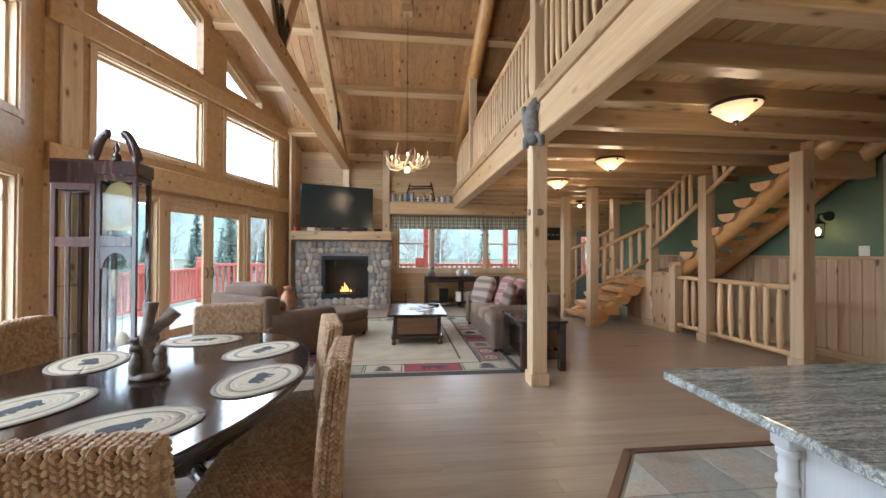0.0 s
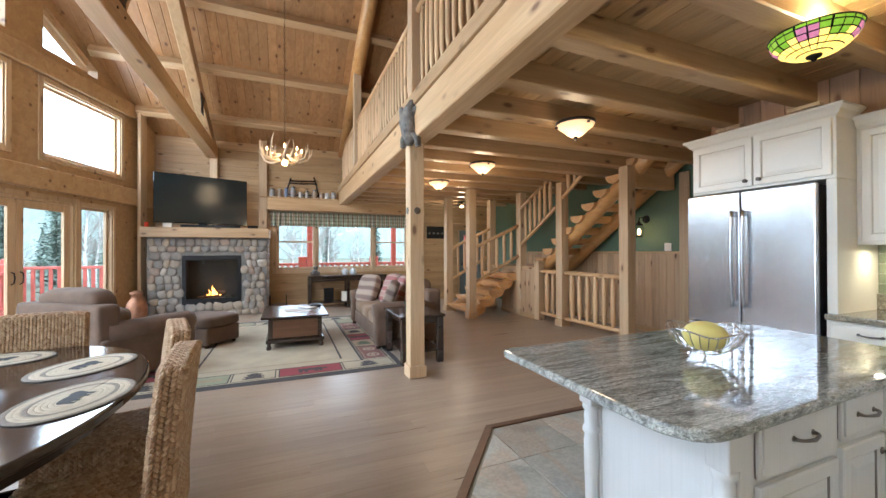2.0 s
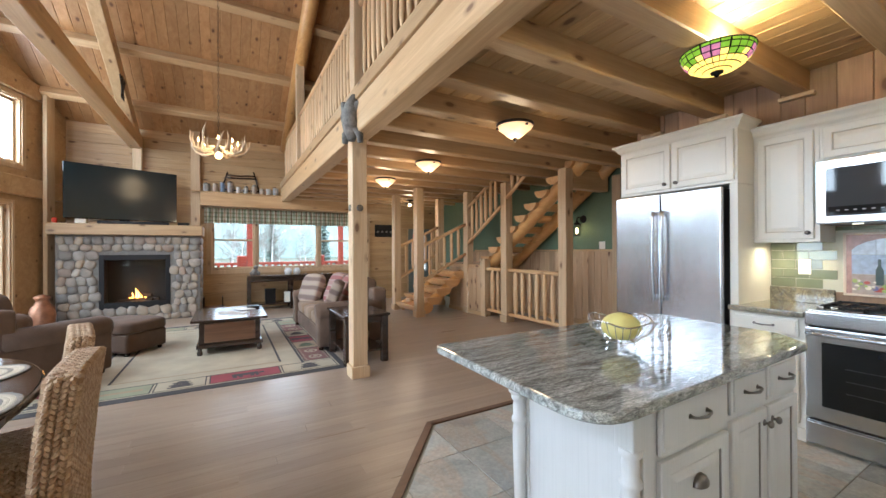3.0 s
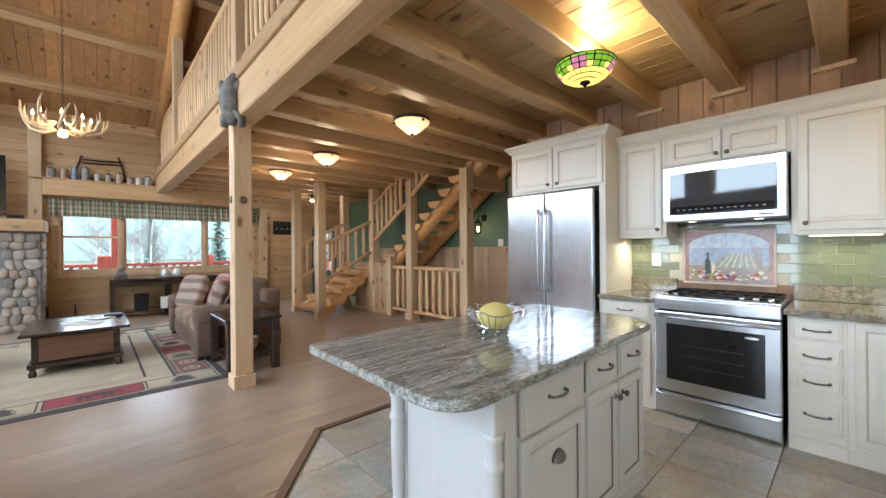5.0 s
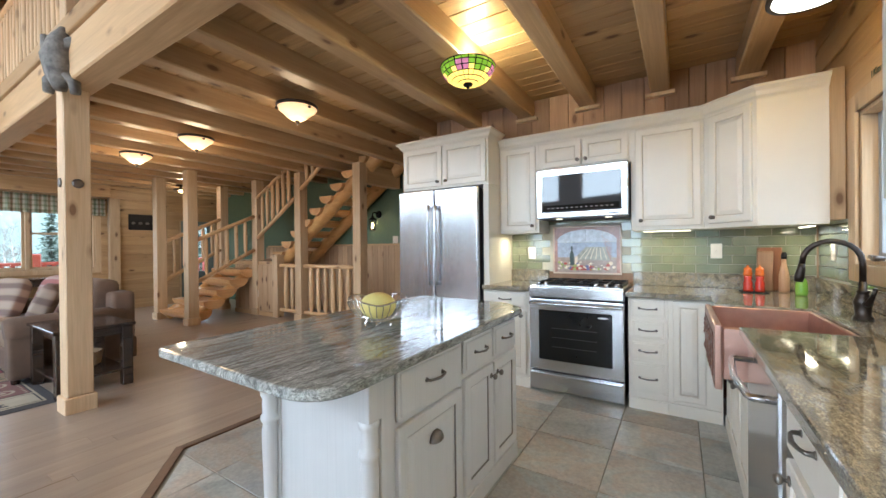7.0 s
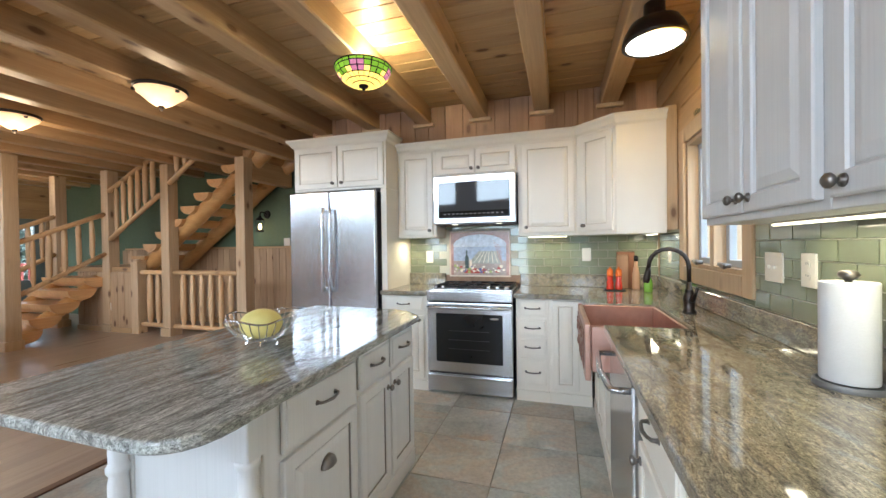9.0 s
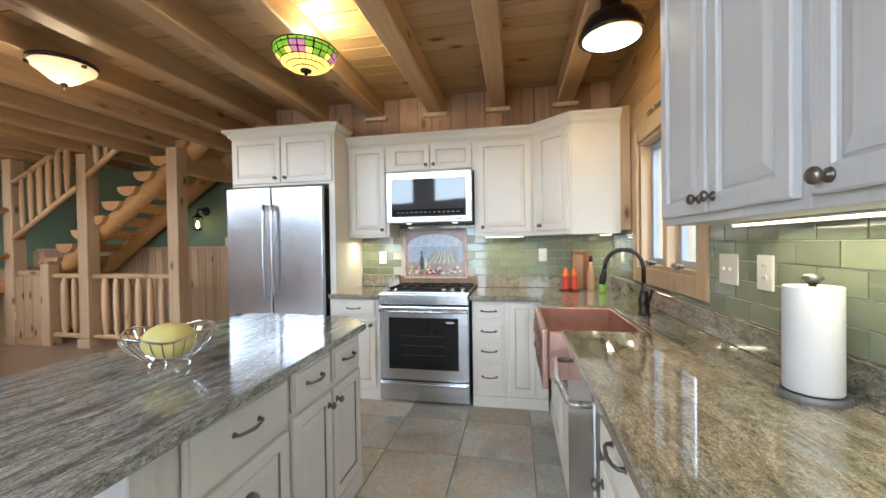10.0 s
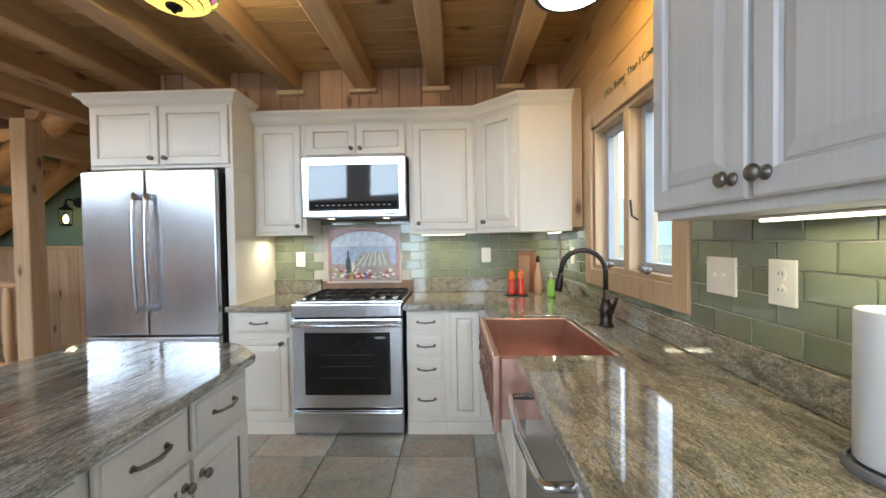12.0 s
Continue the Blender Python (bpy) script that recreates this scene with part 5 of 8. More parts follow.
# french door to the deck
fd = tagged(thing("door_deck", "pine-framed glazed double door to the deck", "door", FACET_R @ pose(1.56, 0.003, 0)), kind="structure")
for b6 in ((0, 0, 0, 0.04, 0.15, 2.2), (1.83, 0, 0, 1.87, 0.15, 2.2), (0.04, 0, 2.16, 1.83, 0.15, 2.2)):
    part("door_frame", box(*b6, 0.003), pine_z, fd)
for b6 in ((-0.07, -0.02, 0, 0, -0.001, 2.28), (1.87, -0.02, 0, 1.94, -0.001, 2.28), (0, -0.02, 2.2, 1.87, -0.001, 2.28)):
    part("casing", box(*b6, 0.003), pine_z, fd)
for x0, x1, hx in ((0.045, 0.93, 0.87), (0.94, 1.825, 1.0)):
    bm = bmesh.new()
    for b6 in ((x0, 0.04, 0.01, x0 + 0.11, 0.085, 2.155), (x1 - 0.11, 0.04, 0.01, x1, 0.085, 2.155), (x0 + 0.11, 0.04, 0.01, x1 - 0.11, 0.085, 0.16), (x0 + 0.11, 0.04, 2.04, x1 - 0.11, 0.085, 2.155)):
        box(*b6, 0.004, bm)
    lf = part("leaf", bm, pine_z, fd)
    part("pane", box(x0 + 0.11, 0.060, 0.16, x1 - 0.11, 0.064, 2.04), pane_glass, lf).visible_shadow = False
    part("handle", tube([(hx, 0.04, 0.93), (hx, 0.0, 0.95), (hx, -0.01, 1.02), (hx, 0.0, 1.09), (hx, 0.04, 1.11)], 0.009, 8), dark_metal, lf, smooth=True)
# far windows and entry door
window_unit("window_far", pose(0.40, Y_FAR + 0.003, 0.93), 3.38, 1.41, 0.15, [0.93, 2.42], "wide pine-framed triple window above the desk", 0.09, pine_z, 0.04, (0, 2))
ed = tagged(thing("door_entry", "grey-green entry door with a tall glass pane", "door", pose(5.35, Y_FAR + 0.003, 0)), kind="structure")
door_paint = plain("grey_green_door_paint", (0.16, 0.19, 0.18), 0.5)
bm = bmesh.new()
for b6 in ((0.04, 0.04, 0.01, 0.2, 0.085, 2.01), (0.65, 0.04, 0.01, 0.81, 0.085, 2.01), (0.2, 0.04, 0.01, 0.65, 0.085, 0.75), (0.2, 0.04, 1.86, 0.65, 0.085, 2.01)):
    box(*b6, 0.004, bm)
lf = part("leaf", bm, door_paint, ed)
part("pane", box(0.2, 0.06, 0.75, 0.65, 0.064, 1.86), pane_glass, lf).visible_shadow = False
part("door_frame", box(0, 0, 0, 0.038, 0.15, 2.05), pine_z, ed)
part("door_frame", box(0.812, 0, 0, 0.85, 0.15, 2.05), pine_z, ed)
part("door_frame", box(0.038, 0, 2.012, 0.812, 0.15, 2.05), pine_z, ed)
part("door_handle", lathe([(0.024, 0), (0.01, 0.02), (0.026, 0.04), (0.026, 0.055), (0, 0.065)], 12, m=pose(0.12, 0.04, 1.0, 90, 0, 0)), dark_metal, lf, smooth=True)

# ---- lamps ----
bowl_glass = plain("cream_alabaster_glass", (0.85, 0.68, 0.42), 0.35, 0, 0.2, 9, 0, emit=(1, 0.62, 0.28), power=0.75)
for k, (x, y) in enumerate(((3.27, 3.23), (3.25, 5.1), (3.17, 6.6))):
    t = thing("ceiling_light", "lit cream glass bowl ceiling light with bronze rim", "ceiling light", pose(x, y, 2.645), group="bowl ceiling lights")
    part("canopy", lathe([(0.19, 0), (0.19, -0.012), (0.172, -0.025), (0, -0.026)], 28), dark_metal, t, smooth=True)
    part("bowl", lathe([(0.178, -0.026), (0.168, -0.045), (0.128, -0.075), (0.085, -0.115), (0.05, -0.138), (0, -0.142)], 28), bowl_glass, t, smooth=True)
    part("finial", lathe([(0.018, -0.140), (0.022, -0.15), (0.013, -0.162), (0.010, -0.178), (0, -0.182)], 12), dark_metal, t, smooth=True)
    for j in range(3):
        a = j * 2.1 + 0.5
        part("knob", lathe([(0, 0), (0.015, 0.004), (0.015, 0.02), (0, 0.024)], 10, m=pose(0.178 * math.cos(a), 0.178 * math.sin(a), -0.055)), dark_metal, t)
    lamp("bowl_bulb", "POINT", pose(x, y, 2.40), (6, 12, 13)[k], (1, 0.69, 0.38), 0.12)
tf = thing("stained_glass_light", "lit stained glass ceiling light with grapes and leaves", "ceiling light", pose(3.42, 1.475, 2.487))
amber = plain("amber_stained_glass", (0.9, 0.72, 0.2), 0.2, 0, 0.15, 12, 0, emit=(1, 0.70, 0.14), power=1.1)
leaf_glass = plain("green_stained_glass", (0.3, 0.5, 0.05), 0.2, 0, 0.3, 18, 0, emit=(0.34, 0.55, 0.04), power=0.5)
grape_glass = plain("grape_stained_glass", (0.5, 0.2, 0.3), 0.2, 0, 0.3, 30, 0, emit=(0.8, 0.3, 0.42), power=0.5)
prof = [(0.03, 0.0), (0.075, 0.007), (0.118, 0.022), (0.152, 0.044), (0.179, 0.072), (0.194, 0.104), (0.199, 0.124)]
NS = 24
for j in range(len(prof) - 1):
    (r0, z0), (r1, z1) = prof[j], prof[j + 1]
    for k in range(NS):
        a0, a1 = 2 * math.pi * (k + 0.07) / NS, 2 * math.pi * (k + 0.93) / NS
        bm = bmesh.new()
        jog = (0.012 * math.sin(k * 2.3 + j)) if j >= 3 else 0
        g = 0.003
        vs = [bm.verts.new(((r) * math.cos(a), (r) * math.sin(a), z)) for r, a, z in ((r0 + g, a0 + jog, z0 + g), (r0 + g, a1 + jog, z0 + g), (r1, a1 + jog, z1 - g), (r1, a0 + jog, z1 - g))]
        bm.faces.new(vs[::-1])
        ret = bmesh.ops.solidify(bm, geom=bm.faces[:], thickness=0.003)
        m_ = amber if j < 3 else (grape_glass if (j in (3, 4) and k % 6 in (0, 1)) else (amber if j == 3 and k % 3 == 2 else leaf_glass))
        part("glass_piece", bm, m_, tf)
came = part("lead_came", lathe([(r - 0.003, z + 0.003) for r, z in prof[1:]], 24), black_iron, tf)
part("rim", tube([(0.2 * math.cos(a), 0.2 * math.sin(a), 0.125) for a in (k * math.pi / 18 for k in range(37))], 0.004, 6), black_iron, tf)
part("finial", lathe([(0.036, 0.004), (0.034, -0.008), (0.016, -0.016), (0.008, -0.03), (0, -0.034)], 16), black_iron, tf, smooth=True)
part("stem", lathe([(0.008, 0.0), (0.008, 0.135), (0.06, 0.14), (0.06, 0.158)], 14), dark_metal, tf)
lamp("stained_bulb", "POINT", pose(3.42, 1.40, 2.622), 24, (1, 0.82, 0.42), 0.02)
sl = thing("sink_light", "dark dome ceiling light with glowing white diffuser", "ceiling light", pose(3.32, -0.36, 2.43))
part("dome", lathe([(0.155, 0.0), (0.165, 0.0), (0.163, 0.02), (0.150, 0.06), (0.125, 0.105), (0.085, 0.125), (0.055, 0.135), (0.05, 0.30), (0.05, 0.40)], 30), dark_metal, sl, smooth=True)
part("diffuser", lathe([(0.152, 0.004), (0.13, -0.006), (0, -0.012)], 30), plain("glowing_diffuser", (0.9, 0.9, 0.85), 0.5, emit=(1, 0.9, 0.72), power=7), sl, smooth=True)
lamp("sink_bulb", "POINT", pose(3.32, -0.42, 2.38), 10, (1, 0.57, 0.07), 0.1)
# lantern on the green wall
ln = thing("wall_lantern", "black wall lantern with a lit bulb", "wall light", pose(6.345, 4.96, 1.62))
part("back_plate", lathe([(0.07, 0), (0.06, 0.02), (0, 0.025)], 16, m=pose(0, 0, 0.3, 0, -90, 0)), black_iron, ln)
part("arm", tube([(-0.02, 0, 0.30), (-0.1, 0, 0.33), (-0.16, 0, 0.32), (-0.17, 0, 0.26)], 0.011, 8), black_iron, ln)
part("cap", lathe([(0.075, 0.19), (0.06, 0.215), (0.03, 0.235), (0.012, 0.27), (0, 0.275)], 16, m=pose(-0.17, 0, 0)), black_iron, ln)
part("base", lathe([(0.035, -0.01), (0.06, 0.0), (0.055, 0.02), (0, 0.02)], 16, m=pose(-0.17, 0, 0)), black_iron, ln)
for k in range(4):
    a = k * math.pi / 2 + 0.7
    part("bar", tube([(-0.17 + 0.055 * math.cos(a), 0.055 * math.sin(a), 0.01), (-0.17 + 0.065 * math.cos(a), 0.065 * math.sin(a), 0.2)], 0.004, 5), black_iron, ln)
part("bulb", lathe([(0.012, 0.03), (0.025, 0.07), (0.022, 0.11), (0.008, 0.14), (0, 0.14)], 12, m=pose(-0.17, 0, 0)), plain("warm_bulb", (1, 0.8, 0.5), 0.3, emit=(1, 0.62, 0.25), power=9), ln, smooth=True)
lamp("lantern_bulb", "POINT", pose(6.175, 4.96, 1.71), 9, (1, 0.66, 0.30), 0.03)
sw = thing("light_switch", "white switch plate on the green wall", "switch", pose(6.345, 4.56, 1.44, 0, 0, -90), group="wall plates")
part("plate", box(-0.06, -0.008, -0.065, 0.06, 0, 0.065, 0.003), outlet_plastic, sw)

# small hall light by the stairs
hl = thing("hall_light", "small dark ceiling lantern with a warm glow", "ceiling light", pose(4.75, 9.0, 2.645))
part("canopy", lathe([(0.10, 0), (0.09, -0.02), (0.02, -0.03), (0.015, -0.08)], 18), dark_metal, hl, smooth=True)
part("shade", lathe([(0.14, -0.10), (0.12, -0.08), (0.015, -0.08), (0, -0.085)], 18), dark_metal, hl, smooth=True)
part("bulb", lathe([(0.03, -0.085), (0.045, -0.12), (0.03, -0.15), (0, -0.16)], 14), bpy.data.materials["warm_bulb"], hl, smooth=True)
lamp("hall_bulb", "POINT", pose(4.75, 9.0, 2.42), 14, (1, 0.78, 0.5), 0.08)

# antler chandelier
bone = plain("antler_bone", (0.62, 0.47, 0.30), 0.5, 0, 0.25, 10, 0.15)
ch = thing("antler_chandelier", "antler chandelier with lit candle bulbs on a chain", "chandelier", pose(0.61, 7.2, 2.92))
rng = random.Random(3)
def antler(a, r0, lift, s):
    main = [(r0 * 0.25, 0.02), (r0 * 0.6, -0.02), (r0 * 0.95, 0.03), (r0 * 1.12, 0.14 * s), (r0 * 1.14, 0.26 * s)]
    bm = bmesh.new()
    tw = rng.uniform(-0.5, 0.5)
    def P(r, z, k):
        b = a + tw * k
        return (r * math.cos(b), r * math.sin(b), z + lift)
    tube([P(r, z, i * 0.2) for i, (r, z) in enumerate(main)], [0.02, 0.019, 0.017, 0.012, 0.003], 7, bm)
    for i, h in ((1, 0.16), (2, 0.20), (2.6, 0.15)):
        f = i - int(i)
        r = main[int(i)][0] * (1 - f) + main[min(4, int(i) + 1)][0] * f
        z = main[int(i)][1] * (1 - f) + main[min(4, int(i) + 1)][1] * f
        tube([P(r, z, i * 0.2), P(r + 0.03, z + h * 0.5 * s, i * 0.2 + 0.12), P(r + 0.02, z + h * s, i * 0.2 + 0.2)], [0.013, 0.010, 0.002], 6, bm)
    return bm


for k in range(11):
    part("antler", antler(k * 2 * math.pi / 11 + rng.uniform(-0.15, 0.15), rng.uniform(0.33, 0.44), 0.06 if k % 2 else 0.0, rng.uniform(0.8, 1.15)), bone, ch, smooth=True)
flame = bpy.data.materials["warm_bulb"]
for k in range(8):
    a = k * math.pi / 4
    part("candle", lathe([(0.012, 0.08), (0.012, 0.15)], 10, m=pose(0.27 * math.cos(a), 0.27 * math.sin(a), 0)), bone, ch)
    part("bulb", lathe([(0.006, 0.15), (0.016, 0.175), (0.006, 0.21), (0, 0.225)], 10, m=pose(0.27 * math.cos(a), 0.27 * math.sin(a), 0)), flame, ch, smooth=True)
part("down_bulb", lathe([(0, -0.09), (0.04, -0.075), (0.05, -0.04), (0.03, 0.0), (0.02, 0.03)], 14), flame, ch, smooth=True)
hook_z = roof_z(7.2) - 2.92
n = int((hook_z - 0.12) / 0.055)
for k in range(n):
    z = 0.12 + k * 0.055
    bm = tube([(0.013 * math.cos(b), 0, z + 0.03 * math.sin(b)) for b in (j * math.pi / 5 for j in range(11))], 0.0028, 5)
    if k % 2:
        bmesh.ops.rotate(bm, cent=(0, 0, 0), matrix=Matrix.Rotation(math.pi / 2, 3, "Z"), verts=bm.verts[:])
    part("chain_link", bm, dark_metal, ch)
part("hub", lathe([(0.02, 0.0), (0.035, 0.03), (0.02, 0.1), (0.008, 0.14)], 12), dark_metal, ch)
part("canopy", box(-0.09, -0.09, hook_z - 0.10, 0.09, 0.09, hook_z + 0.03, 0.006), pine_x, ch)
lamp("chandelier_bulb", "POINT", pose(0.61, 7.2, 3.02), 22, (1, 0.70, 0.38), 0.25)
# mounted bear on the post head: one plain shape
bear_fur = plain("grey_brown_carved_wood", (0.16, 0.145, 0.125), 0.7, 0, 0.45, 22, 0.6)
bm = tube([(0.01, 0, -0.08), (0.0, 0.01, 0.0), (-0.01, 0.015, 0.1), (0.01, 0.01, 0.19), (0.03, 0.02, 0.26)], [0.03, 0.06, 0.075, 0.055, 0.03], 10, wobble=0.5)
for limb in ([(0, 0, 0.02), (-0.07, 0.02, -0.02), (-0.08, 0.02, -0.09)], [(0, 0, 0.02), (0.07, 0.02, -0.03), (0.08, 0.02, -0.10)], [(0, 0, 0.14), (-0.08, 0.02, 0.17), (-0.09, 0.02, 0.23)], [(0, 0, 0.15), (0.09, 0.02, 0.2), (0.11, 0.02, 0.27)]):
    tube(limb, [0.036, 0.03, 0.022], 8, bm, 0.4)
bm2 = part("bear_carving", bm, bear_fur, smooth=True)
tagged(bm2, "small grey-brown carved figure on the post head", "carving").matrix_world = pose(X_LOFT - 0.05, 4.12, 2.62, 0, 0, -60) @ Matrix.Scale(1.35, 4)
for z, y in ((1.83, 4.235), (1.835, 4.26)):
    md = thing("medallion", "round pewter medallion on the timber post", "ornament", pose(1.968, 4.236, z, 90, 0, 0) if y < 4.25 else pose(1.884, 4.32, z, 0, -90, 0), group="medallions")
    part("disc", lathe([(0.038, 0), (0.036, 0.008), (0.02, 0.012), (0, 0.012)], 16), pewter, md, smooth=True)
# ---- living room ----
def stone_material():
    m, nt, b = nodes_of("field_stones")
    v = coords(nt)
    n1, n2 = noise_of(nt, v, 7, 5), noise_of(nt, v, 60, 3)
    base = ramp(nt, nt.nodes.new("ShaderNodeObjectInfo").outputs["Random"], [(0, (0.17, 0.155, 0.14)), (0.3, (0.30, 0.265, 0.22)), (0.55, (0.36, 0.285, 0.20)), (0.75, (0.22, 0.21, 0.195)), (0.9, (0.30, 0.215, 0.155)), (1, (0.42, 0.38, 0.325))])
    g = ramp(nt, n1, [(0.3, (0.75, 0.75, 0.75)), (0.7, (1.2, 1.2, 1.2))])
    link(nt, mix(nt, 1.0, base, g, "MULTIPLY"), b.inputs["Base Color"])
    b.inputs["Roughness"].default_value = 0.6
    bump(nt, b, n2, 0.3, 0.004)
    return m


field_stone = stone_material()
mortar = plain("grey_mortar", (0.19, 0.18, 0.165), 0.9, 0, 0.15, 20, 0.4)
fp = thing("fireplace", "field stone gas fireplace with a pine mantel", "fireplace", pose(0, 0, 0))
FX0, FX1, FY = -1.98, 0.22, 9.66
bm = wall_with_holes(FX0, FX1, 0, 1.68, FY, FY + 0.12, [(-1.38, 0.27, -0.28, 1.31)])
box(FX0, FY + 0.12, 0, FX0 + 0.12, 10.48, 1.68, bm=bm)
box(FX1 - 0.12, FY + 0.12, 0, FX1, 10.35, 1.68, bm=bm)
bmesh.ops.remove_doubles(bm, verts=bm.verts[:], dist=1e-4)
part("chimney_breast", bm, mortar, fp)
part("mantel", box(FX0 - 0.10, FY - 0.12, 1.69, FX1 + 0.06, 10.35, 1.90, 0.012), pine_x, fp, "thick square pine mantel")
STONES = []
rng = random.Random(21)
for k in range(6):
    own = bmesh.new()
    bmesh.ops.create_icosphere(own, subdivisions=2, radius=1.0)
    for v in own.verts:
        v.co = Vector([math.copysign(abs(c) ** 0.72, c) for c in v.co])
        v.co *= 1 + 0.22 * noise.noise(v.co * 1.3 + Vector((k * 7.1, 0, 0)))
        v.co.y *= 0.5
    me = mesh_of("stone", own, field_stone)
    me.polygons.foreach_set("use_smooth", [True] * len(me.polygons))
    STONES.append(me)


def stone_at(x, y, z, rx, rz, turn=0):
    s = new("stone", rng.choice(STONES))
    s.parent = fp
    s.matrix_world = pose(x, y, z, 0, rng.uniform(-25, 25), turn) @ Matrix.Diagonal((rx * 1.05, 0.07, rz * 1.05, 1))


z = 0.02
while z < 1.64:
    h = rng.uniform(0.10, 0.17)
    x = FX0 + rng.uniform(0, 0.05)
    while x < FX1:
        w = rng.uniform(0.10, 0.20)
        cx, cz = x + w / 2, z + h / 2
        if not (-1.42 < cx < -0.24 and 0.24 < cz < 1.34) and cx < FX1 - 0.03:
            stone_at(cx, FY + 0.0, cz + rng.uniform(-0.015, 0.015), w * 0.52, h * 0.54)
        x += w
    y = FY + 0.08
    while y < 10.3:
        w = rng.uniform(0.1, 0.2)
        stone_at(FX1, y + w / 2, z + h / 2, w * 0.52, h * 0.54, 90)
        y += w
    z += h
bm = bmesh.new()
for b6 in ((-1.38, FY - 0.015, 0.27, -1.30, FY + 0.05, 1.31), (-0.36, FY - 0.015, 0.27, -0.28, FY + 0.05, 1.31), (-1.30, FY - 0.015, 1.21, -0.36, FY + 0.05, 1.31), (-1.30, FY - 0.015, 0.27, -0.36, FY + 0.05, 0.40)):
    box(*b6, 0.004, bm)
fb = part("firebox_frame", bm, black_iron, fp, "black metal firebox surround")
bm = bmesh.new()
box(-1.38, FY + 0.5, 0.3, -0.28, FY + 0.52, 1.31, bm=bm)
box(-1.38, FY + 0.05, 0.27, -1.36, FY + 0.5, 1.31, bm=bm)
box(-0.30, FY + 0.05, 0.27, -0.28, FY + 0.5, 1.31, bm=bm)
box(-1.36, FY + 0.05, 0.27, -0.30, FY + 0.5, 0.33, bm=bm)
box(-1.36, FY + 0.05, 1.29, -0.30, FY + 0.5, 1.31, bm=bm)
part("firebox", bm, plain("soot_black", (0.02, 0.02, 0.02), 0.7), fp)
char = plain("charred_log", (0.06, 0.04, 0.03), 0.9, 0, 0.4, 15, 0.5)
for k, (x0, x1, y, zz) in enumerate(((-1.15, -0.6, 0.25, 0.38), (-1.05, -0.5, 0.35, 0.39), (-1.0, -0.62, 0.3, 0.47))):
    part("gas_log", tube([(x0, FY + y, zz), ((x0 + x1) / 2, FY + y + 0.03, zz + 0.015), (x1, FY + y - 0.03, zz + 0.01)], [0.045, 0.05, 0.04], 9, wobble=0.2), char, fp)
fire = plain("fire_flame", (1, 0.5, 0.1), 0.5, emit=(1, 0.36, 0.05), power=12)
for k in range(6):
    x, h = -0.98 + 0.05 * k + rng.uniform(-0.03, 0.03), (0.05, 0.11, 0.2, 0.15, 0.07, 0.05)[k]
    part("flame", tube([(x, FY + 0.28, 0.44), (x + 0.012, FY + 0.28, 0.44 + h * 0.45), (x - 0.006, FY + 0.28, 0.44 + h)], [0.016, 0.013, 0.001], 6), fire, fp, smooth=True)
part("glass", box(-1.30, FY + 0.02, 0.40, -0.36, FY + 0.024, 1.21), clear_glass, fp).visible_shadow = False
lamp("fire_glow", "POINT", pose(-0.85, FY + 0.2, 0.62), 3, (1, 0.42, 0.12), 0.08)

tv = thing("television", "large black flat-screen television on the mantel", "television", pose(-1.02, 9.78, 1.905, 0, 0, 20))
part("screen_panel", box(-0.86, -0.02, 0.08, 0.86, 0.03, 1.10, 0.006), black_gloss, tv)
part("screen", box(-0.845, -0.024, 0.10, 0.845, -0.0205, 1.085), plain("dark_screen", (0.010, 0.017, 0.019), 0.16, 0, 0.05, 3, 0), tv)
tv.children[-1].active_material.node_tree.nodes["Principled BSDF"].inputs["Specular IOR Level"].default_value = 0.2
part("stand", box(-0.3, -0.10, 0, 0.3, 0.10, 0.02, 0.006), black_iron, tv)
part("neck", box(-0.08, 0.0, 0.02, 0.08, 0.03, 0.12, 0.005), black_iron, tv)
sb = thing("soundbar", "long black soundbar on the mantel", "speaker", pose(-0.85, FY - 0.0, 1.90))
part("case", box(-0.55, -0.05, 0, 0.55, 0.04, 0.06, 0.012, seg=2), black_iron, sb)
for nm, lb, x, dims, mt in (("cable_box", "pale grey box on the mantel", -1.62, (0.16, 0.1, 0.09), outlet_plastic), ("cable_box", "small black media box on the mantel", -0.05, (0.2, 0.14, 0.06), black_gloss), ("candle_jar", "small red jar on the mantel", -1.98, (0.07, 0.07, 0.1), red_orange)):
    t = thing(nm, lb, "box" if nm != "candle_jar" else "jar", pose(x, FY - 0.02, 1.90))
    if nm == "candle_jar":
        part("jar", lathe([(0.035, 0), (0.04, 0.01), (0.04, 0.08), (0.03, 0.095), (0, 0.1)], 14), mt, t, smooth=True)
    else:
        part("case", box(-dims[0] / 2, -dims[1] / 2, 0, dims[0] / 2, dims[1] / 2, dims[2], 0.008, seg=2), mt, t)
ur = thing("copper_urn", "old copper milk can beside the fireplace", "urn", pose(-2.02, 9.25, 0))
part("body", lathe([(0.14, 0), (0.16, 0.03), (0.17, 0.3), (0.15, 0.42), (0.09, 0.50), (0.085, 0.56), (0.11, 0.59), (0.11, 0.61), (0.05, 0.64), (0, 0.65)], 24), plain("dull_copper", (0.34, 0.17, 0.10), 0.45, 0.7, 0.25, 10, 0.2), ur, smooth=True)

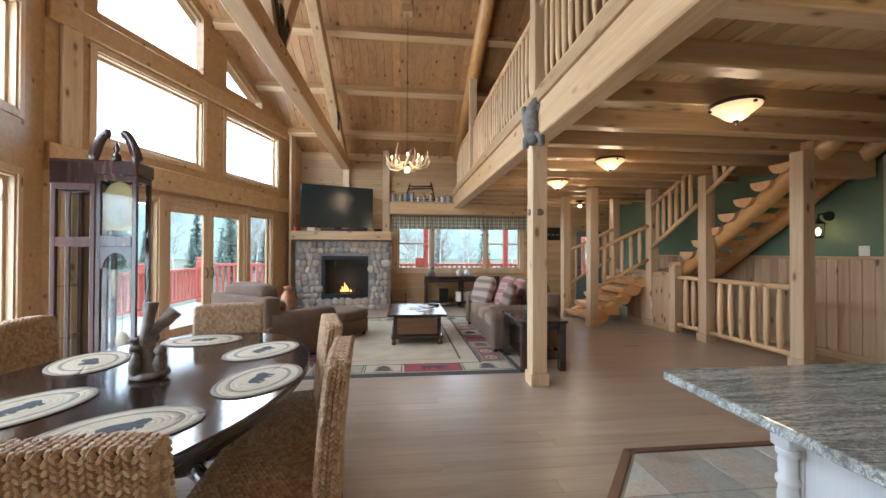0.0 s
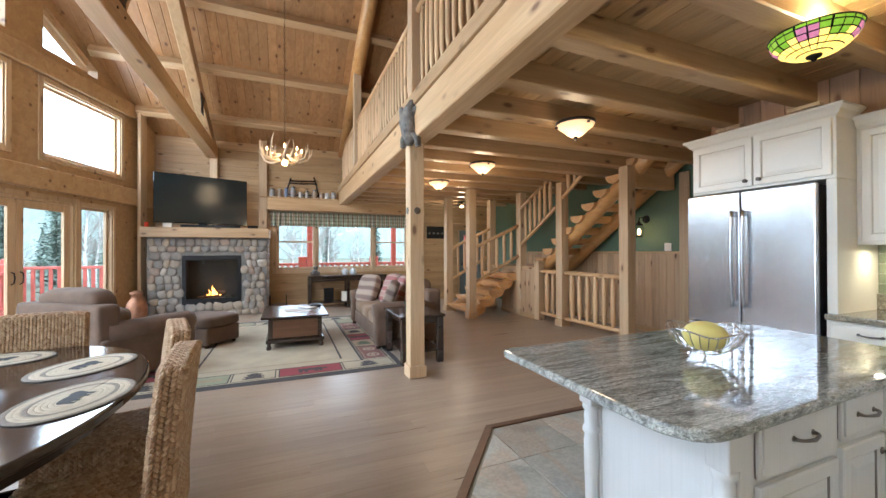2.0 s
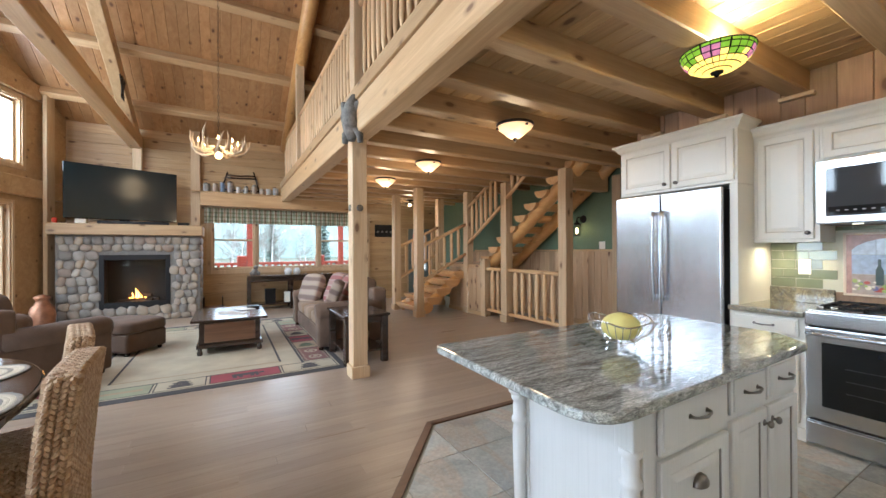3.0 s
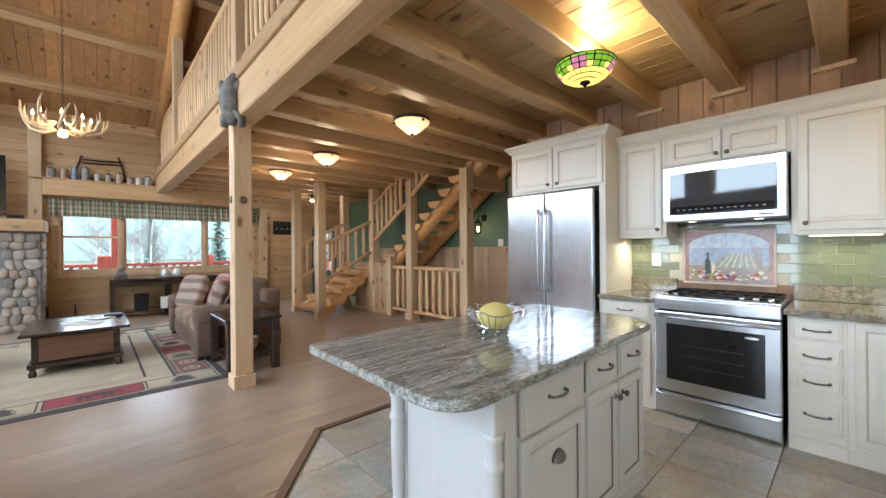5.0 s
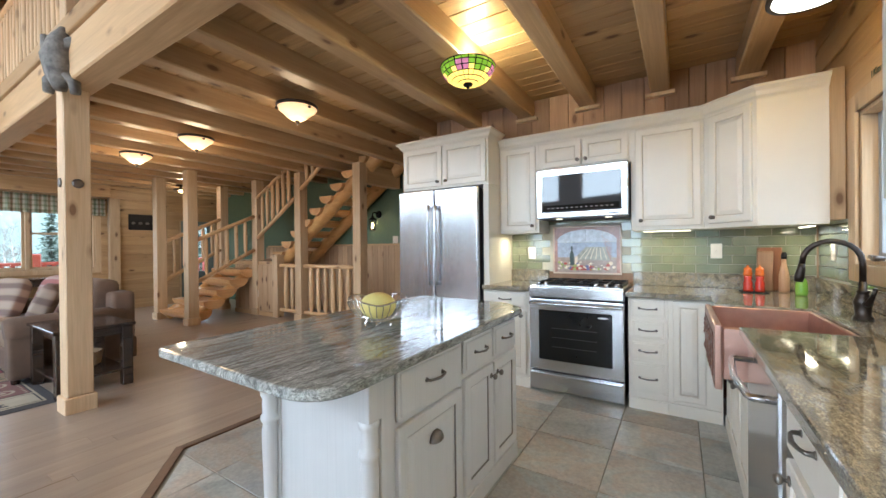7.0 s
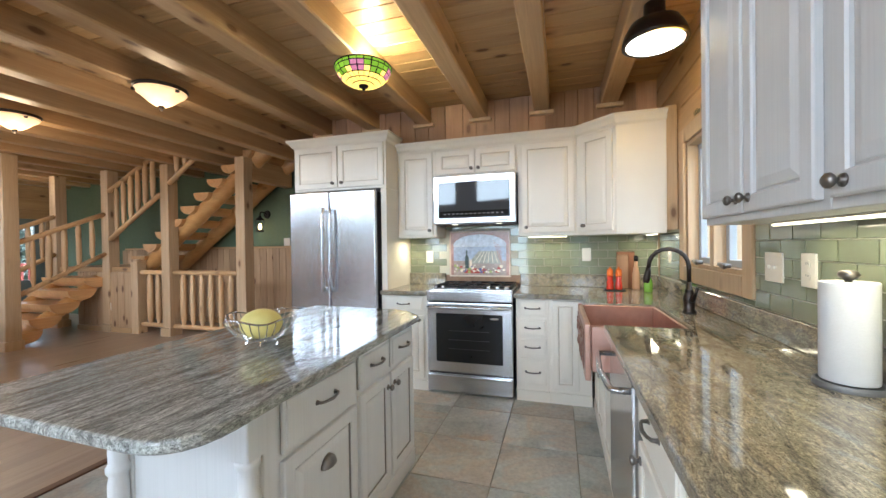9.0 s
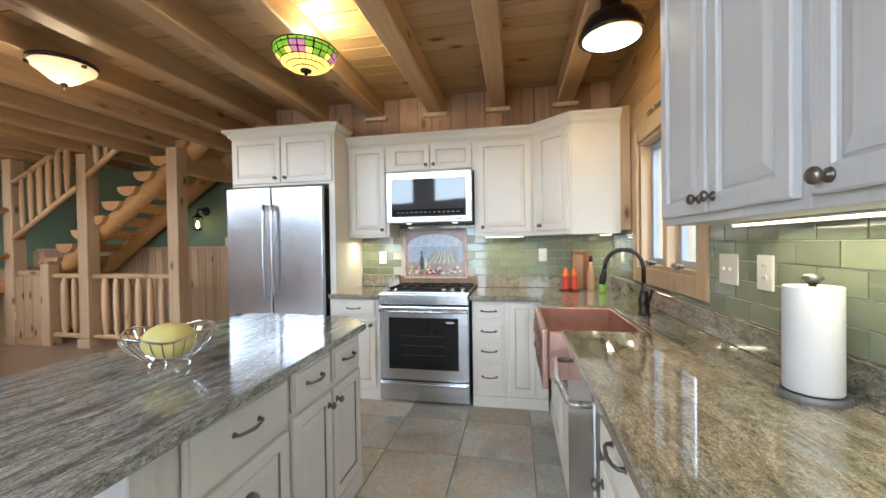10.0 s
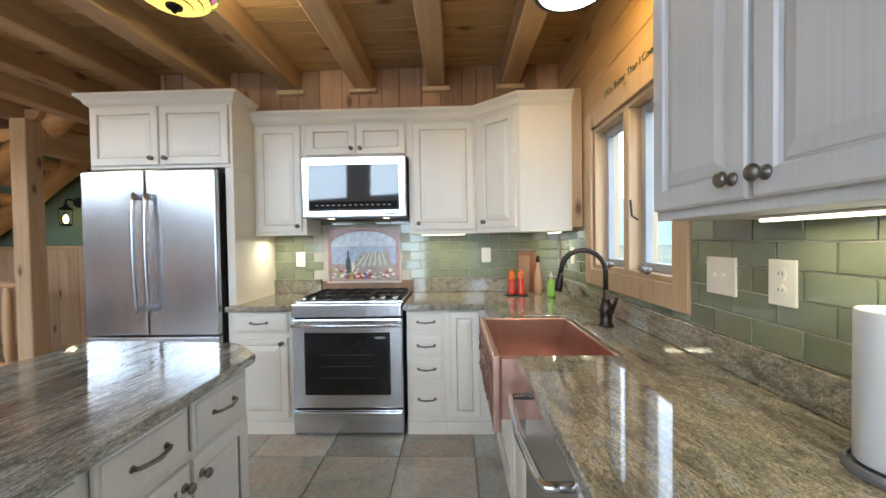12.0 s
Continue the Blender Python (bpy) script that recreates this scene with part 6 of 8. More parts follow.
# soft furniture
def fabric(name, colour, vary=0.25):
    m, nt, b = nodes_of(name)
    v = coords(nt)
    n1, n2 = noise_of(nt, v, 4, 4), noise_of(nt, v, 260, 2)
    col = ramp(nt, n1, [(0.3, tuple(c * (1 - vary) for c in colour)), (0.7, tuple(c * (1 + vary) for c in colour))])
    link(nt, col, b.inputs["Base Color"])
    b.inputs["Roughness"].default_value = 0.85
    b.inputs["Sheen Weight"].default_value = 0.06
    bump(nt, b, n2, 0.25, 0.002)
    return m


brown = fabric("brown_microfibre", (0.12, 0.074, 0.047))
taupe = fabric("taupe_microfibre", (0.215, 0.145, 0.09))
def cushion(w, d, h, puff=0.25, seg=8):
    """A soft block with rounded, bulging faces, standing on z = 0 about the origin."""
    own = bmesh.new()
    bmesh.ops.create_cube(own, size=2.0)
    bmesh.ops.subdivide_edges(own, edges=own.edges[:], cuts=seg - 1, use_grid_fill=True)
    for v in own.verts:
        p = v.co.copy()
        q = Vector([math.copysign(abs(c) ** 0.9, c) for c in p])
        s = p.normalized() * (abs(p.x) ** 6 + abs(p.y) ** 6 + abs(p.z) ** 6) ** (1 / 6) / max(1e-6, (abs(p.normalized().x) ** 6 + abs(p.normalized().y) ** 6 + abs(p.normalized().z) ** 6) ** (1 / 6))
        m_ = max(abs(c) for c in p)
        n6 = (abs(p.x) ** 7 + abs(p.y) ** 7 + abs(p.z) ** 7) ** (1 / 7)
        r = p * (m_ / n6)
        bulge = 1 + puff * 0.25 * (1 - min(1, abs(p.x) * abs(p.y)) if abs(p.z) > 0.99 else 0)
        v.co = Vector((r.x * w / 2, r.y * d / 2, (r.z * bulge + 1) * h / 2))
        v.co += Vector((noise.noise(v.co * 5), noise.noise(v.co * 5 + Vector((9, 0, 0))), noise.noise(v.co * 5 + Vector((0, 9, 0))))) * 0.008
    return own


def sofa(name, label, m, w, d, seats, mat, mat2, back=0.92):
    """Front towards -y; the base stands on z = 0."""
    t = thing(name, label, "sofa" if seats > 1 else "armchair", m)
    part("base", box(-w / 2 + 0.02, -d / 2 + 0.05, 0.06, w / 2 - 0.02, d / 2, 0.30, 0.03, seg=3), mat, t, smooth=True)
    for s in (-1, 1):
        bm = box(s * (w / 2 - 0.11) - 0.10, -d / 2, 0.06, s * (w / 2 - 0.11) + 0.10, d / 2 - 0.02, 0.50, 0.04, seg=3)
        n = 14
        own = tube([(s * (w / 2 - 0.12), -d / 2 - 0.005, 0.52), (s * (w / 2 - 0.12), -d / 2 + 0.05, 0.525), (s * (w / 2 - 0.12), 0, 0.53), (s * (w / 2 - 0.12), d / 2 - 0.1, 0.54)], [0.115, 0.13, 0.13, 0.12], 16)
        add(bm, own)
        part("arm", bm, mat, t, "rolled padded arm", True)
        for fy in (-d / 2 + 0.06, d / 2 - 0.06):
            part("foot", lathe([(0.025, 0), (0.035, 0.03), (0.035, 0.06)], 10, m=pose(s * (w / 2 - 0.1), fy, 0)), dark_wood, t)
    part("back_frame", box(-w / 2 + 0.05, d / 2 - 0.22, 0.3, w / 2 - 0.05, d / 2, back - 0.1, 0.05, seg=3), mat, t, smooth=True)
    sw_ = (w - 0.46) / seats
    for k in range(seats):
        x = -w / 2 + 0.23 + sw_ * (k + 0.5)
        c = part("seat_cushion", cushion(sw_ - 0.01, d - 0.28, 0.19), mat2, t, smooth=True)
        c.location = (x, -0.10, 0.29)
        c = part("back_cushion", cushion(sw_ - 0.01, 0.26, 0.48 if seats > 1 else 0.51, 0.35), mat, t, smooth=True)
        c.location = (x, d / 2 - 0.27, 0.47)
        c.rotation_euler = (radians(-10), 0, 0)
    return t


sofa("sofa", "brown upholstered sofa with patterned pillows", pose(2.28, 6.62, 0, 0, 0, -90), 2.25, 1.0, 3, brown, taupe)
sofa("armchair", "wide brown upholstered armchair facing the fireplace", pose(-1.25, 5.85, 0, 0, 0, 142), 1.35, 1.05, 1, brown, taupe, 0.95)
ot = thing("ottoman", "brown upholstered ottoman beside the armchair", "ottoman", pose(-0.5, 6.95, 0, 0, 0, 142))
part("base", box(-0.36, -0.3, 0.05, 0.36, 0.3, 0.30, 0.04, seg=3), brown, ot, smooth=True)
c = part("top_cushion", cushion(0.76, 0.64, 0.16), brown, ot, smooth=True)
c.location = (0, 0, 0.29)
for sx in (-0.3, 0.3):
    for sy in (-0.24, 0.24):
        part("foot", lathe([(0.025, 0), (0.03, 0.05)], 8, m=pose(sx, sy, 0)), dark_wood, ot)


def pattern_fabric(name, stops, scale):
    m, nt, b = nodes_of(name)
    v = coords(nt, (1, 1, 1), True)
    sep = nt.nodes.new("ShaderNodeSeparateXYZ")
    link(nt, v, sep.inputs[0])
    w = nt.nodes.new("ShaderNodeTexWave")
    w.bands_direction = "Z"
    w.inputs["Scale"].default_value, w.inputs["Distortion"].default_value = scale, 1.5
    link(nt, v, w.inputs["Vector"])
    link(nt, ramp(nt, w.outputs["Fac"], stops), b.inputs["Base Color"])
    b.inputs["Roughness"].default_value = 0.9
    bump(nt, b, noise_of(nt, v, 200, 2), 0.3, 0.002)
    return m


pillow_a = pattern_fabric("tan_striped_pillow", [(0.2, (0.17, 0.12, 0.10)), (0.45, (0.29, 0.22, 0.17)), (0.8, (0.34, 0.27, 0.21))], 1.8)
pillow_b = pattern_fabric("red_cream_pillow", [(0.2, (0.30, 0.12, 0.11)), (0.5, (0.42, 0.33, 0.28)), (0.8, (0.36, 0.22, 0.19))], 1.6)
for x, y, rz, mt, s, lb in ((1.98, 7.35, -60, pillow_a, 0.46, "tan striped throw pillow on the sofa"), (2.30, 7.0, -80, pillow_b, 0.48, "red and cream patterned throw pillow"), (2.32, 6.45, -95, pillow_b, 0.48, "red and cream patterned throw pillow"), (2.05, 6.1, -110, pillow_a, 0.44, "brown striped throw pillow on the sofa")):
    pl = thing("throw_pillow", lb, "pillow", pose(x, y, 0.475, -22, 0, rz), group="throw pillows")
    part("cover", cushion(s, 0.17, s, 0.8), mt, pl, smooth=True)
th_ = thing("throw_blanket", "red and cream patterned blanket over the sofa back", "blanket", pose(2.62, 6.75, 0.90))
part("cloth", box(-0.16, -0.5, -0.04, 0.17, 0.45, 0.03, 0.03, seg=3), pillow_b, th_, smooth=True)

# coffee table, end table, console
ct = thing("coffee_table", "dark wooden trunk coffee table on turned feet", "table", pose(0.37, 6.08, 0))
part("top", box(-0.06, -0.05, 0.445, 0.84, 1.18, 0.475, 0.008), dark_wood, ct)
part("body", box(0.03, 0.03, 0.15, 0.75, 1.10, 0.445, 0.006), dark_wood, ct)
part("front_panel", box(0.09, 0.022, 0.17, 0.69, 0.028, 0.42, 0.003), trunk_wood, ct, "warm brown wooden front panel")
part("lower_rail", box(0.0, 0.0, 0.10, 0.78, 1.13, 0.15, 0.008), dark_wood, ct)
for sx in (0.04, 0.74):
    for sy in (0.04, 1.09):
        part("foot", lathe([(0.022, 0), (0.032, 0.02), (0.035, 0.05), (0.022, 0.075), (0.03, 0.10)], 12, m=pose(sx, sy, 0)), dark_wood, ct, smooth=True)
paper = plain("magazine_paper", (0.62, 0.60, 0.55), 0.6)
for x, y, rz, s in ((0.72, 6.6, 12, (0.21, 0.28)), (0.86, 6.45, -18, (0.2, 0.26)), (0.95, 6.85, 30, (0.2, 0.27))):
    t = thing("magazine", "open magazine lying on the coffee table", "magazine", pose(x, y, 0.4755 + 0.004 * (rz > 20), 0, 0, rz), group="magazines")
    part("cover", box(-s[0] / 2, -s[1] / 2, 0, s[0] / 2, s[1] / 2, 0.008, 0.002), paper, t)
t = thing("remote_tray", "small black tray on the coffee table", "tray", pose(1.08, 7.0, 0.4755))
part("tray", box(-0.09, -0.12, 0, 0.09, 0.12, 0.03, 0.01), black_iron, t)
et = thing("end_table", "dark wooden end table with a lower shelf", "table", pose(1.92, 4.68, 0))
part("top", box(-0.02, -0.02, 0.57, 0.56, 0.84, 0.60, 0.006), dark_wood, et)
part("apron", box(0.04, 0.04, 0.49, 0.50, 0.78, 0.57, 0.004), dark_wood, et)
part("shelf", box(0.02, 0.02, 0.14, 0.52, 0.80, 0.165, 0.004), dark_wood, et)
for sx in (0.0, 0.46):
    for sy in (0.0, 0.74):
        part("leg", box(sx, sy, 0, sx + 0.08, sy + 0.08, 0.57, 0.005), dark_wood, et)
t = thing("wicker_basket", "small tan basket on the end table shelf", "basket", pose(2.2, 5.1, 0.166))
part("basket", lathe([(0.10, 0), (0.13, 0.02), (0.15, 0.14), (0.14, 0.145), (0.12, 0.03), (0, 0.02)], 18), plain("tan_wicker", (0.35, 0.24, 0.13), 0.8, 0, 0.3, 60, 0.6), t)
t = thing("candle_dish", "dark green glass dish on the end table", "dish", pose(2.15, 5.2, 0.60))
part("dish", lathe([(0.03, 0), (0.035, 0.01), (0.012, 0.04), (0.06, 0.10), (0.055, 0.10), (0, 0.05)], 16), plain("dark_green_glass", (0.05, 0.08, 0.06), 0.15), t, smooth=True)
de = thing("console_desk", "dark wooden writing desk under the window", "desk", pose(1.12, 9.85, 0))
part("top", box(0, 0, 0.76, 1.9, 0.5, 0.80, 0.006), dark_wood, de)
part("apron", box(0.05, 0.03, 0.66, 1.85, 0.47, 0.76, 0.004), dark_wood, de)
part("shelf", box(0.05, 0.05, 0.12, 1.85, 0.45, 0.15, 0.004), dark_wood, de)
for sx in (0.0, 0.9, 1.83):
    for sy in (0.02, 0.43):
        part("leg", box(sx, sy, 0, sx + 0.07, sy + 0.07, 0.76, 0.004), dark_wood, de)
for nm, lb, x, y, z, dims, mt in (("storage_box", "white storage box on the desk shelf", 2.05, 10.05, 0.15, (0.26, 0.2, 0.2), outlet_plastic), ("storage_box", "dark storage box on the desk shelf", 1.6, 10.05, 0.15, (0.22, 0.2, 0.3), black_iron)):
    t = thing(nm, lb, "box", pose(x, y, z), group="storage boxes")
    part("box", box(-dims[0] / 2, -dims[1] / 2, 0, dims[0] / 2, dims[1] / 2, dims[2], 0.008), mt, t)
    part("lid", box(-dims[0] / 2 - 0.006, -dims[1] / 2 - 0.006, dims[2] + 0.001, dims[0] / 2 + 0.006, dims[1] / 2 + 0.006, dims[2] + 0.03, 0.006), mt, t)
bm = bmesh.new()
for cx, cz, r in ((0, 0.08, 0.08), (0.02, 0.19, 0.055), (-0.06, 0.05, 0.05), (0.07, 0.05, 0.05)):
    lathe([(0, -r), (r * 0.7, -r * 0.7), (r, 0), (r * 0.7, r * 0.7), (0, r)], 12, bm, pose(cx, 0, cz))
tagged(part("figurine", bm, bear_fur, smooth=True), "grey rounded stone figurine on the desk", "figurine").matrix_world = pose(1.28, 10.08, 0.80)
for x in (2.0, 2.2):
    t = thing("glass_jar", "clear glass jar on the desk", "jar", pose(x, 10.05, 0.80), group="glass jars")
    part("jar", lathe([(0.05, 0), (0.08, 0.03), (0.085, 0.10), (0.05, 0.14), (0.05, 0.16), (0.046, 0.16), (0.046, 0.14), (0.08, 0.10), (0.075, 0.03), (0, 0.01)], 18), plain("milky_glass", (0.6, 0.6, 0.58), 0.1), t, smooth=True)
wr = thing("log_holder", "black iron log holder beside the fireplace", "rack", pose(0.45, 10.1, 0))
for s in (-0.18, 0.18):
    part("loop", tube([(s, -0.15, 0), (s, -0.15, 0.35), (s, 0.15, 0.35), (s, 0.15, 0)], 0.01, 6), black_iron, wr)
for k in range(4):
    part("firewood", tube([(-0.22, -0.09 + 0.06 * k, 0.06 + 0.05 * (k % 2)), (0.22, -0.09 + 0.06 * k, 0.06 + 0.05 * (k % 2))], 0.04, 8, wobble=0.1), trunk_wood, wr)
# valance with pleats
m, nt, b = nodes_of("plaid_valance")
v = coords(nt)
wx, wz = nt.nodes.new("ShaderNodeTexWave"), nt.nodes.new("ShaderNodeTexWave")
for w, dr, sc in ((wx, "X", 2.6), (wz, "Z", 3.4)):
    w.bands_direction = dr
    w.inputs["Scale"].default_value = sc
    link(nt, v, w.inputs["Vector"])
cA = ramp(nt, wx.outputs["Fac"], [(0.2, (0.38, 0.40, 0.30)), (0.4, (0.60, 0.55, 0.43)), (0.8, (0.58, 0.53, 0.42)), (0.92, (0.36, 0.25, 0.17))])
cB = ramp(nt, wz.outputs["Fac"], [(0.2, (0.68, 0.71, 0.62)), (0.45, (1, 1, 1))])
link(nt, mix(nt, 1.0, cA, cB, "MULTIPLY"), b.inputs["Base Color"])
b.inputs["Roughness"].default_value = 0.9
plaid = m
va = thing("valance", "green and cream plaid gathered window valance", "curtain", pose(0, 0, 0))
own = bmesh.new()
cols = []
N = 220
for k in range(N + 1):
    x = 0.27 + (3.92 - 0.27) * k / N
    f = 0.022 * math.sin(k * 0.9) + 0.012 * noise.noise(Vector((x * 4, 0, 0)))
    cols.append([own.verts.new((x, 10.40 + f * s - 0.01, z)) for z, s in ((2.37, 0.25), (2.30, 0.8), (2.15, 1.1), (2.02 + 0.012 * noise.noise(Vector((x * 5, 3, 0))), 1.3))])
for p, q in zip(cols, cols[1:]):
    for j in range(3):
        own.faces.new((p[j], q[j], q[j + 1], p[j + 1]))
bmesh.ops.solidify(own, geom=own.faces[:], thickness=0.004)
part("cloth", own, plaid, va, smooth=True)
part("rod", tube([(0.22, 10.43, 2.36), (3.95, 10.43, 2.36)], 0.012, 8), dark_metal, va)
# mugs and steins on the header shelf
steins = [plain("stein_%d" % k, c, 0.35, 0, 0.25, 25) for k, c in enumerate(((0.30, 0.28, 0.26), (0.42, 0.38, 0.32), (0.18, 0.22, 0.30), (0.35, 0.26, 0.18), (0.5, 0.48, 0.44)))]
rng = random.Random(8)
x = 0.32
while x < 3.85:
    if not (1.78 < x < 2.2):
        h, r = rng.uniform(0.13, 0.24), rng.uniform(0.045, 0.065)
        t = thing("beer_stein", "glazed stoneware stein on the header shelf", "mug", pose(x, 10.33 + rng.uniform(-0.02, 0.03), 2.7255, 0, 0, rng.uniform(0, 360)), group="steins on the shelf")
        mt = rng.choice(steins)
        part("body", lathe([(r * 1.05, 0), (r, 0.02), (r * 0.95, h * 0.9), (r, h), (r * 0.85, h), (r * 0.8, 0.03), (0, 0.02)], 16), mt, t, smooth=True)
        part("handle", tube([(r * 0.95, 0, h * 0.2), (r * 1.55, 0, h * 0.3), (r * 1.6, 0, h * 0.65), (r * 0.95, 0, h * 0.8)], 0.009, 6), mt, t, smooth=True)
        if rng.random() < 0.4:
            part("lid", lathe([(r, h + 0.001), (r * 0.8, h + 0.03), (0.01, h + 0.045), (0, h + 0.06)], 14), pewter, t, smooth=True)
    x += rng.uniform(0.13, 0.18)
fr_ = thing("twig_frame", "rustic dark twig frame standing on the shelf", "ornament", pose(1.0, 10.44, 2.726))
for nm, pts in (("stick", [(-0.42, 0, 0), (-0.26, 0, 0.5)]), ("stick", [(0.42, 0, 0), (0.28, 0, 0.55)]), ("crossbar", [(-0.32, -0.01, 0.36), (0.36, -0.01, 0.38)]), ("crossbar", [(-0.30, -0.012, 0.42), (0.33, -0.012, 0.44)]), ("crossbar", [(-0.40, -0.01, 0.08), (0.40, -0.01, 0.08)])):
    part(nm, tube([Vector(pts[0]).lerp(Vector(pts[1]), k / 4) + Vector((0.006 * math.sin(k * 3), 0, 0.006 * math.cos(k * 2))) for k in range(5)], 0.018, 7), dark_wood, fr_, smooth=True)
t = thing("coat_rack", "dark iron coat rack with ornaments on the wall", "coat rack", pose(4.62, Y_FAR - 0.002, 1.75, 0, 0, 0))
part("board", box(-0.28, -0.03, 0, 0.28, 0, 0.35, 0.01), black_iron, t)
for k in range(4):
    part("hook", lathe([(0.03, 0), (0.012, 0.02), (0.03, 0.05), (0, 0.06)], 10, m=pose(-0.2 + 0.13 * k, -0.03, 0.15, 90, 0, 0)), pewter, t)

# rug
rug = thing("area_rug", "cream lodge rug with red, green and black border squares", "rug", pose(0, 0, 0))
def rugpart(nm, x0, y0, x1, y1, z, mt):
    part(nm, box(x0, y0, 0.001, x1, y1, z, 0.0), mt, rug)


rc = {k: fabric("rug_" + k, c, 0.12) for k, c in dict(cream=(0.40, 0.34, 0.235), black=(0.035, 0.03, 0.03), red=(0.24, 0.03, 0.04), green=(0.075, 0.10, 0.05), tan=(0.31, 0.23, 0.14), brick=(0.19, 0.075, 0.06), sage=(0.26, 0.27, 0.17)).items()}
RX0, RX1, RY0, RY1 = -1.0, 1.96, 4.68, 8.6
rugpart("border", RX0, RY0, RX1, RY1, 0.008, rc["black"])
rugpart("field", RX0 + 0.07, RY0 + 0.12, RX1 - 0.07, RY1 - 0.12, 0.010, rc["cream"])
for b4 in ((0.42, 0.42, 0.45, -0.42), (-0.45, 0.42, -0.42, -0.42)):
    rugpart("line", (RX0 if b4[0] > 0 else RX1) + b4[0], RY0 + 0.42, (RX0 if b4[0] > 0 else RX1) + b4[2], RY1 - 0.42, 0.0115, rc["black"])
for yy in (RY0 + 0.42, RY1 - 0.435):
    rugpart("line", RX0 + 0.42, yy, RX1 - 0.42, yy + 0.03, 0.0115, rc["black"])
for x0, x1 in ((RX0 + 0.66, RX0 + 0.685), (RX1 - 0.685, RX1 - 0.66)):
    rugpart("line", x0, RY0 + 0.62, x1, RY1 - 0.62, 0.0115, rc["black"])
for yy in (RY0 + 0.62, RY1 - 0.645):
    rugpart("line", RX0 + 0.69, yy, RX1 - 0.69, yy + 0.02, 0.0115, rc["tan"])


def pine_motif(cx, cy, mt):
    """A stepped pine tree of woven bars."""
    for s, w in enumerate((0.11, 0.08, 0.10, 0.065, 0.08, 0.04)):
        rugpart("motif", cx - w, cy - 0.10 + 0.034 * s, cx + w, cy - 0.07 + 0.034 * s, 0.0126, rc[mt])


def medallion_motif(x0, y0, x1, y1):
    """A brick-red square with two ringed medallions and cream dots along its edge."""
    n = 2
    for k in range(n):
        cx, cy = (x0 + x1) / 2, y0 + (y1 - y0) * (k + 0.5) / n
        for r, z, mt in ((0.085, 0.0126, "cream"), (0.06, 0.0132, "brick"), (0.03, 0.0138, "cream")):
            part("motif", lathe([(r, 0.002), (r, z), (0, z)], 12, m=pose(cx, cy, 0)), rc[mt], rug)
    for k in range(9):
        yy = y0 + (y1 - y0) * (k + 0.5) / 9
        for xx in (x0 + 0.012, x1 - 0.03):
            rugpart("dot", xx, yy - 0.012, xx + 0.018, yy + 0.012, 0.0126, rc["cream"])


def border_square(x0, y0, x1, y1, kind):
    base = {"pine": "cream", "bear": "red", "medal": "brick", "sage": "sage", "dark": "tan"}[kind]
    rugpart("square_edge", x0 - 0.012, y0 - 0.012, x1 + 0.012, y1 + 0.012, 0.0112, rc["black"])
    rugpart("square", x0, y0, x1, y1, 0.0118, rc[base])
    cx, cy = (x0 + x1) / 2, (y0 + y1) / 2
    if kind == "medal":
        medallion_motif(x0, y0, x1, y1)
    elif kind == "bear":
        rugpart("motif", cx - 0.14, cy - 0.02, cx + 0.12, cy + 0.06, 0.0126, rc["black"])
        rugpart("motif", cx + 0.125, cy - 0.01, cx + 0.18, cy + 0.04, 0.0126, rc["black"])
        for dx in (-0.13, -0.07, 0.04, 0.09):
            rugpart("motif", cx + dx, cy - 0.075, cx + dx + 0.035, cy - 0.021, 0.0126, rc["black"])
    elif kind == "sage":
        rugpart("motif", x0 + 0.06, cy - 0.03, x1 - 0.06, cy + 0.03, 0.0126, rc["tan"])
    else:
        pine_motif(cx, cy, "green" if kind == "dark" else "black")


for xa, xb, order in ((RX1 - 0.40, RX1 - 0.10, 0), (RX0 + 0.10, RX0 + 0.40, 2)):
    y, k = RY0 + 0.50, order
    kinds = ("medal", "dark", "bear", "pine", "medal", "sage", "dark")
    while y + 0.4 < RY1 - 0.15:
        hgt = 0.62 if kinds[k % 7] == "medal" else 0.40
        border_square(xa, y, xb, min(y + hgt, RY1 - 0.15), kinds[k % 7])
        y += hgt + 0.03
        k += 1
for ya, yb in ((RY0 + 0.15, RY0 + 0.43), (RY1 - 0.42, RY1 - 0.16)):
    for xa, xb, kind in ((-0.90, -0.52, "pine"), (-0.48, 0.06, "sage"), (0.10, 0.52, "pine"), (0.57, 1.24, "bear"), (1.28, 1.86, "pine")):
        border_square(xa, ya, xb, yb, kind)
# ---- dining corner ----
# body under the strands, coloured darker as the shade in their gaps
seagrass = plain("seagrass_gap_shade", (0.22, 0.135, 0.07), 0.75, 0, 0.3, 30, 0.4)
def seagrass_material():
    m, nt, b = nodes_of("braided_seagrass_strands")
    v = coords(nt, (1, 1, 1), True)
    isl_ = nt.nodes.new("ShaderNodeNewGeometry").outputs["Random Per Island"]
    base = ramp(nt, isl_, [(0, (0.34, 0.21, 0.11)), (0.5, (0.45, 0.305, 0.175)), (1, (0.55, 0.40, 0.25))])
    n = noise_of(nt, v, 90, 4, 0.7)
    link(nt, mix(nt, 1.0, base, ramp(nt, n, [(0.3, (0.7, 0.68, 0.64)), (0.7, (1.2, 1.2, 1.18))]), "MULTIPLY"), b.inputs["Base Color"])
    b.inputs["Roughness"].default_value = 0.65
    bump(nt, b, n, 0.4, 0.003)
    return m


strand = seagrass_material()


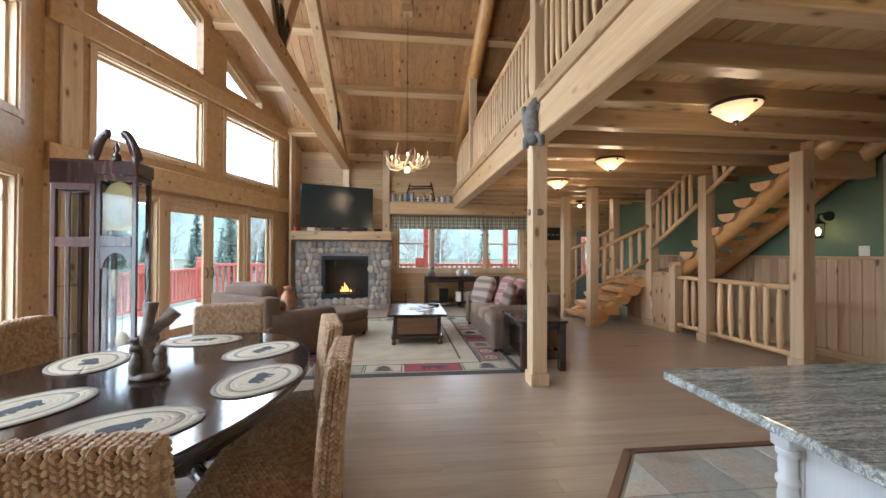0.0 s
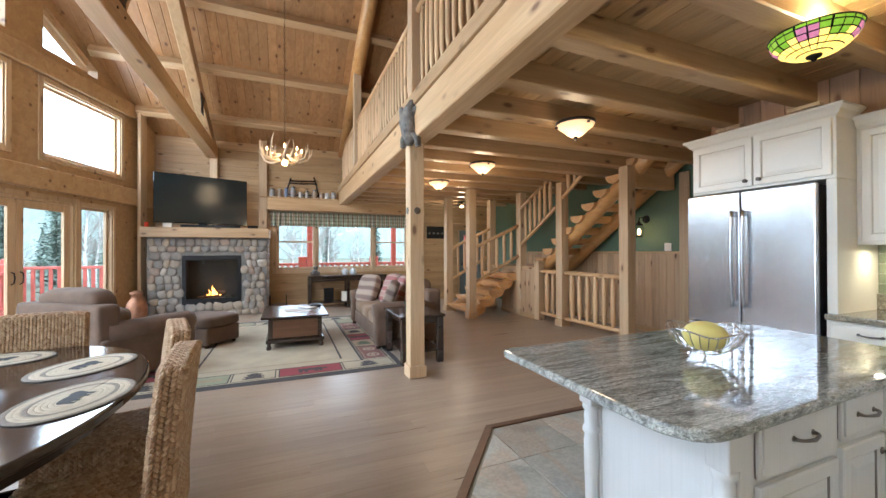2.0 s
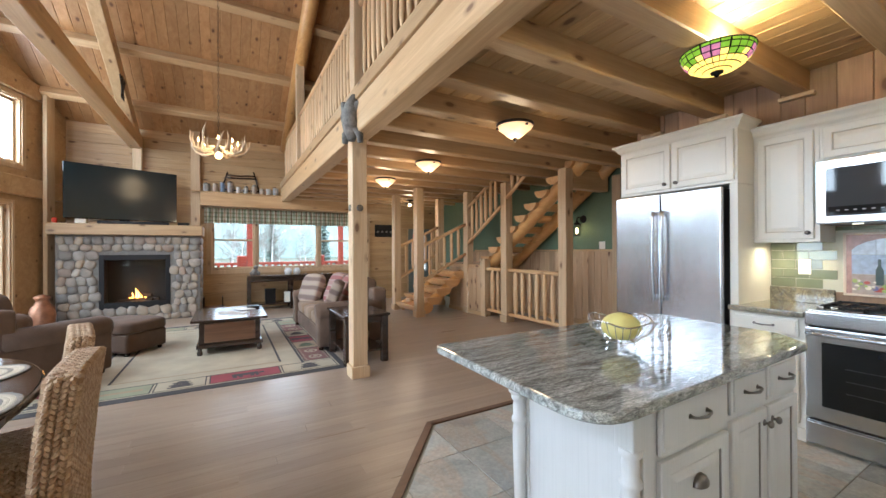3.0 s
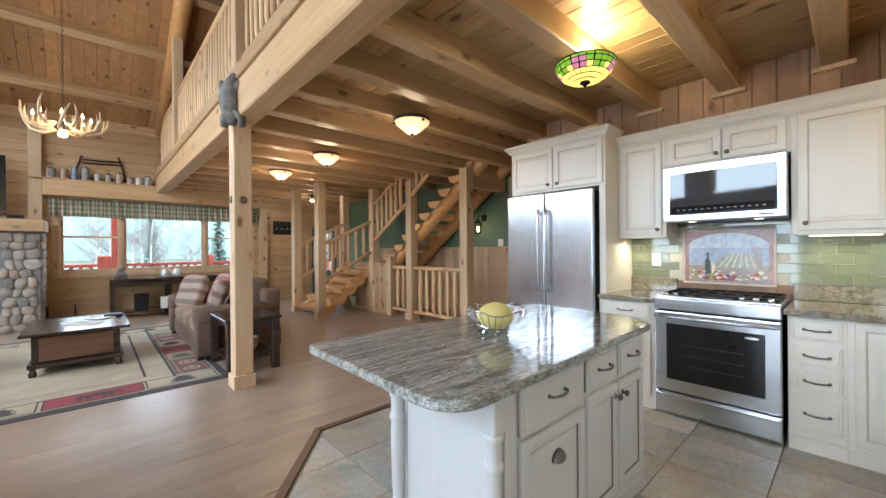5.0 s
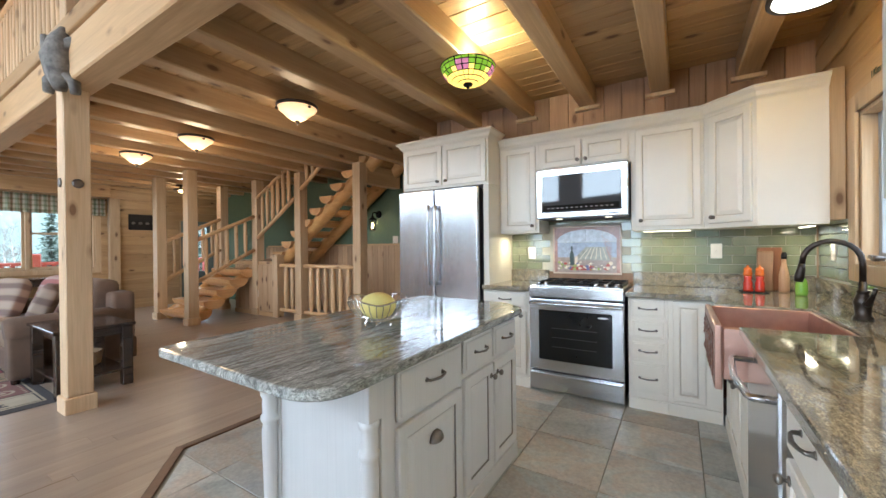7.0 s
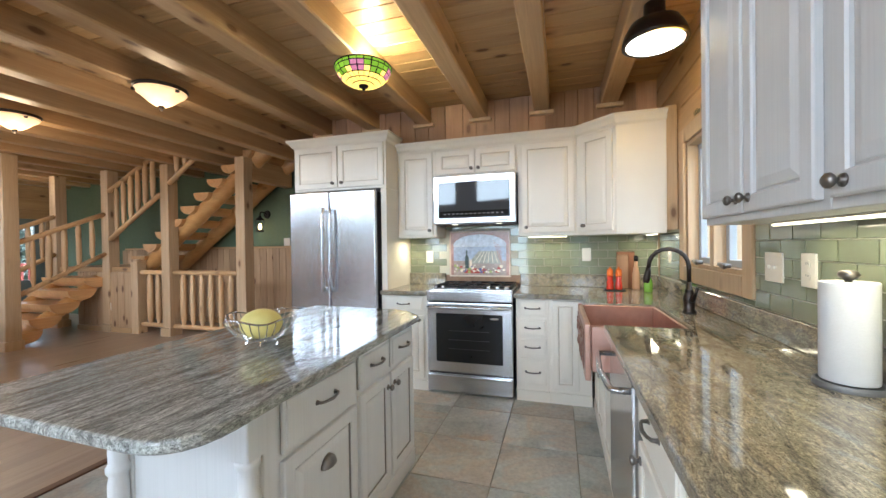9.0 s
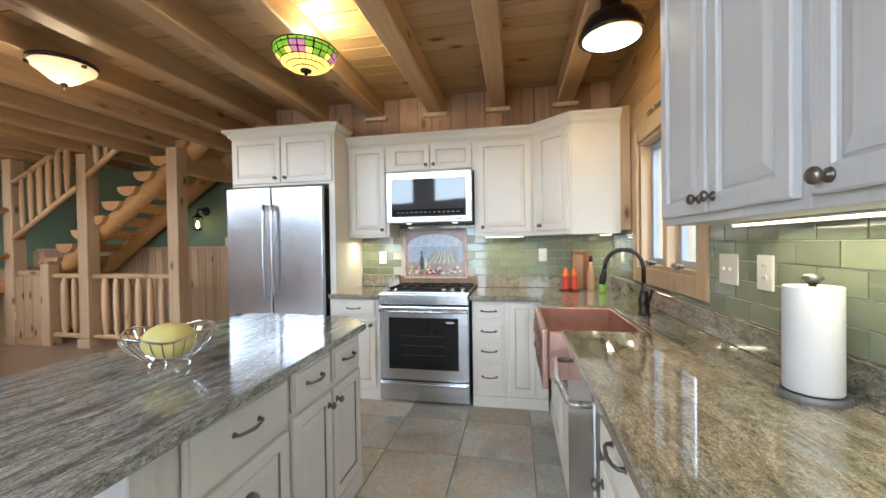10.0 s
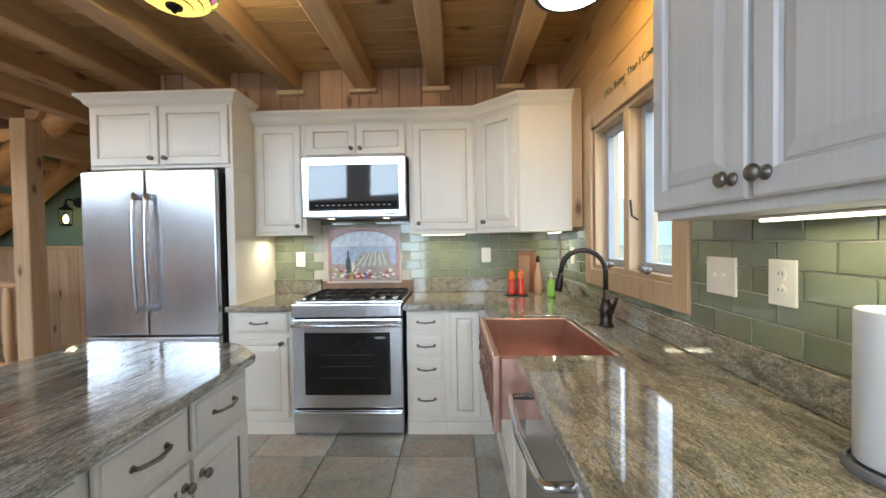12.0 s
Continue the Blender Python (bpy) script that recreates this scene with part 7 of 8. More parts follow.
def bead(own, c, du, dv, n, lu, lv, depth, tilt):
    """One plump braid stitch on a face: centre c, face directions du and dv, outward n."""
    ca, sa = math.cos(tilt), math.sin(tilt)
    u, v = du * ca + dv * sa, dv * ca - du * sa
    ring = [own.verts.new(c + u * (lu * math.cos(a)) + v * (lv * math.sin(a))) for a in (k * math.pi / 3 for k in range(6))]
    top = [own.verts.new(c + u * (lu * 0.55 * math.cos(a)) + v * (lv * 0.55 * math.sin(a)) + n * depth) for a in (k * math.pi / 3 for k in range(6))]
    own.faces.new(top)
    for k in range(6):
        own.faces.new((ring[k], ring[(k + 1) % 6], top[(k + 1) % 6], top[k]))


def braid(own, o, du, dv, w, h, pitch_u=0.032, pitch_v=0.019):
    """Covers a face with upright braids of slanted stitches."""
    n = du.cross(dv).normalized()
    nu, nv = max(1, round(w / pitch_u)), max(1, round(h / pitch_v))
    for i in range(nu):
        for s in (-1, 1):
            for j in range(nv):
                c = o + du * ((i + 0.5 + 0.24 * s) * w / nu) + dv * ((j + 0.5 + 0.2 * s) * h / nv)
                bead(own, c, du, dv, n, w / nu * 0.27, h / nv * 0.92, 0.011, 0.55 * s)


def chair_meshes():
    X, Y, Zv = Vector((1, 0, 0)), Vector((0, 1, 0)), Vector((0, 0, 1))
    w, t, zb, zt = 0.46, 0.075, 0.40, 0.98
    back = box(-w / 2, 0.20, 0.44, w / 2, 0.20 + t, zt, 0.012)
    weave = bmesh.new()
    braid(weave, Vector((-w / 2, 0.20, 0.44)), X, Zv, w, zt - 0.44)
    braid(weave, Vector((w / 2, 0.20 + t, 0.30)), -X, Zv, w, zt - 0.30)
    braid(weave, Vector((w / 2, 0.20, 0.30)), Y, Zv, t, zt - 0.30)
    braid(weave, Vector((-w / 2, 0.20 + t, 0.30)), -Y, Zv, t, zt - 0.30)
    braid(weave, Vector((-w / 2, 0.20, zt)), X, Y, w, t)
    for b_ in (back, weave):
        for v_ in b_.verts:
            v_.co.y += 0.08 * max(0, v_.co.z - 0.46) + 0.03 * max(0, v_.co.z - 0.75)
            v_.co.z -= 0.10 * (v_.co.x / 0.23) ** 4 * max(0, v_.co.z - 0.85)
    seat = box(-w / 2, -0.27, 0.34, w / 2, 0.275, 0.46, 0.02, seg=2)
    sweave = bmesh.new()
    braid(sweave, Vector((-w / 2, -0.27, 0.46)), X, Y, w, 0.47)
    braid(sweave, Vector((-w / 2, -0.27, 0.34)), X, Zv, w, 0.12)
    braid(sweave, Vector((w / 2, -0.27, 0.34)), Y, Zv, 0.54, 0.12)
    braid(sweave, Vector((-w / 2, 0.275, 0.34)), -Y, Zv, 0.54, 0.12)
    return back, weave, seat, sweave


back, weave, seat, sweave = chair_meshes()
chair = thing("dining_chair", "braided seagrass dining chair with a straight back", "chair", pose(-0.03, 2.10, 0, 0, 0, -85), group="chairs round the table")
bk = part("backrest", back, seagrass, chair)
tagged(part("weave", weave, strand, bk), kind="stuff")
stt = part("seat", seat, seagrass, chair)
tagged(part("weave", sweave, strand, stt), kind="stuff")
leg_wood = wood("reddish_chair_leg", (0.13, 0.045, 0.02), (0.22, 0.085, 0.04), "z", 0.35)
for sx in (-0.19, 0.19):
    for sy, tl in ((-0.23, 0), (0.24, 0.04)):
        part("leg", tube([(sx, sy, 0.36), (sx, sy + tl, 0.0)], [0.026, 0.02], 8), leg_wood, chair)
for m in (pose(-0.20, 2.78, 0, 0, 0, -75), pose(-0.78, 3.29, 0, 0, 0, 12), pose(-1.50, 2.98, 0, 0, 0, 98), pose(-0.27, 1.575, 0, 0, 0, 184)):
    copy_thing(chair, m)

table = thing("dining_table", "dark oval pedestal dining table with a glossy top", "table", pose(-0.77, 2.41, 0))
oval = [(0.775 * math.cos(a), 1.15 * math.sin(a)) for a in (k * 2 * math.pi / 72 for k in range(72))]
part("tabletop", prism(oval, 0.725, 0.765, 0.012, seg=3), espresso, table)
part("apron", prism([(x * 0.9, y * 0.93) for x, y in oval], 0.655, 0.724, 0.004), espresso, table)
for y in (-0.42, 0.42):
    part("pedestal", lathe([(0.11, 0.10), (0.12, 0.16), (0.07, 0.20), (0.06, 0.26), (0.105, 0.36), (0.11, 0.44), (0.06, 0.52), (0.085, 0.56), (0.13, 0.63), (0.14, 0.655)], 24, m=pose(0, y, 0)), espresso, table, "turned dark pedestal", True)
    for k in range(4):
        a = k * math.pi / 2 + 0.78
        part("foot", tube([(0.08 * math.cos(a), y + 0.08 * math.sin(a), 0.14), (0.24 * math.cos(a), y + 0.2 * math.sin(a), 0.12), (0.38 * math.cos(a), y + 0.3 * math.sin(a), 0.035)], [0.045, 0.04, 0.035], 8), espresso, table, smooth=True)
jute = plain("cream_braided_jute", (0.52, 0.45, 0.33), 0.85, 0, 0.12, 40, 0.5)
jute_dark = plain("grey_jute_braid", (0.25, 0.22, 0.18), 0.85, 0, 0.2, 40, 0.5)
stencil = plain("black_stencil", (0.045, 0.05, 0.055), 0.8, 0, 0.2, 40, 0.3)


def placemat(x, y, rz):
    t = thing("placemat", "oval cream braided placemat with a dark stencilled shape", "placemat", pose(x, y, 0.7655, 0, 0, rz), group="oval placemats")
    a, b = 0.265, 0.185
    core = prism([(0.05 * math.cos(q), 0.02 * math.sin(q)) for q in (k * math.pi / 12 for k in range(24))], 0.0, 0.0055)
    for k in range(9):
        f = (k + 1) / 10
        ea, eb = 0.05 + (a - 0.05) * f, 0.02 + (b - 0.02) * f
        ringm = tube([(ea * math.cos(q), eb * math.sin(q), 0.004) for q in (j * math.pi / 20 for j in range(41))], 0.0138, 6)
        for v in ringm.verts:
            v.co.z = 0.0035 + (v.co.z - 0.004) * 0.25
        part("braid_coil", ringm, jute_dark if k in (5, 8) else jute, t, smooth=True)
    part("centre", core, jute, t)
    bm = prism([(0.075 * math.cos(q), 0.03 * math.sin(q) + 0.008) for q in (k * math.pi / 10 for k in range(20))], 0.0066, 0.0074)
    prism([(0.055 + 0.03 * math.cos(q), 0.028 + 0.022 * math.sin(q)) for q in (k * math.pi / 6 for k in range(12))], 0.0066, 0.0073, bm=bm)
    for dx in (-0.06, -0.03, 0.025, 0.055):
        box(dx - 0.011, -0.04, 0.0066, dx + 0.011, 0.0, 0.0072, bm=bm)
    part("stencil", bm, stencil, t, "dark stencilled shape")


for x, y, rz in ((-0.18, 2.37, 78), (-0.365, 2.94, 62), (-0.89, 3.27, 5), (-1.25, 2.76, -62), (-1.0, 2.08, 66), (-0.475, 1.865, 24)):
    placemat(x, y, rz)
# carved centrepiece: one plain shape
bm = bmesh.new()
def smooth_run(pts, radii, n=12):
    """Fills a run of points and radii out with rings between them."""
    out_p, out_r = [], []
    for k in range(n + 1):
        f = k / n * (len(pts) - 1)
        i_ = min(int(f), len(pts) - 2)
        g = f - i_
        out_p.append(tuple(a * (1 - g) + b_ * g for a, b_ in zip(pts[i_], pts[i_ + 1])))
        out_r.append(radii[i_] * (1 - g) + radii[i_ + 1] * g)
    return out_p, out_r


def knot(cx, cy, cz, r, tall, bm):
    prof = [(0, -r * tall)] + [(r * math.sin(a), -r * tall * math.cos(a)) for a in (k * math.pi / 8 for k in range(1, 8))] + [(0, r * tall)]
    lathe(prof, 14, bm, pose(cx, cy, cz))


for pts, radii in (([(0, 0, 0), (0.008, 0, 0.12), (-0.012, 0, 0.24), (0.0, 0, 0.34), (0.012, 0, 0.45)], [0.062, 0.045, 0.036, 0.030, 0.033]),
                   ([(-0.004, 0, 0.23), (0.045, -0.005, 0.30), (0.085, -0.008, 0.335), (0.135, -0.008, 0.385)], [0.030, 0.031, 0.033, 0.042]),
                   ([(-0.02, 0, 0.16), (-0.06, 0.0, 0.20), (-0.07, 0.0, 0.24)], [0.03, 0.028, 0.022])):
    tube(*smooth_run(pts, radii), 14, bm, 0.2)
lathe([(0.085, 0), (0.095, 0.012), (0.082, 0.03), (0.05, 0.045), (0, 0.05)], 18, bm)
for cx, cy, cz, r, tall in ((0.058, -0.045, 0.085, 0.040, 1.6), (0.055, -0.055, 0.165, 0.030, 1.0), (0.078, -0.05, 0.035, 0.034, 0.9), (-0.058, -0.02, 0.09, 0.036, 1.9), (-0.062, -0.025, 0.185, 0.027, 1.0), (0.03, 0.04, 0.22, 0.026, 1.2)):
    knot(cx, cy, cz, r, tall, bm)
for v_ in bm.verts:
    v_.co += noise.noise_vector(v_.co * 22) * 0.011 + noise.noise_vector(v_.co * 70) * 0.004
    v_.co.z = max(v_.co.z, 0)
bmesh.ops.translate(bm, verts=bm.verts[:], vec=(0, 0, 0.001))
carved = part("carved_figure", bm, plain("grey_brown_carving", (0.17, 0.145, 0.12), 0.6, 0, 0.45, 25, 0.6), smooth=True)
tagged(carved, "grey-brown carved tree stump figure on the table", "statuette").matrix_world = pose(-0.755, 2.46, 0.7655, 0, 0, 32) @ Matrix.Scale(0.84, 4)

# curio clock
ck = thing("curio_clock", "tall dark cherry curio clock with glass doors", "clock", pose(-1.98, 3.97, 0, 0, 0, 5) @ Matrix.Diagonal((0.74, 0.66, 1.045, 1)))
def frame_box(w, d, z0, z1, x0, t=0.045):
    bm = bmesh.new()
    for sx in (x0, x0 + w - t):
        for sy in (0, d - t):
            box(sx, sy, z0, sx + t, sy + t, z1, 0.004, bm)
    for z in (z0, z1 - t):
        for sy in (0, d - t):
            box(x0 + t, sy, z, x0 + w - t, sy + t, z + t, 0.003, bm)
        for sx in (x0, x0 + w - t):
            box(sx, t, z, sx + t, d - t, z + t, 0.003, bm)
    return bm


red_cherry = wood("red_cherry_wood", (0.05, 0.016, 0.010), (0.10, 0.032, 0.018), "z", 0.35, coat=0.15)
part("plinth", box(-0.65, -0.02, 0, 0.26, 0.38, 0.16, 0.01), cherry, ck)
part("tower_frame", frame_box(0.42, 0.36, 0.162, 1.98, -0.18, 0.05), cherry, ck)
part("wing_frame", frame_box(0.44, 0.30, 0.162, 1.90, -0.63, 0.05), red_cherry, ck, "red cherry side cabinet frame")
part("wing_rail", box(-0.58, 0.0, 1.38, -0.24, 0.05, 1.46, 0.004), red_cherry, ck)
part("wing_cornice", crown([(-0.19, -0.0), (-0.64, -0.0), (-0.64, 0.31)][::-1], 1.90, 0.20, 0.06, cherry), cherry, ck)
part("wing_top", box(-0.64, 0.0, 1.902, -0.185, 0.31, 2.08, 0.004), cherry, ck)
part("waist_rail", box(-0.13, -0.004, 1.38, 0.19, 0.05, 1.47, 0.004), cherry, ck)
arch = [(-0.13, 1.20), (-0.13, 1.38), (0.19, 1.38), (0.19, 1.20)] + [(0.03 + 0.13 * math.cos(a), 1.20 + 0.13 * math.sin(a)) for a in (k * math.pi / 10 for k in range(11))]
bm = prism(arch, 0, 0.03, m=Matrix(((1, 0, 0, 0), (0, 0, 1, 0), (0, 1, 0, 0), (0, 0, 0, 1))))
bmesh.ops.recalc_face_normals(bm, faces=bm.faces[:])
part("door_arch", bm, cherry, ck)
part("hood", box(-0.20, -0.03, 1.982, 0.26, 0.38, 2.10, 0.012), cherry, ck)
for s in (-1, 1):
    bm = tube([(0.03 + s * (0.235 - 0.17 * f), -0.02, 2.10 + 0.22 * math.sin(f * 1.75)) for f in (k / 8 for k in range(9))], [0.05, 0.055, 0.055, 0.05, 0.048, 0.045, 0.042, 0.04, 0.04], 10)
    part("swan_neck", bm, cherry, ck, "curved swan-neck pediment", True)
part("finial", lathe([(0.05, 2.10), (0.05, 2.14), (0.02, 2.16), (0.035, 2.20), (0.015, 2.24), (0, 2.27)], 12, m=pose(0.03, 0, 0)), cherry, ck, smooth=True)
brass = plain("aged_brass", (0.26, 0.19, 0.09), 0.35, 0.9, 0.1)
part("dial", prism([(-0.12, 1.52), (0.18, 1.52), (0.18, 1.80)] + [(0.03 + 0.15 * math.cos(a), 1.80 + 0.13 * math.sin(a)) for a in (k * math.pi / 8 for k in range(1, 8))] + [(-0.12, 1.80)], 0.06, 0.07, m=Matrix(((1, 0, 0, 0), (0, 0, 1, 0), (0, 1, 0, 0), (0, 0, 0, 1)))), brass, ck, "brass clock dial")
part("chapter_ring", lathe([(0.10, 0), (0.12, 0), (0.12, 0.004), (0.10, 0.004)], 28, m=pose(0.03, 0.058, 1.67, 90, 0, 0)), plain("dial_silver", (0.32, 0.30, 0.26), 0.5), ck)
for a, l in ((0.6, 0.07), (2.6, 0.095)):
    part("clock_hand", tube([(0.03, 0.05, 1.67), (0.03 + l * math.sin(a), 0.05, 1.67 + l * math.cos(a))], 0.004, 5), black_iron, ck)
part("pendulum", tube([(0.03, 0.15, 1.45), (0.03, 0.15, 0.62)], 0.005, 6), brass, ck)
part("pendulum_bob", lathe([(0, 0), (0.075, 0.004), (0.075, 0.012), (0, 0.02)], 20, m=pose(0.03, 0.16, 0.58, 90, 0, 0)), brass, ck, smooth=True)
for dx in (-0.06, 0.12):
    part("weight", lathe([(0.028, 0.95), (0.028, 1.18), (0, 1.19)], 12, m=pose(dx, 0.18, 0)), brass, ck, smooth=True)
for nm, b6 in (("pane", (-0.13, 0.02, 0.212, 0.19, 0.024, 1.20)), ("pane", (-0.13, 0.02, 1.47, 0.19, 0.024, 1.93)), ("pane", (-0.58, 0.02, 0.212, -0.24, 0.024, 1.38)), ("pane", (-0.58, 0.02, 1.46, -0.24, 0.024, 1.85))):
    part(nm, box(*b6), clear_glass, ck)
part("mirror_back", box(-0.58, 0.262, 0.22, -0.24, 0.268, 1.85), plain("silver_mirror", (0.42, 0.44, 0.45), 0.03, 1.0, 0.02, 3, 0), ck, "mirrored back panel")
for z in (0.62, 1.05):
    part("glass_shelf", box(-0.61, 0.03, z, -0.21, 0.27, z + 0.006), clear_glass, ck)
# ---- outside ----
ground_mat = plain("dull_grass_ground", (0.10, 0.10, 0.06), 0.95, 0, 0.3, 0.15, 0.2)
setting("ground", prism([(-900, -900), (900, -900), (900, 900), (-900, 900)], -1.3, -1.2), ground_mat, "dull autumn grass round the house")
decking = thing("deck", "weathered grey board deck round the house", "deck")
decking["kind"] = "structure"
for k in range(20):
    part("board", box(-5.5 + 0.145 * k, -3.0, -0.12, -5.36 + 0.145 * k, 12.5, -0.085, 0.004), grey_deck, decking)
for k in range(13):
    part("board", box(-2.55, 10.68 + 0.145 * k, -0.12, 8.0, 10.82 + 0.145 * k, -0.085, 0.004), grey_deck, decking)


def red_rail(a, b, n_posts, top=0.93):
    t = thing("deck_railing", "red painted wooden deck railing", "railing", group="deck railings")
    A, B = Vector((*a, 0)), Vector((*b, 0))
    L = (B - A).length
    ang = math.degrees(math.atan2(B.y - A.y, B.x - A.x))
    M = pose(a[0], a[1], 0, 0, 0, ang)
    for nm, z0, z1, w in (("top_rail", top - 0.07, top, 0.05), ("bottom_rail", 0.06, 0.12, 0.035)):
        part(nm, box(0, -w, z0, L, w, z1, 0.008), red_paint, t).matrix_world = M
    for k in range(n_posts + 1):
        u = L * k / n_posts
        part("rail_post", box(u - 0.12, -0.12, -0.085, u + 0.12, 0.12, top + 0.19, 0.02), red_paint, t).matrix_world = M
    m = int(L / 0.16)
    for k in range(m):
        u = L * (k + 0.5) / m
        part("picket", box(u - 0.035, -0.02, 0.12, u + 0.035, 0.02, top - 0.07, 0.004), red_paint, t).matrix_world = M


red_rail((-5.35, 0.0), (-5.35, 12.3), 5)
red_rail((-5.35, 12.35), (7.5, 12.35), 6, 1.05)
for x in (1.27, 3.82, 6.4):
    p = thing("porch_post", "red painted porch post", "post", pose(x, 12.2, -0.085), group="porch posts")
    part("shaft", box(-0.075, -0.075, 0, 0.075, 0.075, 3.2, 0.015), red_paint, p)

rng = random.Random(77)
bark = wood("conifer_bark", (0.06, 0.045, 0.035), (0.13, 0.10, 0.08), "z", 0.9)
birch = plain("pale_birch_bark", (0.55, 0.53, 0.49), 0.8, 0, 0.25, 3)
# needle green lightened so that haze is part of the colour
needle = plain("haze_paled_needles", (0.19, 0.235, 0.19), 0.9, 0, 0.35, 0.8, 0)
twig = plain("bare_twigs", (0.22, 0.19, 0.16), 0.9, 0, 0.2, 2, 0)


def conifer_mesh(seed, h, r):
    g = random.Random(seed)
    verts, faces = [], []
    levels = int(h * 3.2)
    for i in range(levels):
        f = i / levels
        z = h * (0.10 + 0.9 * f)
        rad = r * (1 - f) ** 0.85 * g.uniform(0.75, 1.1) + 0.05
        nb = max(5, int(16 * (1 - f)) + 4)
        for k in range(nb):
            a = 2 * math.pi * (k + g.random()) / nb
            l = rad * g.uniform(0.6, 1.15)
            for s in range(4):
                p = (s + 0.5) / 4
                x, y, zz = l * p * math.cos(a), l * p * math.sin(a), z - l * p * 0.28 + g.uniform(-0.06, 0.06)
                w = 0.10 + 0.22 * (1 - p) * min(1, rad) + 0.05
                q = g.uniform(0, 6.28)
                n = len(verts)
                verts += [(x + w * math.cos(q), y + w * math.sin(q), zz + g.uniform(-0.1, 0.1)), (x + w * math.cos(q + 2.1), y + w * math.sin(q + 2.1), zz - g.uniform(0.02, 0.25)), (x + w * math.cos(q + 4.2), y + w * math.sin(q + 4.2), zz + g.uniform(-0.15, 0.05))]
                faces.append((n, n + 1, n + 2))
    me = bpy.data.meshes.new("crown")
    me.from_pydata(verts, [], faces)
    me.materials.append(needle)
    return me


def bare_tree(seed, h):
    g = random.Random(seed)
    bm = bmesh.new()
    trunk = [(0.15 * math.sin(k * 0.9 + seed), 0.15 * math.cos(k * 1.1 + seed), h * k / 7) for k in range(8)]
    tube(trunk, [0.14 * (1 - k / 8.5) for k in range(8)], 7, bm)
    br = bmesh.new()
    for k in range(80):
        f = g.uniform(0.3, 0.98)
        i = int(f * 7)
        base = Vector(trunk[i]).lerp(Vector(trunk[min(7, i + 1)]), f * 7 - i)
        a = g.uniform(0, 6.28)
        l = h * 0.26 * (1.1 - f) + 0.4
        tip = base + Vector((l * math.cos(a), l * math.sin(a), l * g.uniform(0.5, 1.1)))
        tube([base, base.lerp(tip, 0.5) + Vector((0, 0, -0.08 * l)), tip], [0.035 * (1.2 - f), 0.022 * (1.2 - f), 0.006], 4, br)
        for j in range(4):
            b0 = base.lerp(tip, g.uniform(0.4, 0.95))
            tube([b0, b0 + Vector((g.uniform(-0.6, 0.6), g.uniform(-0.6, 0.6), g.uniform(0.2, 0.8))) * l * 0.5], [0.010, 0.004], 3, br)
    return mesh_of("trunk", bm, birch), mesh_of("branches", br, twig)


CROWNS = [conifer_mesh(s, 9 + s, 2.0 + 0.15 * s) for s in range(4)]
TRUNK = [mesh_of("trunk", tube([(0, 0, 0), (0, 0, 4 + s), (0, 0, 8.6 + s)], [0.18, 0.13, 0.03], 8), bark) for s in range(4)]
BARE = [bare_tree(s, 8 + s) for s in range(4)]


def tree(x, y, s, conifer):
    k = rng.randrange(4)
    t = thing("conifer_tree" if conifer else "birch_tree", "green conifer beyond the deck, paled by painted haze" if conifer else "bare pale birch beyond the deck", "tree", pose(x, y, -1.2, 0, 0, rng.uniform(0, 360)) @ Matrix.Scale(s, 4), group="trees")
    for nm, me in ((("trunk", TRUNK[k]), ("crown", CROWNS[k])) if conifer else (("trunk", BARE[k][0]), ("branches", BARE[k][1]))):
        o_ = new(nm, me)
        o_.parent = t


for k in range(80):
    a = rng.uniform(100, 178)
    d = rng.uniform(24, 48)
    tree(-3 + d * math.cos(radians(a)) * 1.0, 6 + d * math.sin(radians(a)), rng.uniform(0.42, 0.8), rng.random() < 0.55)
for k in range(34):
    x = rng.uniform(-8, 24)
    tree(x, rng.uniform(26, 48), rng.uniform(0.4, 0.75), rng.random() < 0.25)
# trees seen from the sink window
for k in range(10):
    tree(rng.uniform(2, 16), rng.uniform(-30, -14), rng.uniform(0.4, 0.6), rng.random() < 0.6)
# hills far away; the mist is put into pale colours and a glow
m, nt, b = nodes_of("painted_haze_hills")
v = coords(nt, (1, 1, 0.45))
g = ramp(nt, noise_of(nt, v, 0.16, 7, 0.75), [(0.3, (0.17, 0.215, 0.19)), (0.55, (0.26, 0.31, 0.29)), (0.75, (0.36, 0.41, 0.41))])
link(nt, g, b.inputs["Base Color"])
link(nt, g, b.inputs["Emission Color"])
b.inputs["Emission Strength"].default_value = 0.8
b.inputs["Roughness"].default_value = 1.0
own = bmesh.new()
cols = []
for k in range(161):
    a = 2 * math.pi * k / 160
    hgt = 15 + 6 * noise.noise(Vector((math.cos(a) * 3, math.sin(a) * 3, 0))) + 1.2 * noise.noise(Vector((math.cos(a) * 40, math.sin(a) * 40, 2)))
    cols.append([own.verts.new((150 * math.cos(a), 150 * math.sin(a), -3)), own.verts.new((150 * math.cos(a), 150 * math.sin(a), hgt))])
for p, q in zip(cols, cols[1:]):
    own.faces.new((p[0], q[0], q[1], p[1]))
setting("backdrop", own, m, "wooded hills far off, with painted haze and a glow")
# ---- pieces: tiles, boards, planks ----
def shared_box(name, w, d, h, bevel, mat):
    return mesh_of(name, box(-w / 2, -d / 2, 0, w / 2, d / 2, h, bevel), mat)


def piece(name, me, parent, m):
    ob = new(name, me)
    ob.parent = parent
    ob.matrix_parent_inverse = parent.matrix_world.inverted()
    ob.matrix_world = m
    return ob


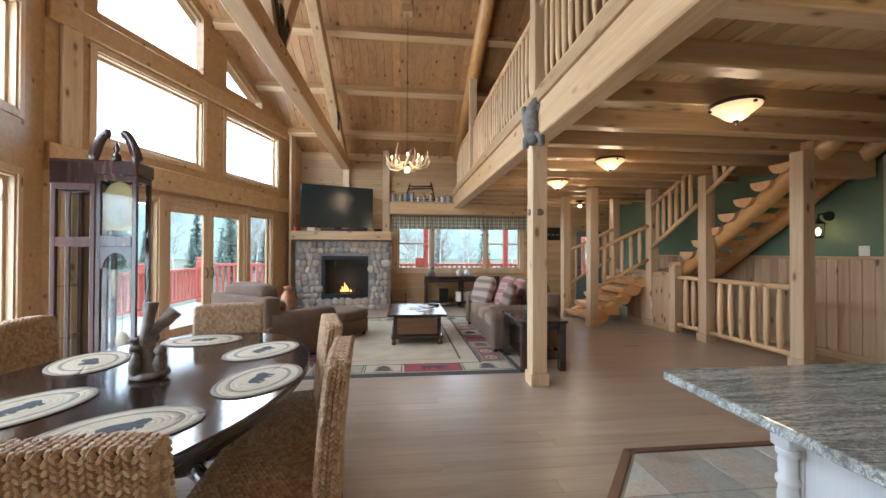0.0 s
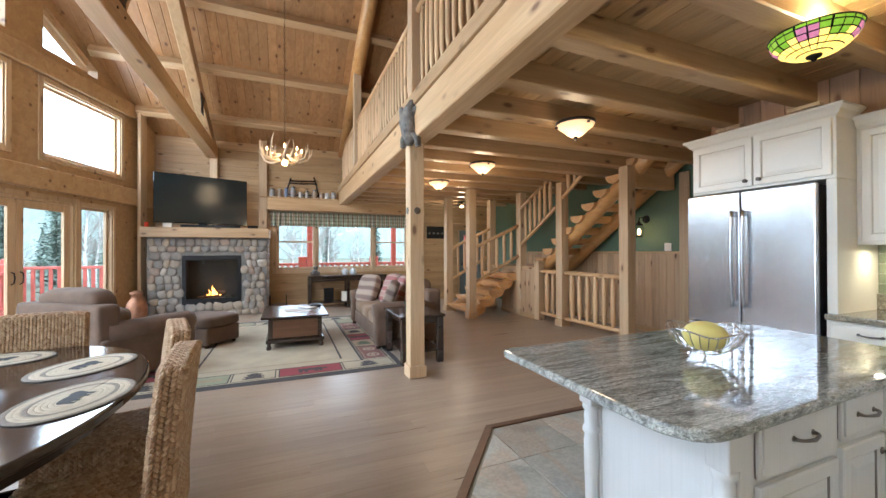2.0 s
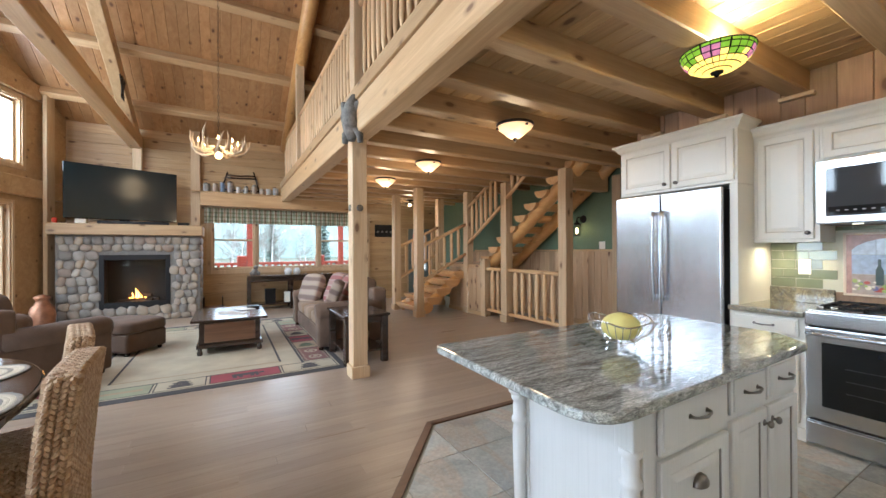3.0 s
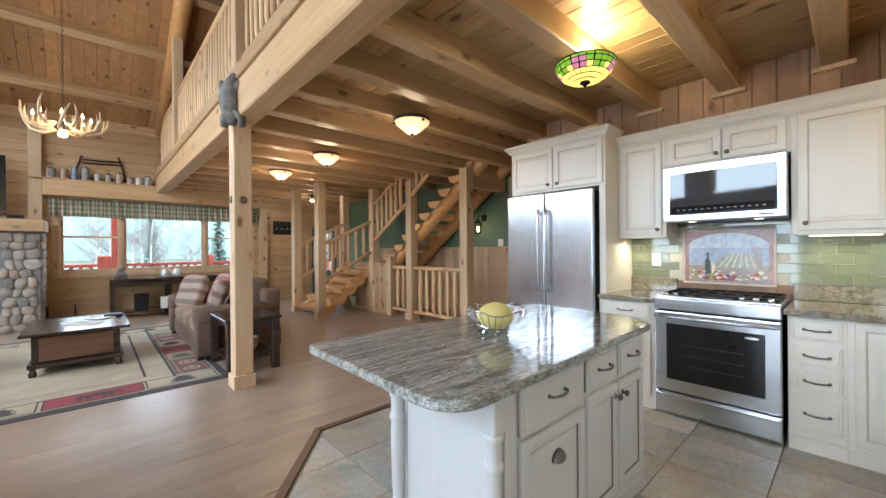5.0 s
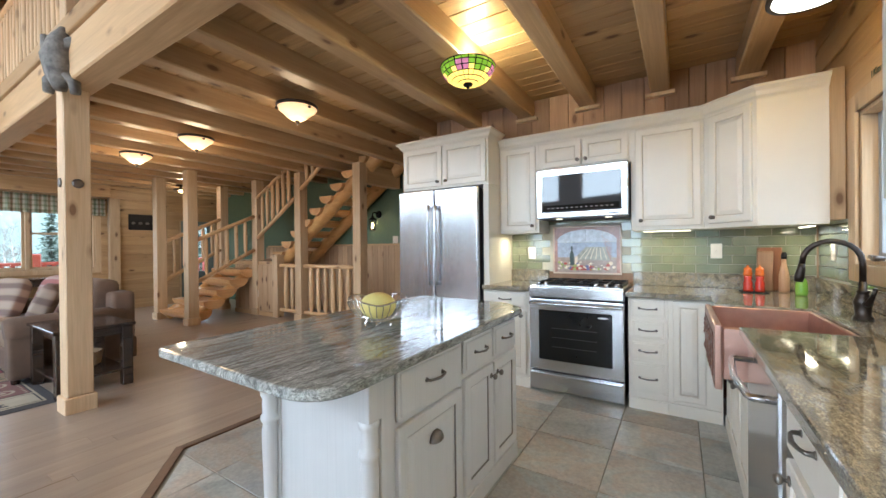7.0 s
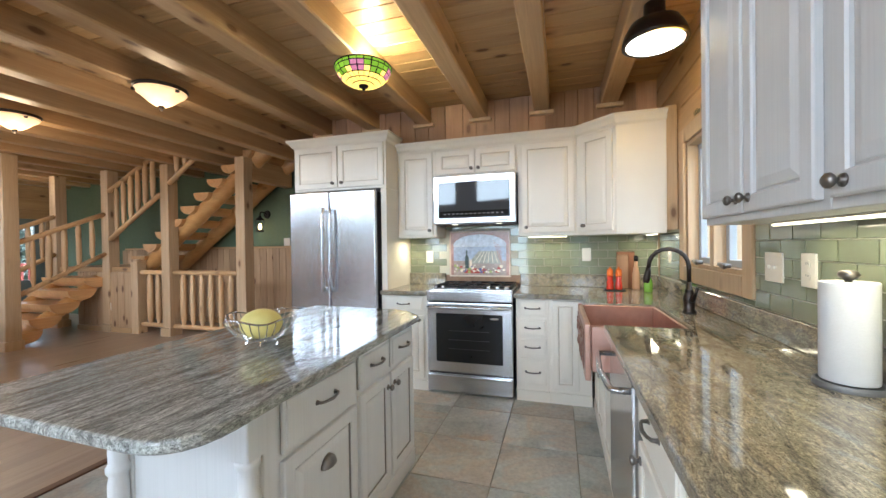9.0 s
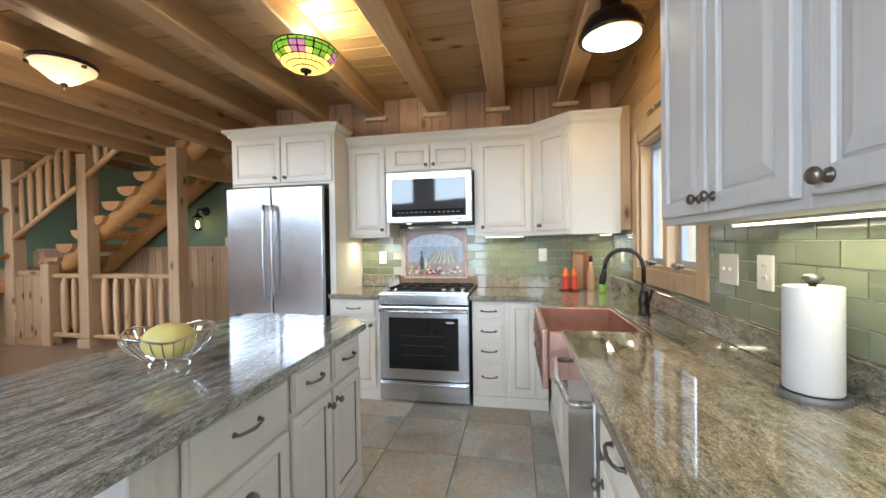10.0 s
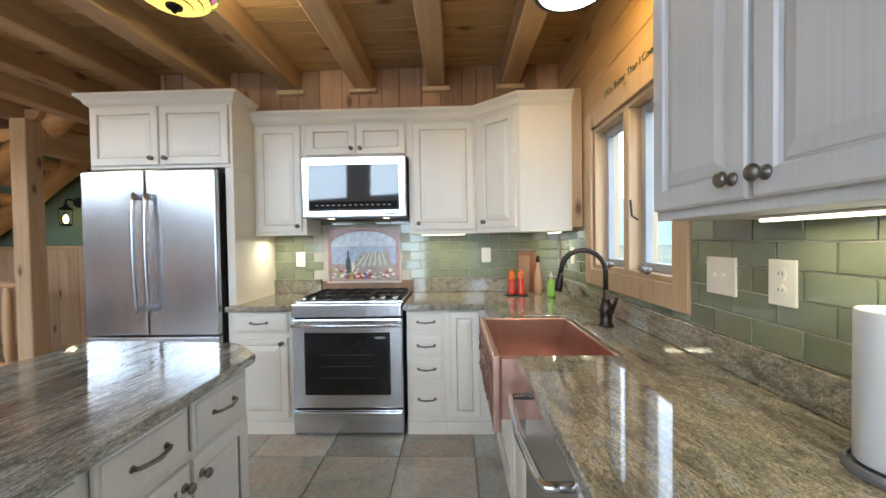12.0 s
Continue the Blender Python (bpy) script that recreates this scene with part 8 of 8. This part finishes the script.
# green glass tiles of the backsplash
m, nt, b = nodes_of("green_glass_tile")
col = tone(nt, ramp(nt, noise_of(nt, coords(nt), 5, 3), [(0.3, (0.165, 0.185, 0.115)), (0.7, (0.215, 0.235, 0.15))]), 0.85, 1.15)
link(nt, col, b.inputs["Base Color"])
b.inputs["Roughness"].default_value = 0.12
b.inputs["Coat Weight"].default_value = 0.8
green_tile = m
grout = plain("pale_grout", (0.50, 0.49, 0.40), 0.9)
TW, TH, GAP = 0.167, 0.0768, 0.004
sink_back = setting("wall_backsplash_sink", box(0.95, Y_SINK + 0.0005, 1.03, 3.095, Y_SINK + 0.005, 1.46), grout, "green tiled backsplash on the sink wall")
sink_back2 = setting("wall_backsplash_corner", box(4.21, Y_SINK + 0.0005, 1.03, 4.85, Y_SINK + 0.005, 1.44), grout, "green tiled backsplash in the corner")
under = setting("wall_backsplash_sill", box(3.097, Y_SINK + 0.0005, 1.03, 4.208, Y_SINK + 0.005, 1.062), grout, "green tiled strip under the window")
range_back = setting("wall_backsplash_range", box(X_KIT - 0.005, -0.715, 1.03, X_KIT - 0.0005, 1.775, 1.54), grout, "green tiled backsplash behind the range")
CACHE = {}


def tile_mesh(w, h):
    key = (round(w, 3), round(h, 3))
    if key not in CACHE:
        CACHE[key] = mesh_of("tile", box(0, -0.006, 0, key[0], 0, key[1], 0.0015), green_tile)
    return CACHE[key]


def tile_field(parent, m, u0, u1, z0, z1, skip=None, start=0, phase=0.0):
    """Running-bond tiles over local x from u0 to u1; the room is at -y."""
    row, z = start, z0
    while z < z1 - 0.02:
        h = min(TH, z1 - z)
        u = u0 + phase - (TW / 2 if row % 2 else 0)
        while u < u1 - 0.004:
            a, b_ = max(u, u0), min(u + TW, u1)
            if b_ - a > 0.015 and not (skip and skip((a + b_) / 2, z + h / 2)):
                piece("tile", tile_mesh(b_ - a - GAP, h - GAP), parent, m @ pose(a + GAP / 2, 0, z + GAP / 2))
            u += TW
        z += TH
        row += 1


tile_field(sink_back, facing_y(3.095, Y_SINK + 0.005), 0, 2.1, 1.036, 1.425, phase=-0.04)
tile_field(under, facing_y(4.208, Y_SINK + 0.005), 0, 1.11, 1.036, 1.0625)
tile_field(sink_back2, facing_y(4.84, Y_SINK + 0.005), 0, 0.63, 1.046, 1.42, start=1)
tile_field(range_back, facing_x(X_KIT - 0.005, 1.715), 0, 2.43, 1.046, 1.54, lambda u, z: (0.45 - 0.10 < u < 1.10 and z < 1.49) or (z > 1.42 and not 0.4 < u < 1.2))

# slate floor tiles
m, nt, b = nodes_of("mottled_slate_tile")
v = coords(nt)
n1, n2, n3 = noise_of(nt, v, 2.0, 6, 0.6, 1.4), noise_of(nt, coords(nt, (1.0, 0.6, 1.0)), 2.4, 4, 0.52, 1.3), noise_of(nt, v, 40, 4, 0.7)
c1 = ramp(nt, n1, [(0.28, (0.30, 0.315, 0.295)), (0.42, (0.41, 0.425, 0.385)), (0.55, (0.50, 0.505, 0.45)), (0.68, (0.42, 0.44, 0.425)), (0.78, (0.27, 0.27, 0.26))])
rust = ramp(nt, n2, [(0.49, (0, 0, 0)), (0.58, (0.5, 0.5, 0.5)), (0.70, (0.15, 0.15, 0.15))])
c2 = mix(nt, rust, c1, (0.52, 0.38, 0.26))
c3 = mix(nt, 1.0, c2, ramp(nt, n3, [(0.3, (0.8, 0.8, 0.8)), (0.7, (1.15, 1.15, 1.15))]), "MULTIPLY")
link(nt, tone(nt, c3, 0.8, 1.2), b.inputs["Base Color"])
link(nt, ramp(nt, n2, [(0.3, (0.32,) * 3), (0.7, (0.5,) * 3)]), b.inputs["Roughness"])
bump(nt, b, n3, 0.25, 0.003)
slate_tile = m
tile_base = bpy.data.objects["floor_tiles"]


def clip_poly(poly, nx, ny, c):
    """Keeps the side of a convex polygon where nx x + ny y <= c."""
    out = []
    for p, q in zip(poly, poly[1:] + poly[:1]):
        dp, dq = nx * p[0] + ny * p[1] - c, nx * q[0] + ny * q[1] - c
        if dp <= 0:
            out.append(p)
        if dp * dq < 0:
            s = dp / (dp - dq)
            out.append((p[0] + (q[0] - p[0]) * s, p[1] + (q[1] - p[1]) * s))
    return out


TS = 0.474
for i in range(-7, 3):
    for j in range(-3, 6):
        x0, y0 = 3.982 + TS * i, 0.53 + TS * j
        g_ = 0.003
        poly = [(max(1.0, x0 + g_), max(Y_SINK, y0 + g_)), (min(X_KIT, x0 + TS - g_), max(Y_SINK, y0 + g_)), (min(X_KIT, x0 + TS - g_), min(2.86, y0 + TS - g_)), (max(1.0, x0 + g_), min(2.86, y0 + TS - g_))]
        if poly[1][0] - poly[0][0] < 0.02 or poly[2][1] - poly[1][1] < 0.02:
            continue
        nx, ny = -1.37, 1.12
        L = math.hypot(nx, ny)
        poly = clip_poly(poly, nx / L, ny / L, (nx * 1.0 + ny * 1.55) / L - 0.05)
        if len(poly) < 3:
            continue
        area = abs(sum(p[0] * q[1] - q[0] * p[1] for p, q in zip(poly, poly[1:] + poly[:1]))) / 2
        if area < 0.003:
            continue
        cx, cy = sum(p[0] for p in poly) / len(poly), sum(p[1] for p in poly) / len(poly)
        ob = part("tile", prism([(p[0] - cx, p[1] - cy) for p in poly], 0.004, 0.011, 0.0025, seg=1), slate_tile, tile_base)
        ob.location = (cx, cy, 0)
edge_wood = wood("dark_threshold", (0.10, 0.055, 0.035), (0.16, 0.09, 0.06), "x", 0.35)
for k, (a, b_) in enumerate((((2.12, 2.92), (1.0, 1.55)), ((4.19, 2.90), (2.10, 2.90)))):
    A, B = Vector((*a, 0)), Vector((*b_, 0))
    own = box(0, -0.03, 0.004, (B - A).length, 0.03, 0.016, 0.005)
    ob = setting("trim_threshold_%d" % k, own, edge_wood, "dark wooden threshold along the tiles")
    ob.matrix_world = pose(a[0], a[1], 0, 0, 0, math.degrees(math.atan2(B.y - A.y, B.x - A.x)))

# wooden floor planks
plank_base = bpy.data.objects["floor_wood_planks"]
rng = random.Random(5)
PW = 0.125
PLANK = {}
rest = []
count = 0
for r in range(int(11.3 / PW)):
    y0 = -0.73 + PW * r
    x = -3.6 + rng.uniform(0, 1.2)
    while x < 6.3:
        L = rng.choice((1.1, 1.4, 1.7, 2.0))
        x1 = min(x + L, 6.34)
        yc = y0 + PW / 2
        lim = 1.0 + (yc - 1.55) / 1.37 * 1.12 if yc > 1.55 else 1.0
        inside = yc < 2.87 and x1 > lim
        if inside:
            x1 = min(x1, lim + 0.02)
        if x1 - x > 0.1:
            near = -1.2 < (x + x1) / 2 < 3.9 and -0.4 < yc < 6.2
            if near and count < 300:
                key = round(x1 - x, 2)
                if key not in PLANK:
                    PLANK[key] = mesh_of("plank", box(0, 0.0004, 0, key, PW - 0.0004, 0.0035, 0.0004), floor_wood)
                piece("plank", PLANK[key], plank_base, pose(x, y0, 0.0))
                count += 1
            else:
                rest.append((x, y0, x1))
        if inside and x1 >= lim:
            x = 6.0 if yc < 2.87 else x1
            break
        x = x1 + 0.001
own = bmesh.new()
for x, y0, x1 in rest:
    vs = [own.verts.new(p) for p in ((x, y0 + 0.0004, 0.0035), (x1, y0 + 0.0004, 0.0035), (x1, y0 + PW - 0.0004, 0.0035), (x, y0 + PW - 0.0004, 0.0035), (x, y0 + 0.0004, 0), (x1, y0 + 0.0004, 0), (x1, y0 + PW - 0.0004, 0), (x, y0 + PW - 0.0004, 0))]
    for f in ((0, 1, 2, 3), (4, 5, 1, 0), (5, 6, 2, 1), (6, 7, 3, 2), (7, 4, 0, 3)):
        own.faces.new([vs[i] for i in f])
floor_far = wood("grey_brown_far_planks", FLOOR_D, FLOOR_L, "x", 0.3, 0.0, island=True, low=0.92, high=1.08)
tagged(part("far_planks", own, floor_far, plank_base), kind="stuff")

# horizontal wall boards on far and sink walls
def board_rows(base, x0, x1, z0, z1, face_y, out, holes, h, mat, name="board"):
    """Boards along x; out is the step into the room."""
    z = z0
    while z < z1 - 0.02:
        top = min(z + h, z1)
        spans = [(x0, x1)]
        for a, b0, c, d in holes:
            if b0 - 0.01 < (z + top) / 2 < d + 0.01:
                spans = [s for p, q in spans for s in ((p, min(q, a)), (max(p, c), q)) if s[1] - s[0] > 0.02]
        for p, q in spans:
            own = box(p, min(face_y, face_y + out), z + 0.003, q, max(face_y, face_y + out), top - 0.003, 0.007)
            ob = part(name, own, mat, base)
        z += h


board_rows(bpy.data.objects["wall_far"], -2.05, 6.34, 0.0, 4.0, Y_FAR - 0.0005, -0.018, [(0.31, 0.84, 3.87, 2.43), (5.33, 0, 6.22, 2.07), (-2.02, 0.0, 0.2, 1.7), (0.2, 2.395, 4.0, 2.73)], 0.2, pine_log_x)
board_rows(bpy.data.objects["wall_sink"], 0.2, 4.86, 1.0, 2.83, Y_SINK + 0.0005, 0.018, [(0.0, 0.0, 3.10, 2.5), (3.095, 1.06, 4.21, 2.16), (4.2, 0, 4.9, 2.42)], 0.19, pine_log_x)
# upright boards above the range cabinets and on the green wall's wainscot
rngb = random.Random(6)
y = -0.73
while y < 2.85:
    w = rngb.uniform(0.12, 0.21)
    piece("board", mesh_of("board", box(-0.016, 0.002, 2.42, 0, min(w, 2.85 - y) - 0.002, 2.828, 0.005), pine_red_z), bpy.data.objects["wall_range"], pose(X_KIT, y, 0))
    y += w
stair_wall = bpy.data.objects["wall_stair"]
y = 2.96
while y < 8.4:
    w = 0.135
    piece("board", mesh_of("board", box(-0.018, 0.002, 0.10, 0, w - 0.002, 1.33, 0.005), pine_log_z), stair_wall, pose(X_END, y, 0))
    y += w
setting("trim_wainscot_cap", box(X_END - 0.035, 2.96, 1.332, X_END - 0.001, 8.4, 1.37, 0.005), pine_y, "pine cap rail on the wainscot")
setting("baseboard_stair", box(X_END - 0.03, 2.96, 0, X_END - 0.001, 8.4, 0.098, 0.004), pine_y, "pine baseboard")
setting("trim_stair_corner", box(X_END - 0.05, 4.18, 0, X_END - 0.019, 4.34, 2.6, 0.005), pine_z, "upright pine board on the stair wall")
setting("trim_corner_filler", box(4.30, -0.725, 1.44, 4.86, -0.647, 2.40, 0.004), pine_z, "pine filler board beside the corner cabinet")
# joist blocking trim on the range wall
for k in range(6):
    y = JOIST_0 + JOIST_STEP * k
    setting("trim_joist_pad_%d" % k, box(X_KIT - 0.075, y - 0.115, 2.608, X_KIT - 0.017, y + 0.115, 2.643, 0.004), pine_z, "small pine pad under the joist")
# ceiling boards under the loft, gaps between them
own = bmesh.new()
x = X_LOFT + 0.21
while x < 6.35:
    box(x + 0.003, Y_SINK, DECK_Z - 0.012, min(x + 0.145, 6.35) - 0.003, Y_FAR, DECK_Z - 0.001, 0.004, own)
    x += 0.145
setting("ceiling_loft_boards", own, pine_loft_y, "tongue-and-groove pine ceiling boards")
# roof boards
own = bmesh.new()
x = -4.0
sl = math.hypot(1, PITCH)
while x < 6.4:
    for side in (0, 1):
        ya, yb = (RIDGE_Y, Y_FAR) if side else (Y_SINK, RIDGE_Y)
        reach = (x + 0.1 - APEX[0]) / 0.287
        ya, yb = max(ya, APEX[1] - max(0.3, reach)), min(yb, APEX[1] + max(0.0, reach))
        if yb - ya < 0.05:
            continue
        q = box(x + 0.003, ya, -0.014, x + 0.157, yb, -0.002, 0.004)
        for v_ in q.verts:
            v_.co.z += roof_z(v_.co.y)
        add(own, q)
    x += 0.16
setting("ceiling_roof_boards", own, pine_deck_y, "pine tongue-and-groove roof boards")
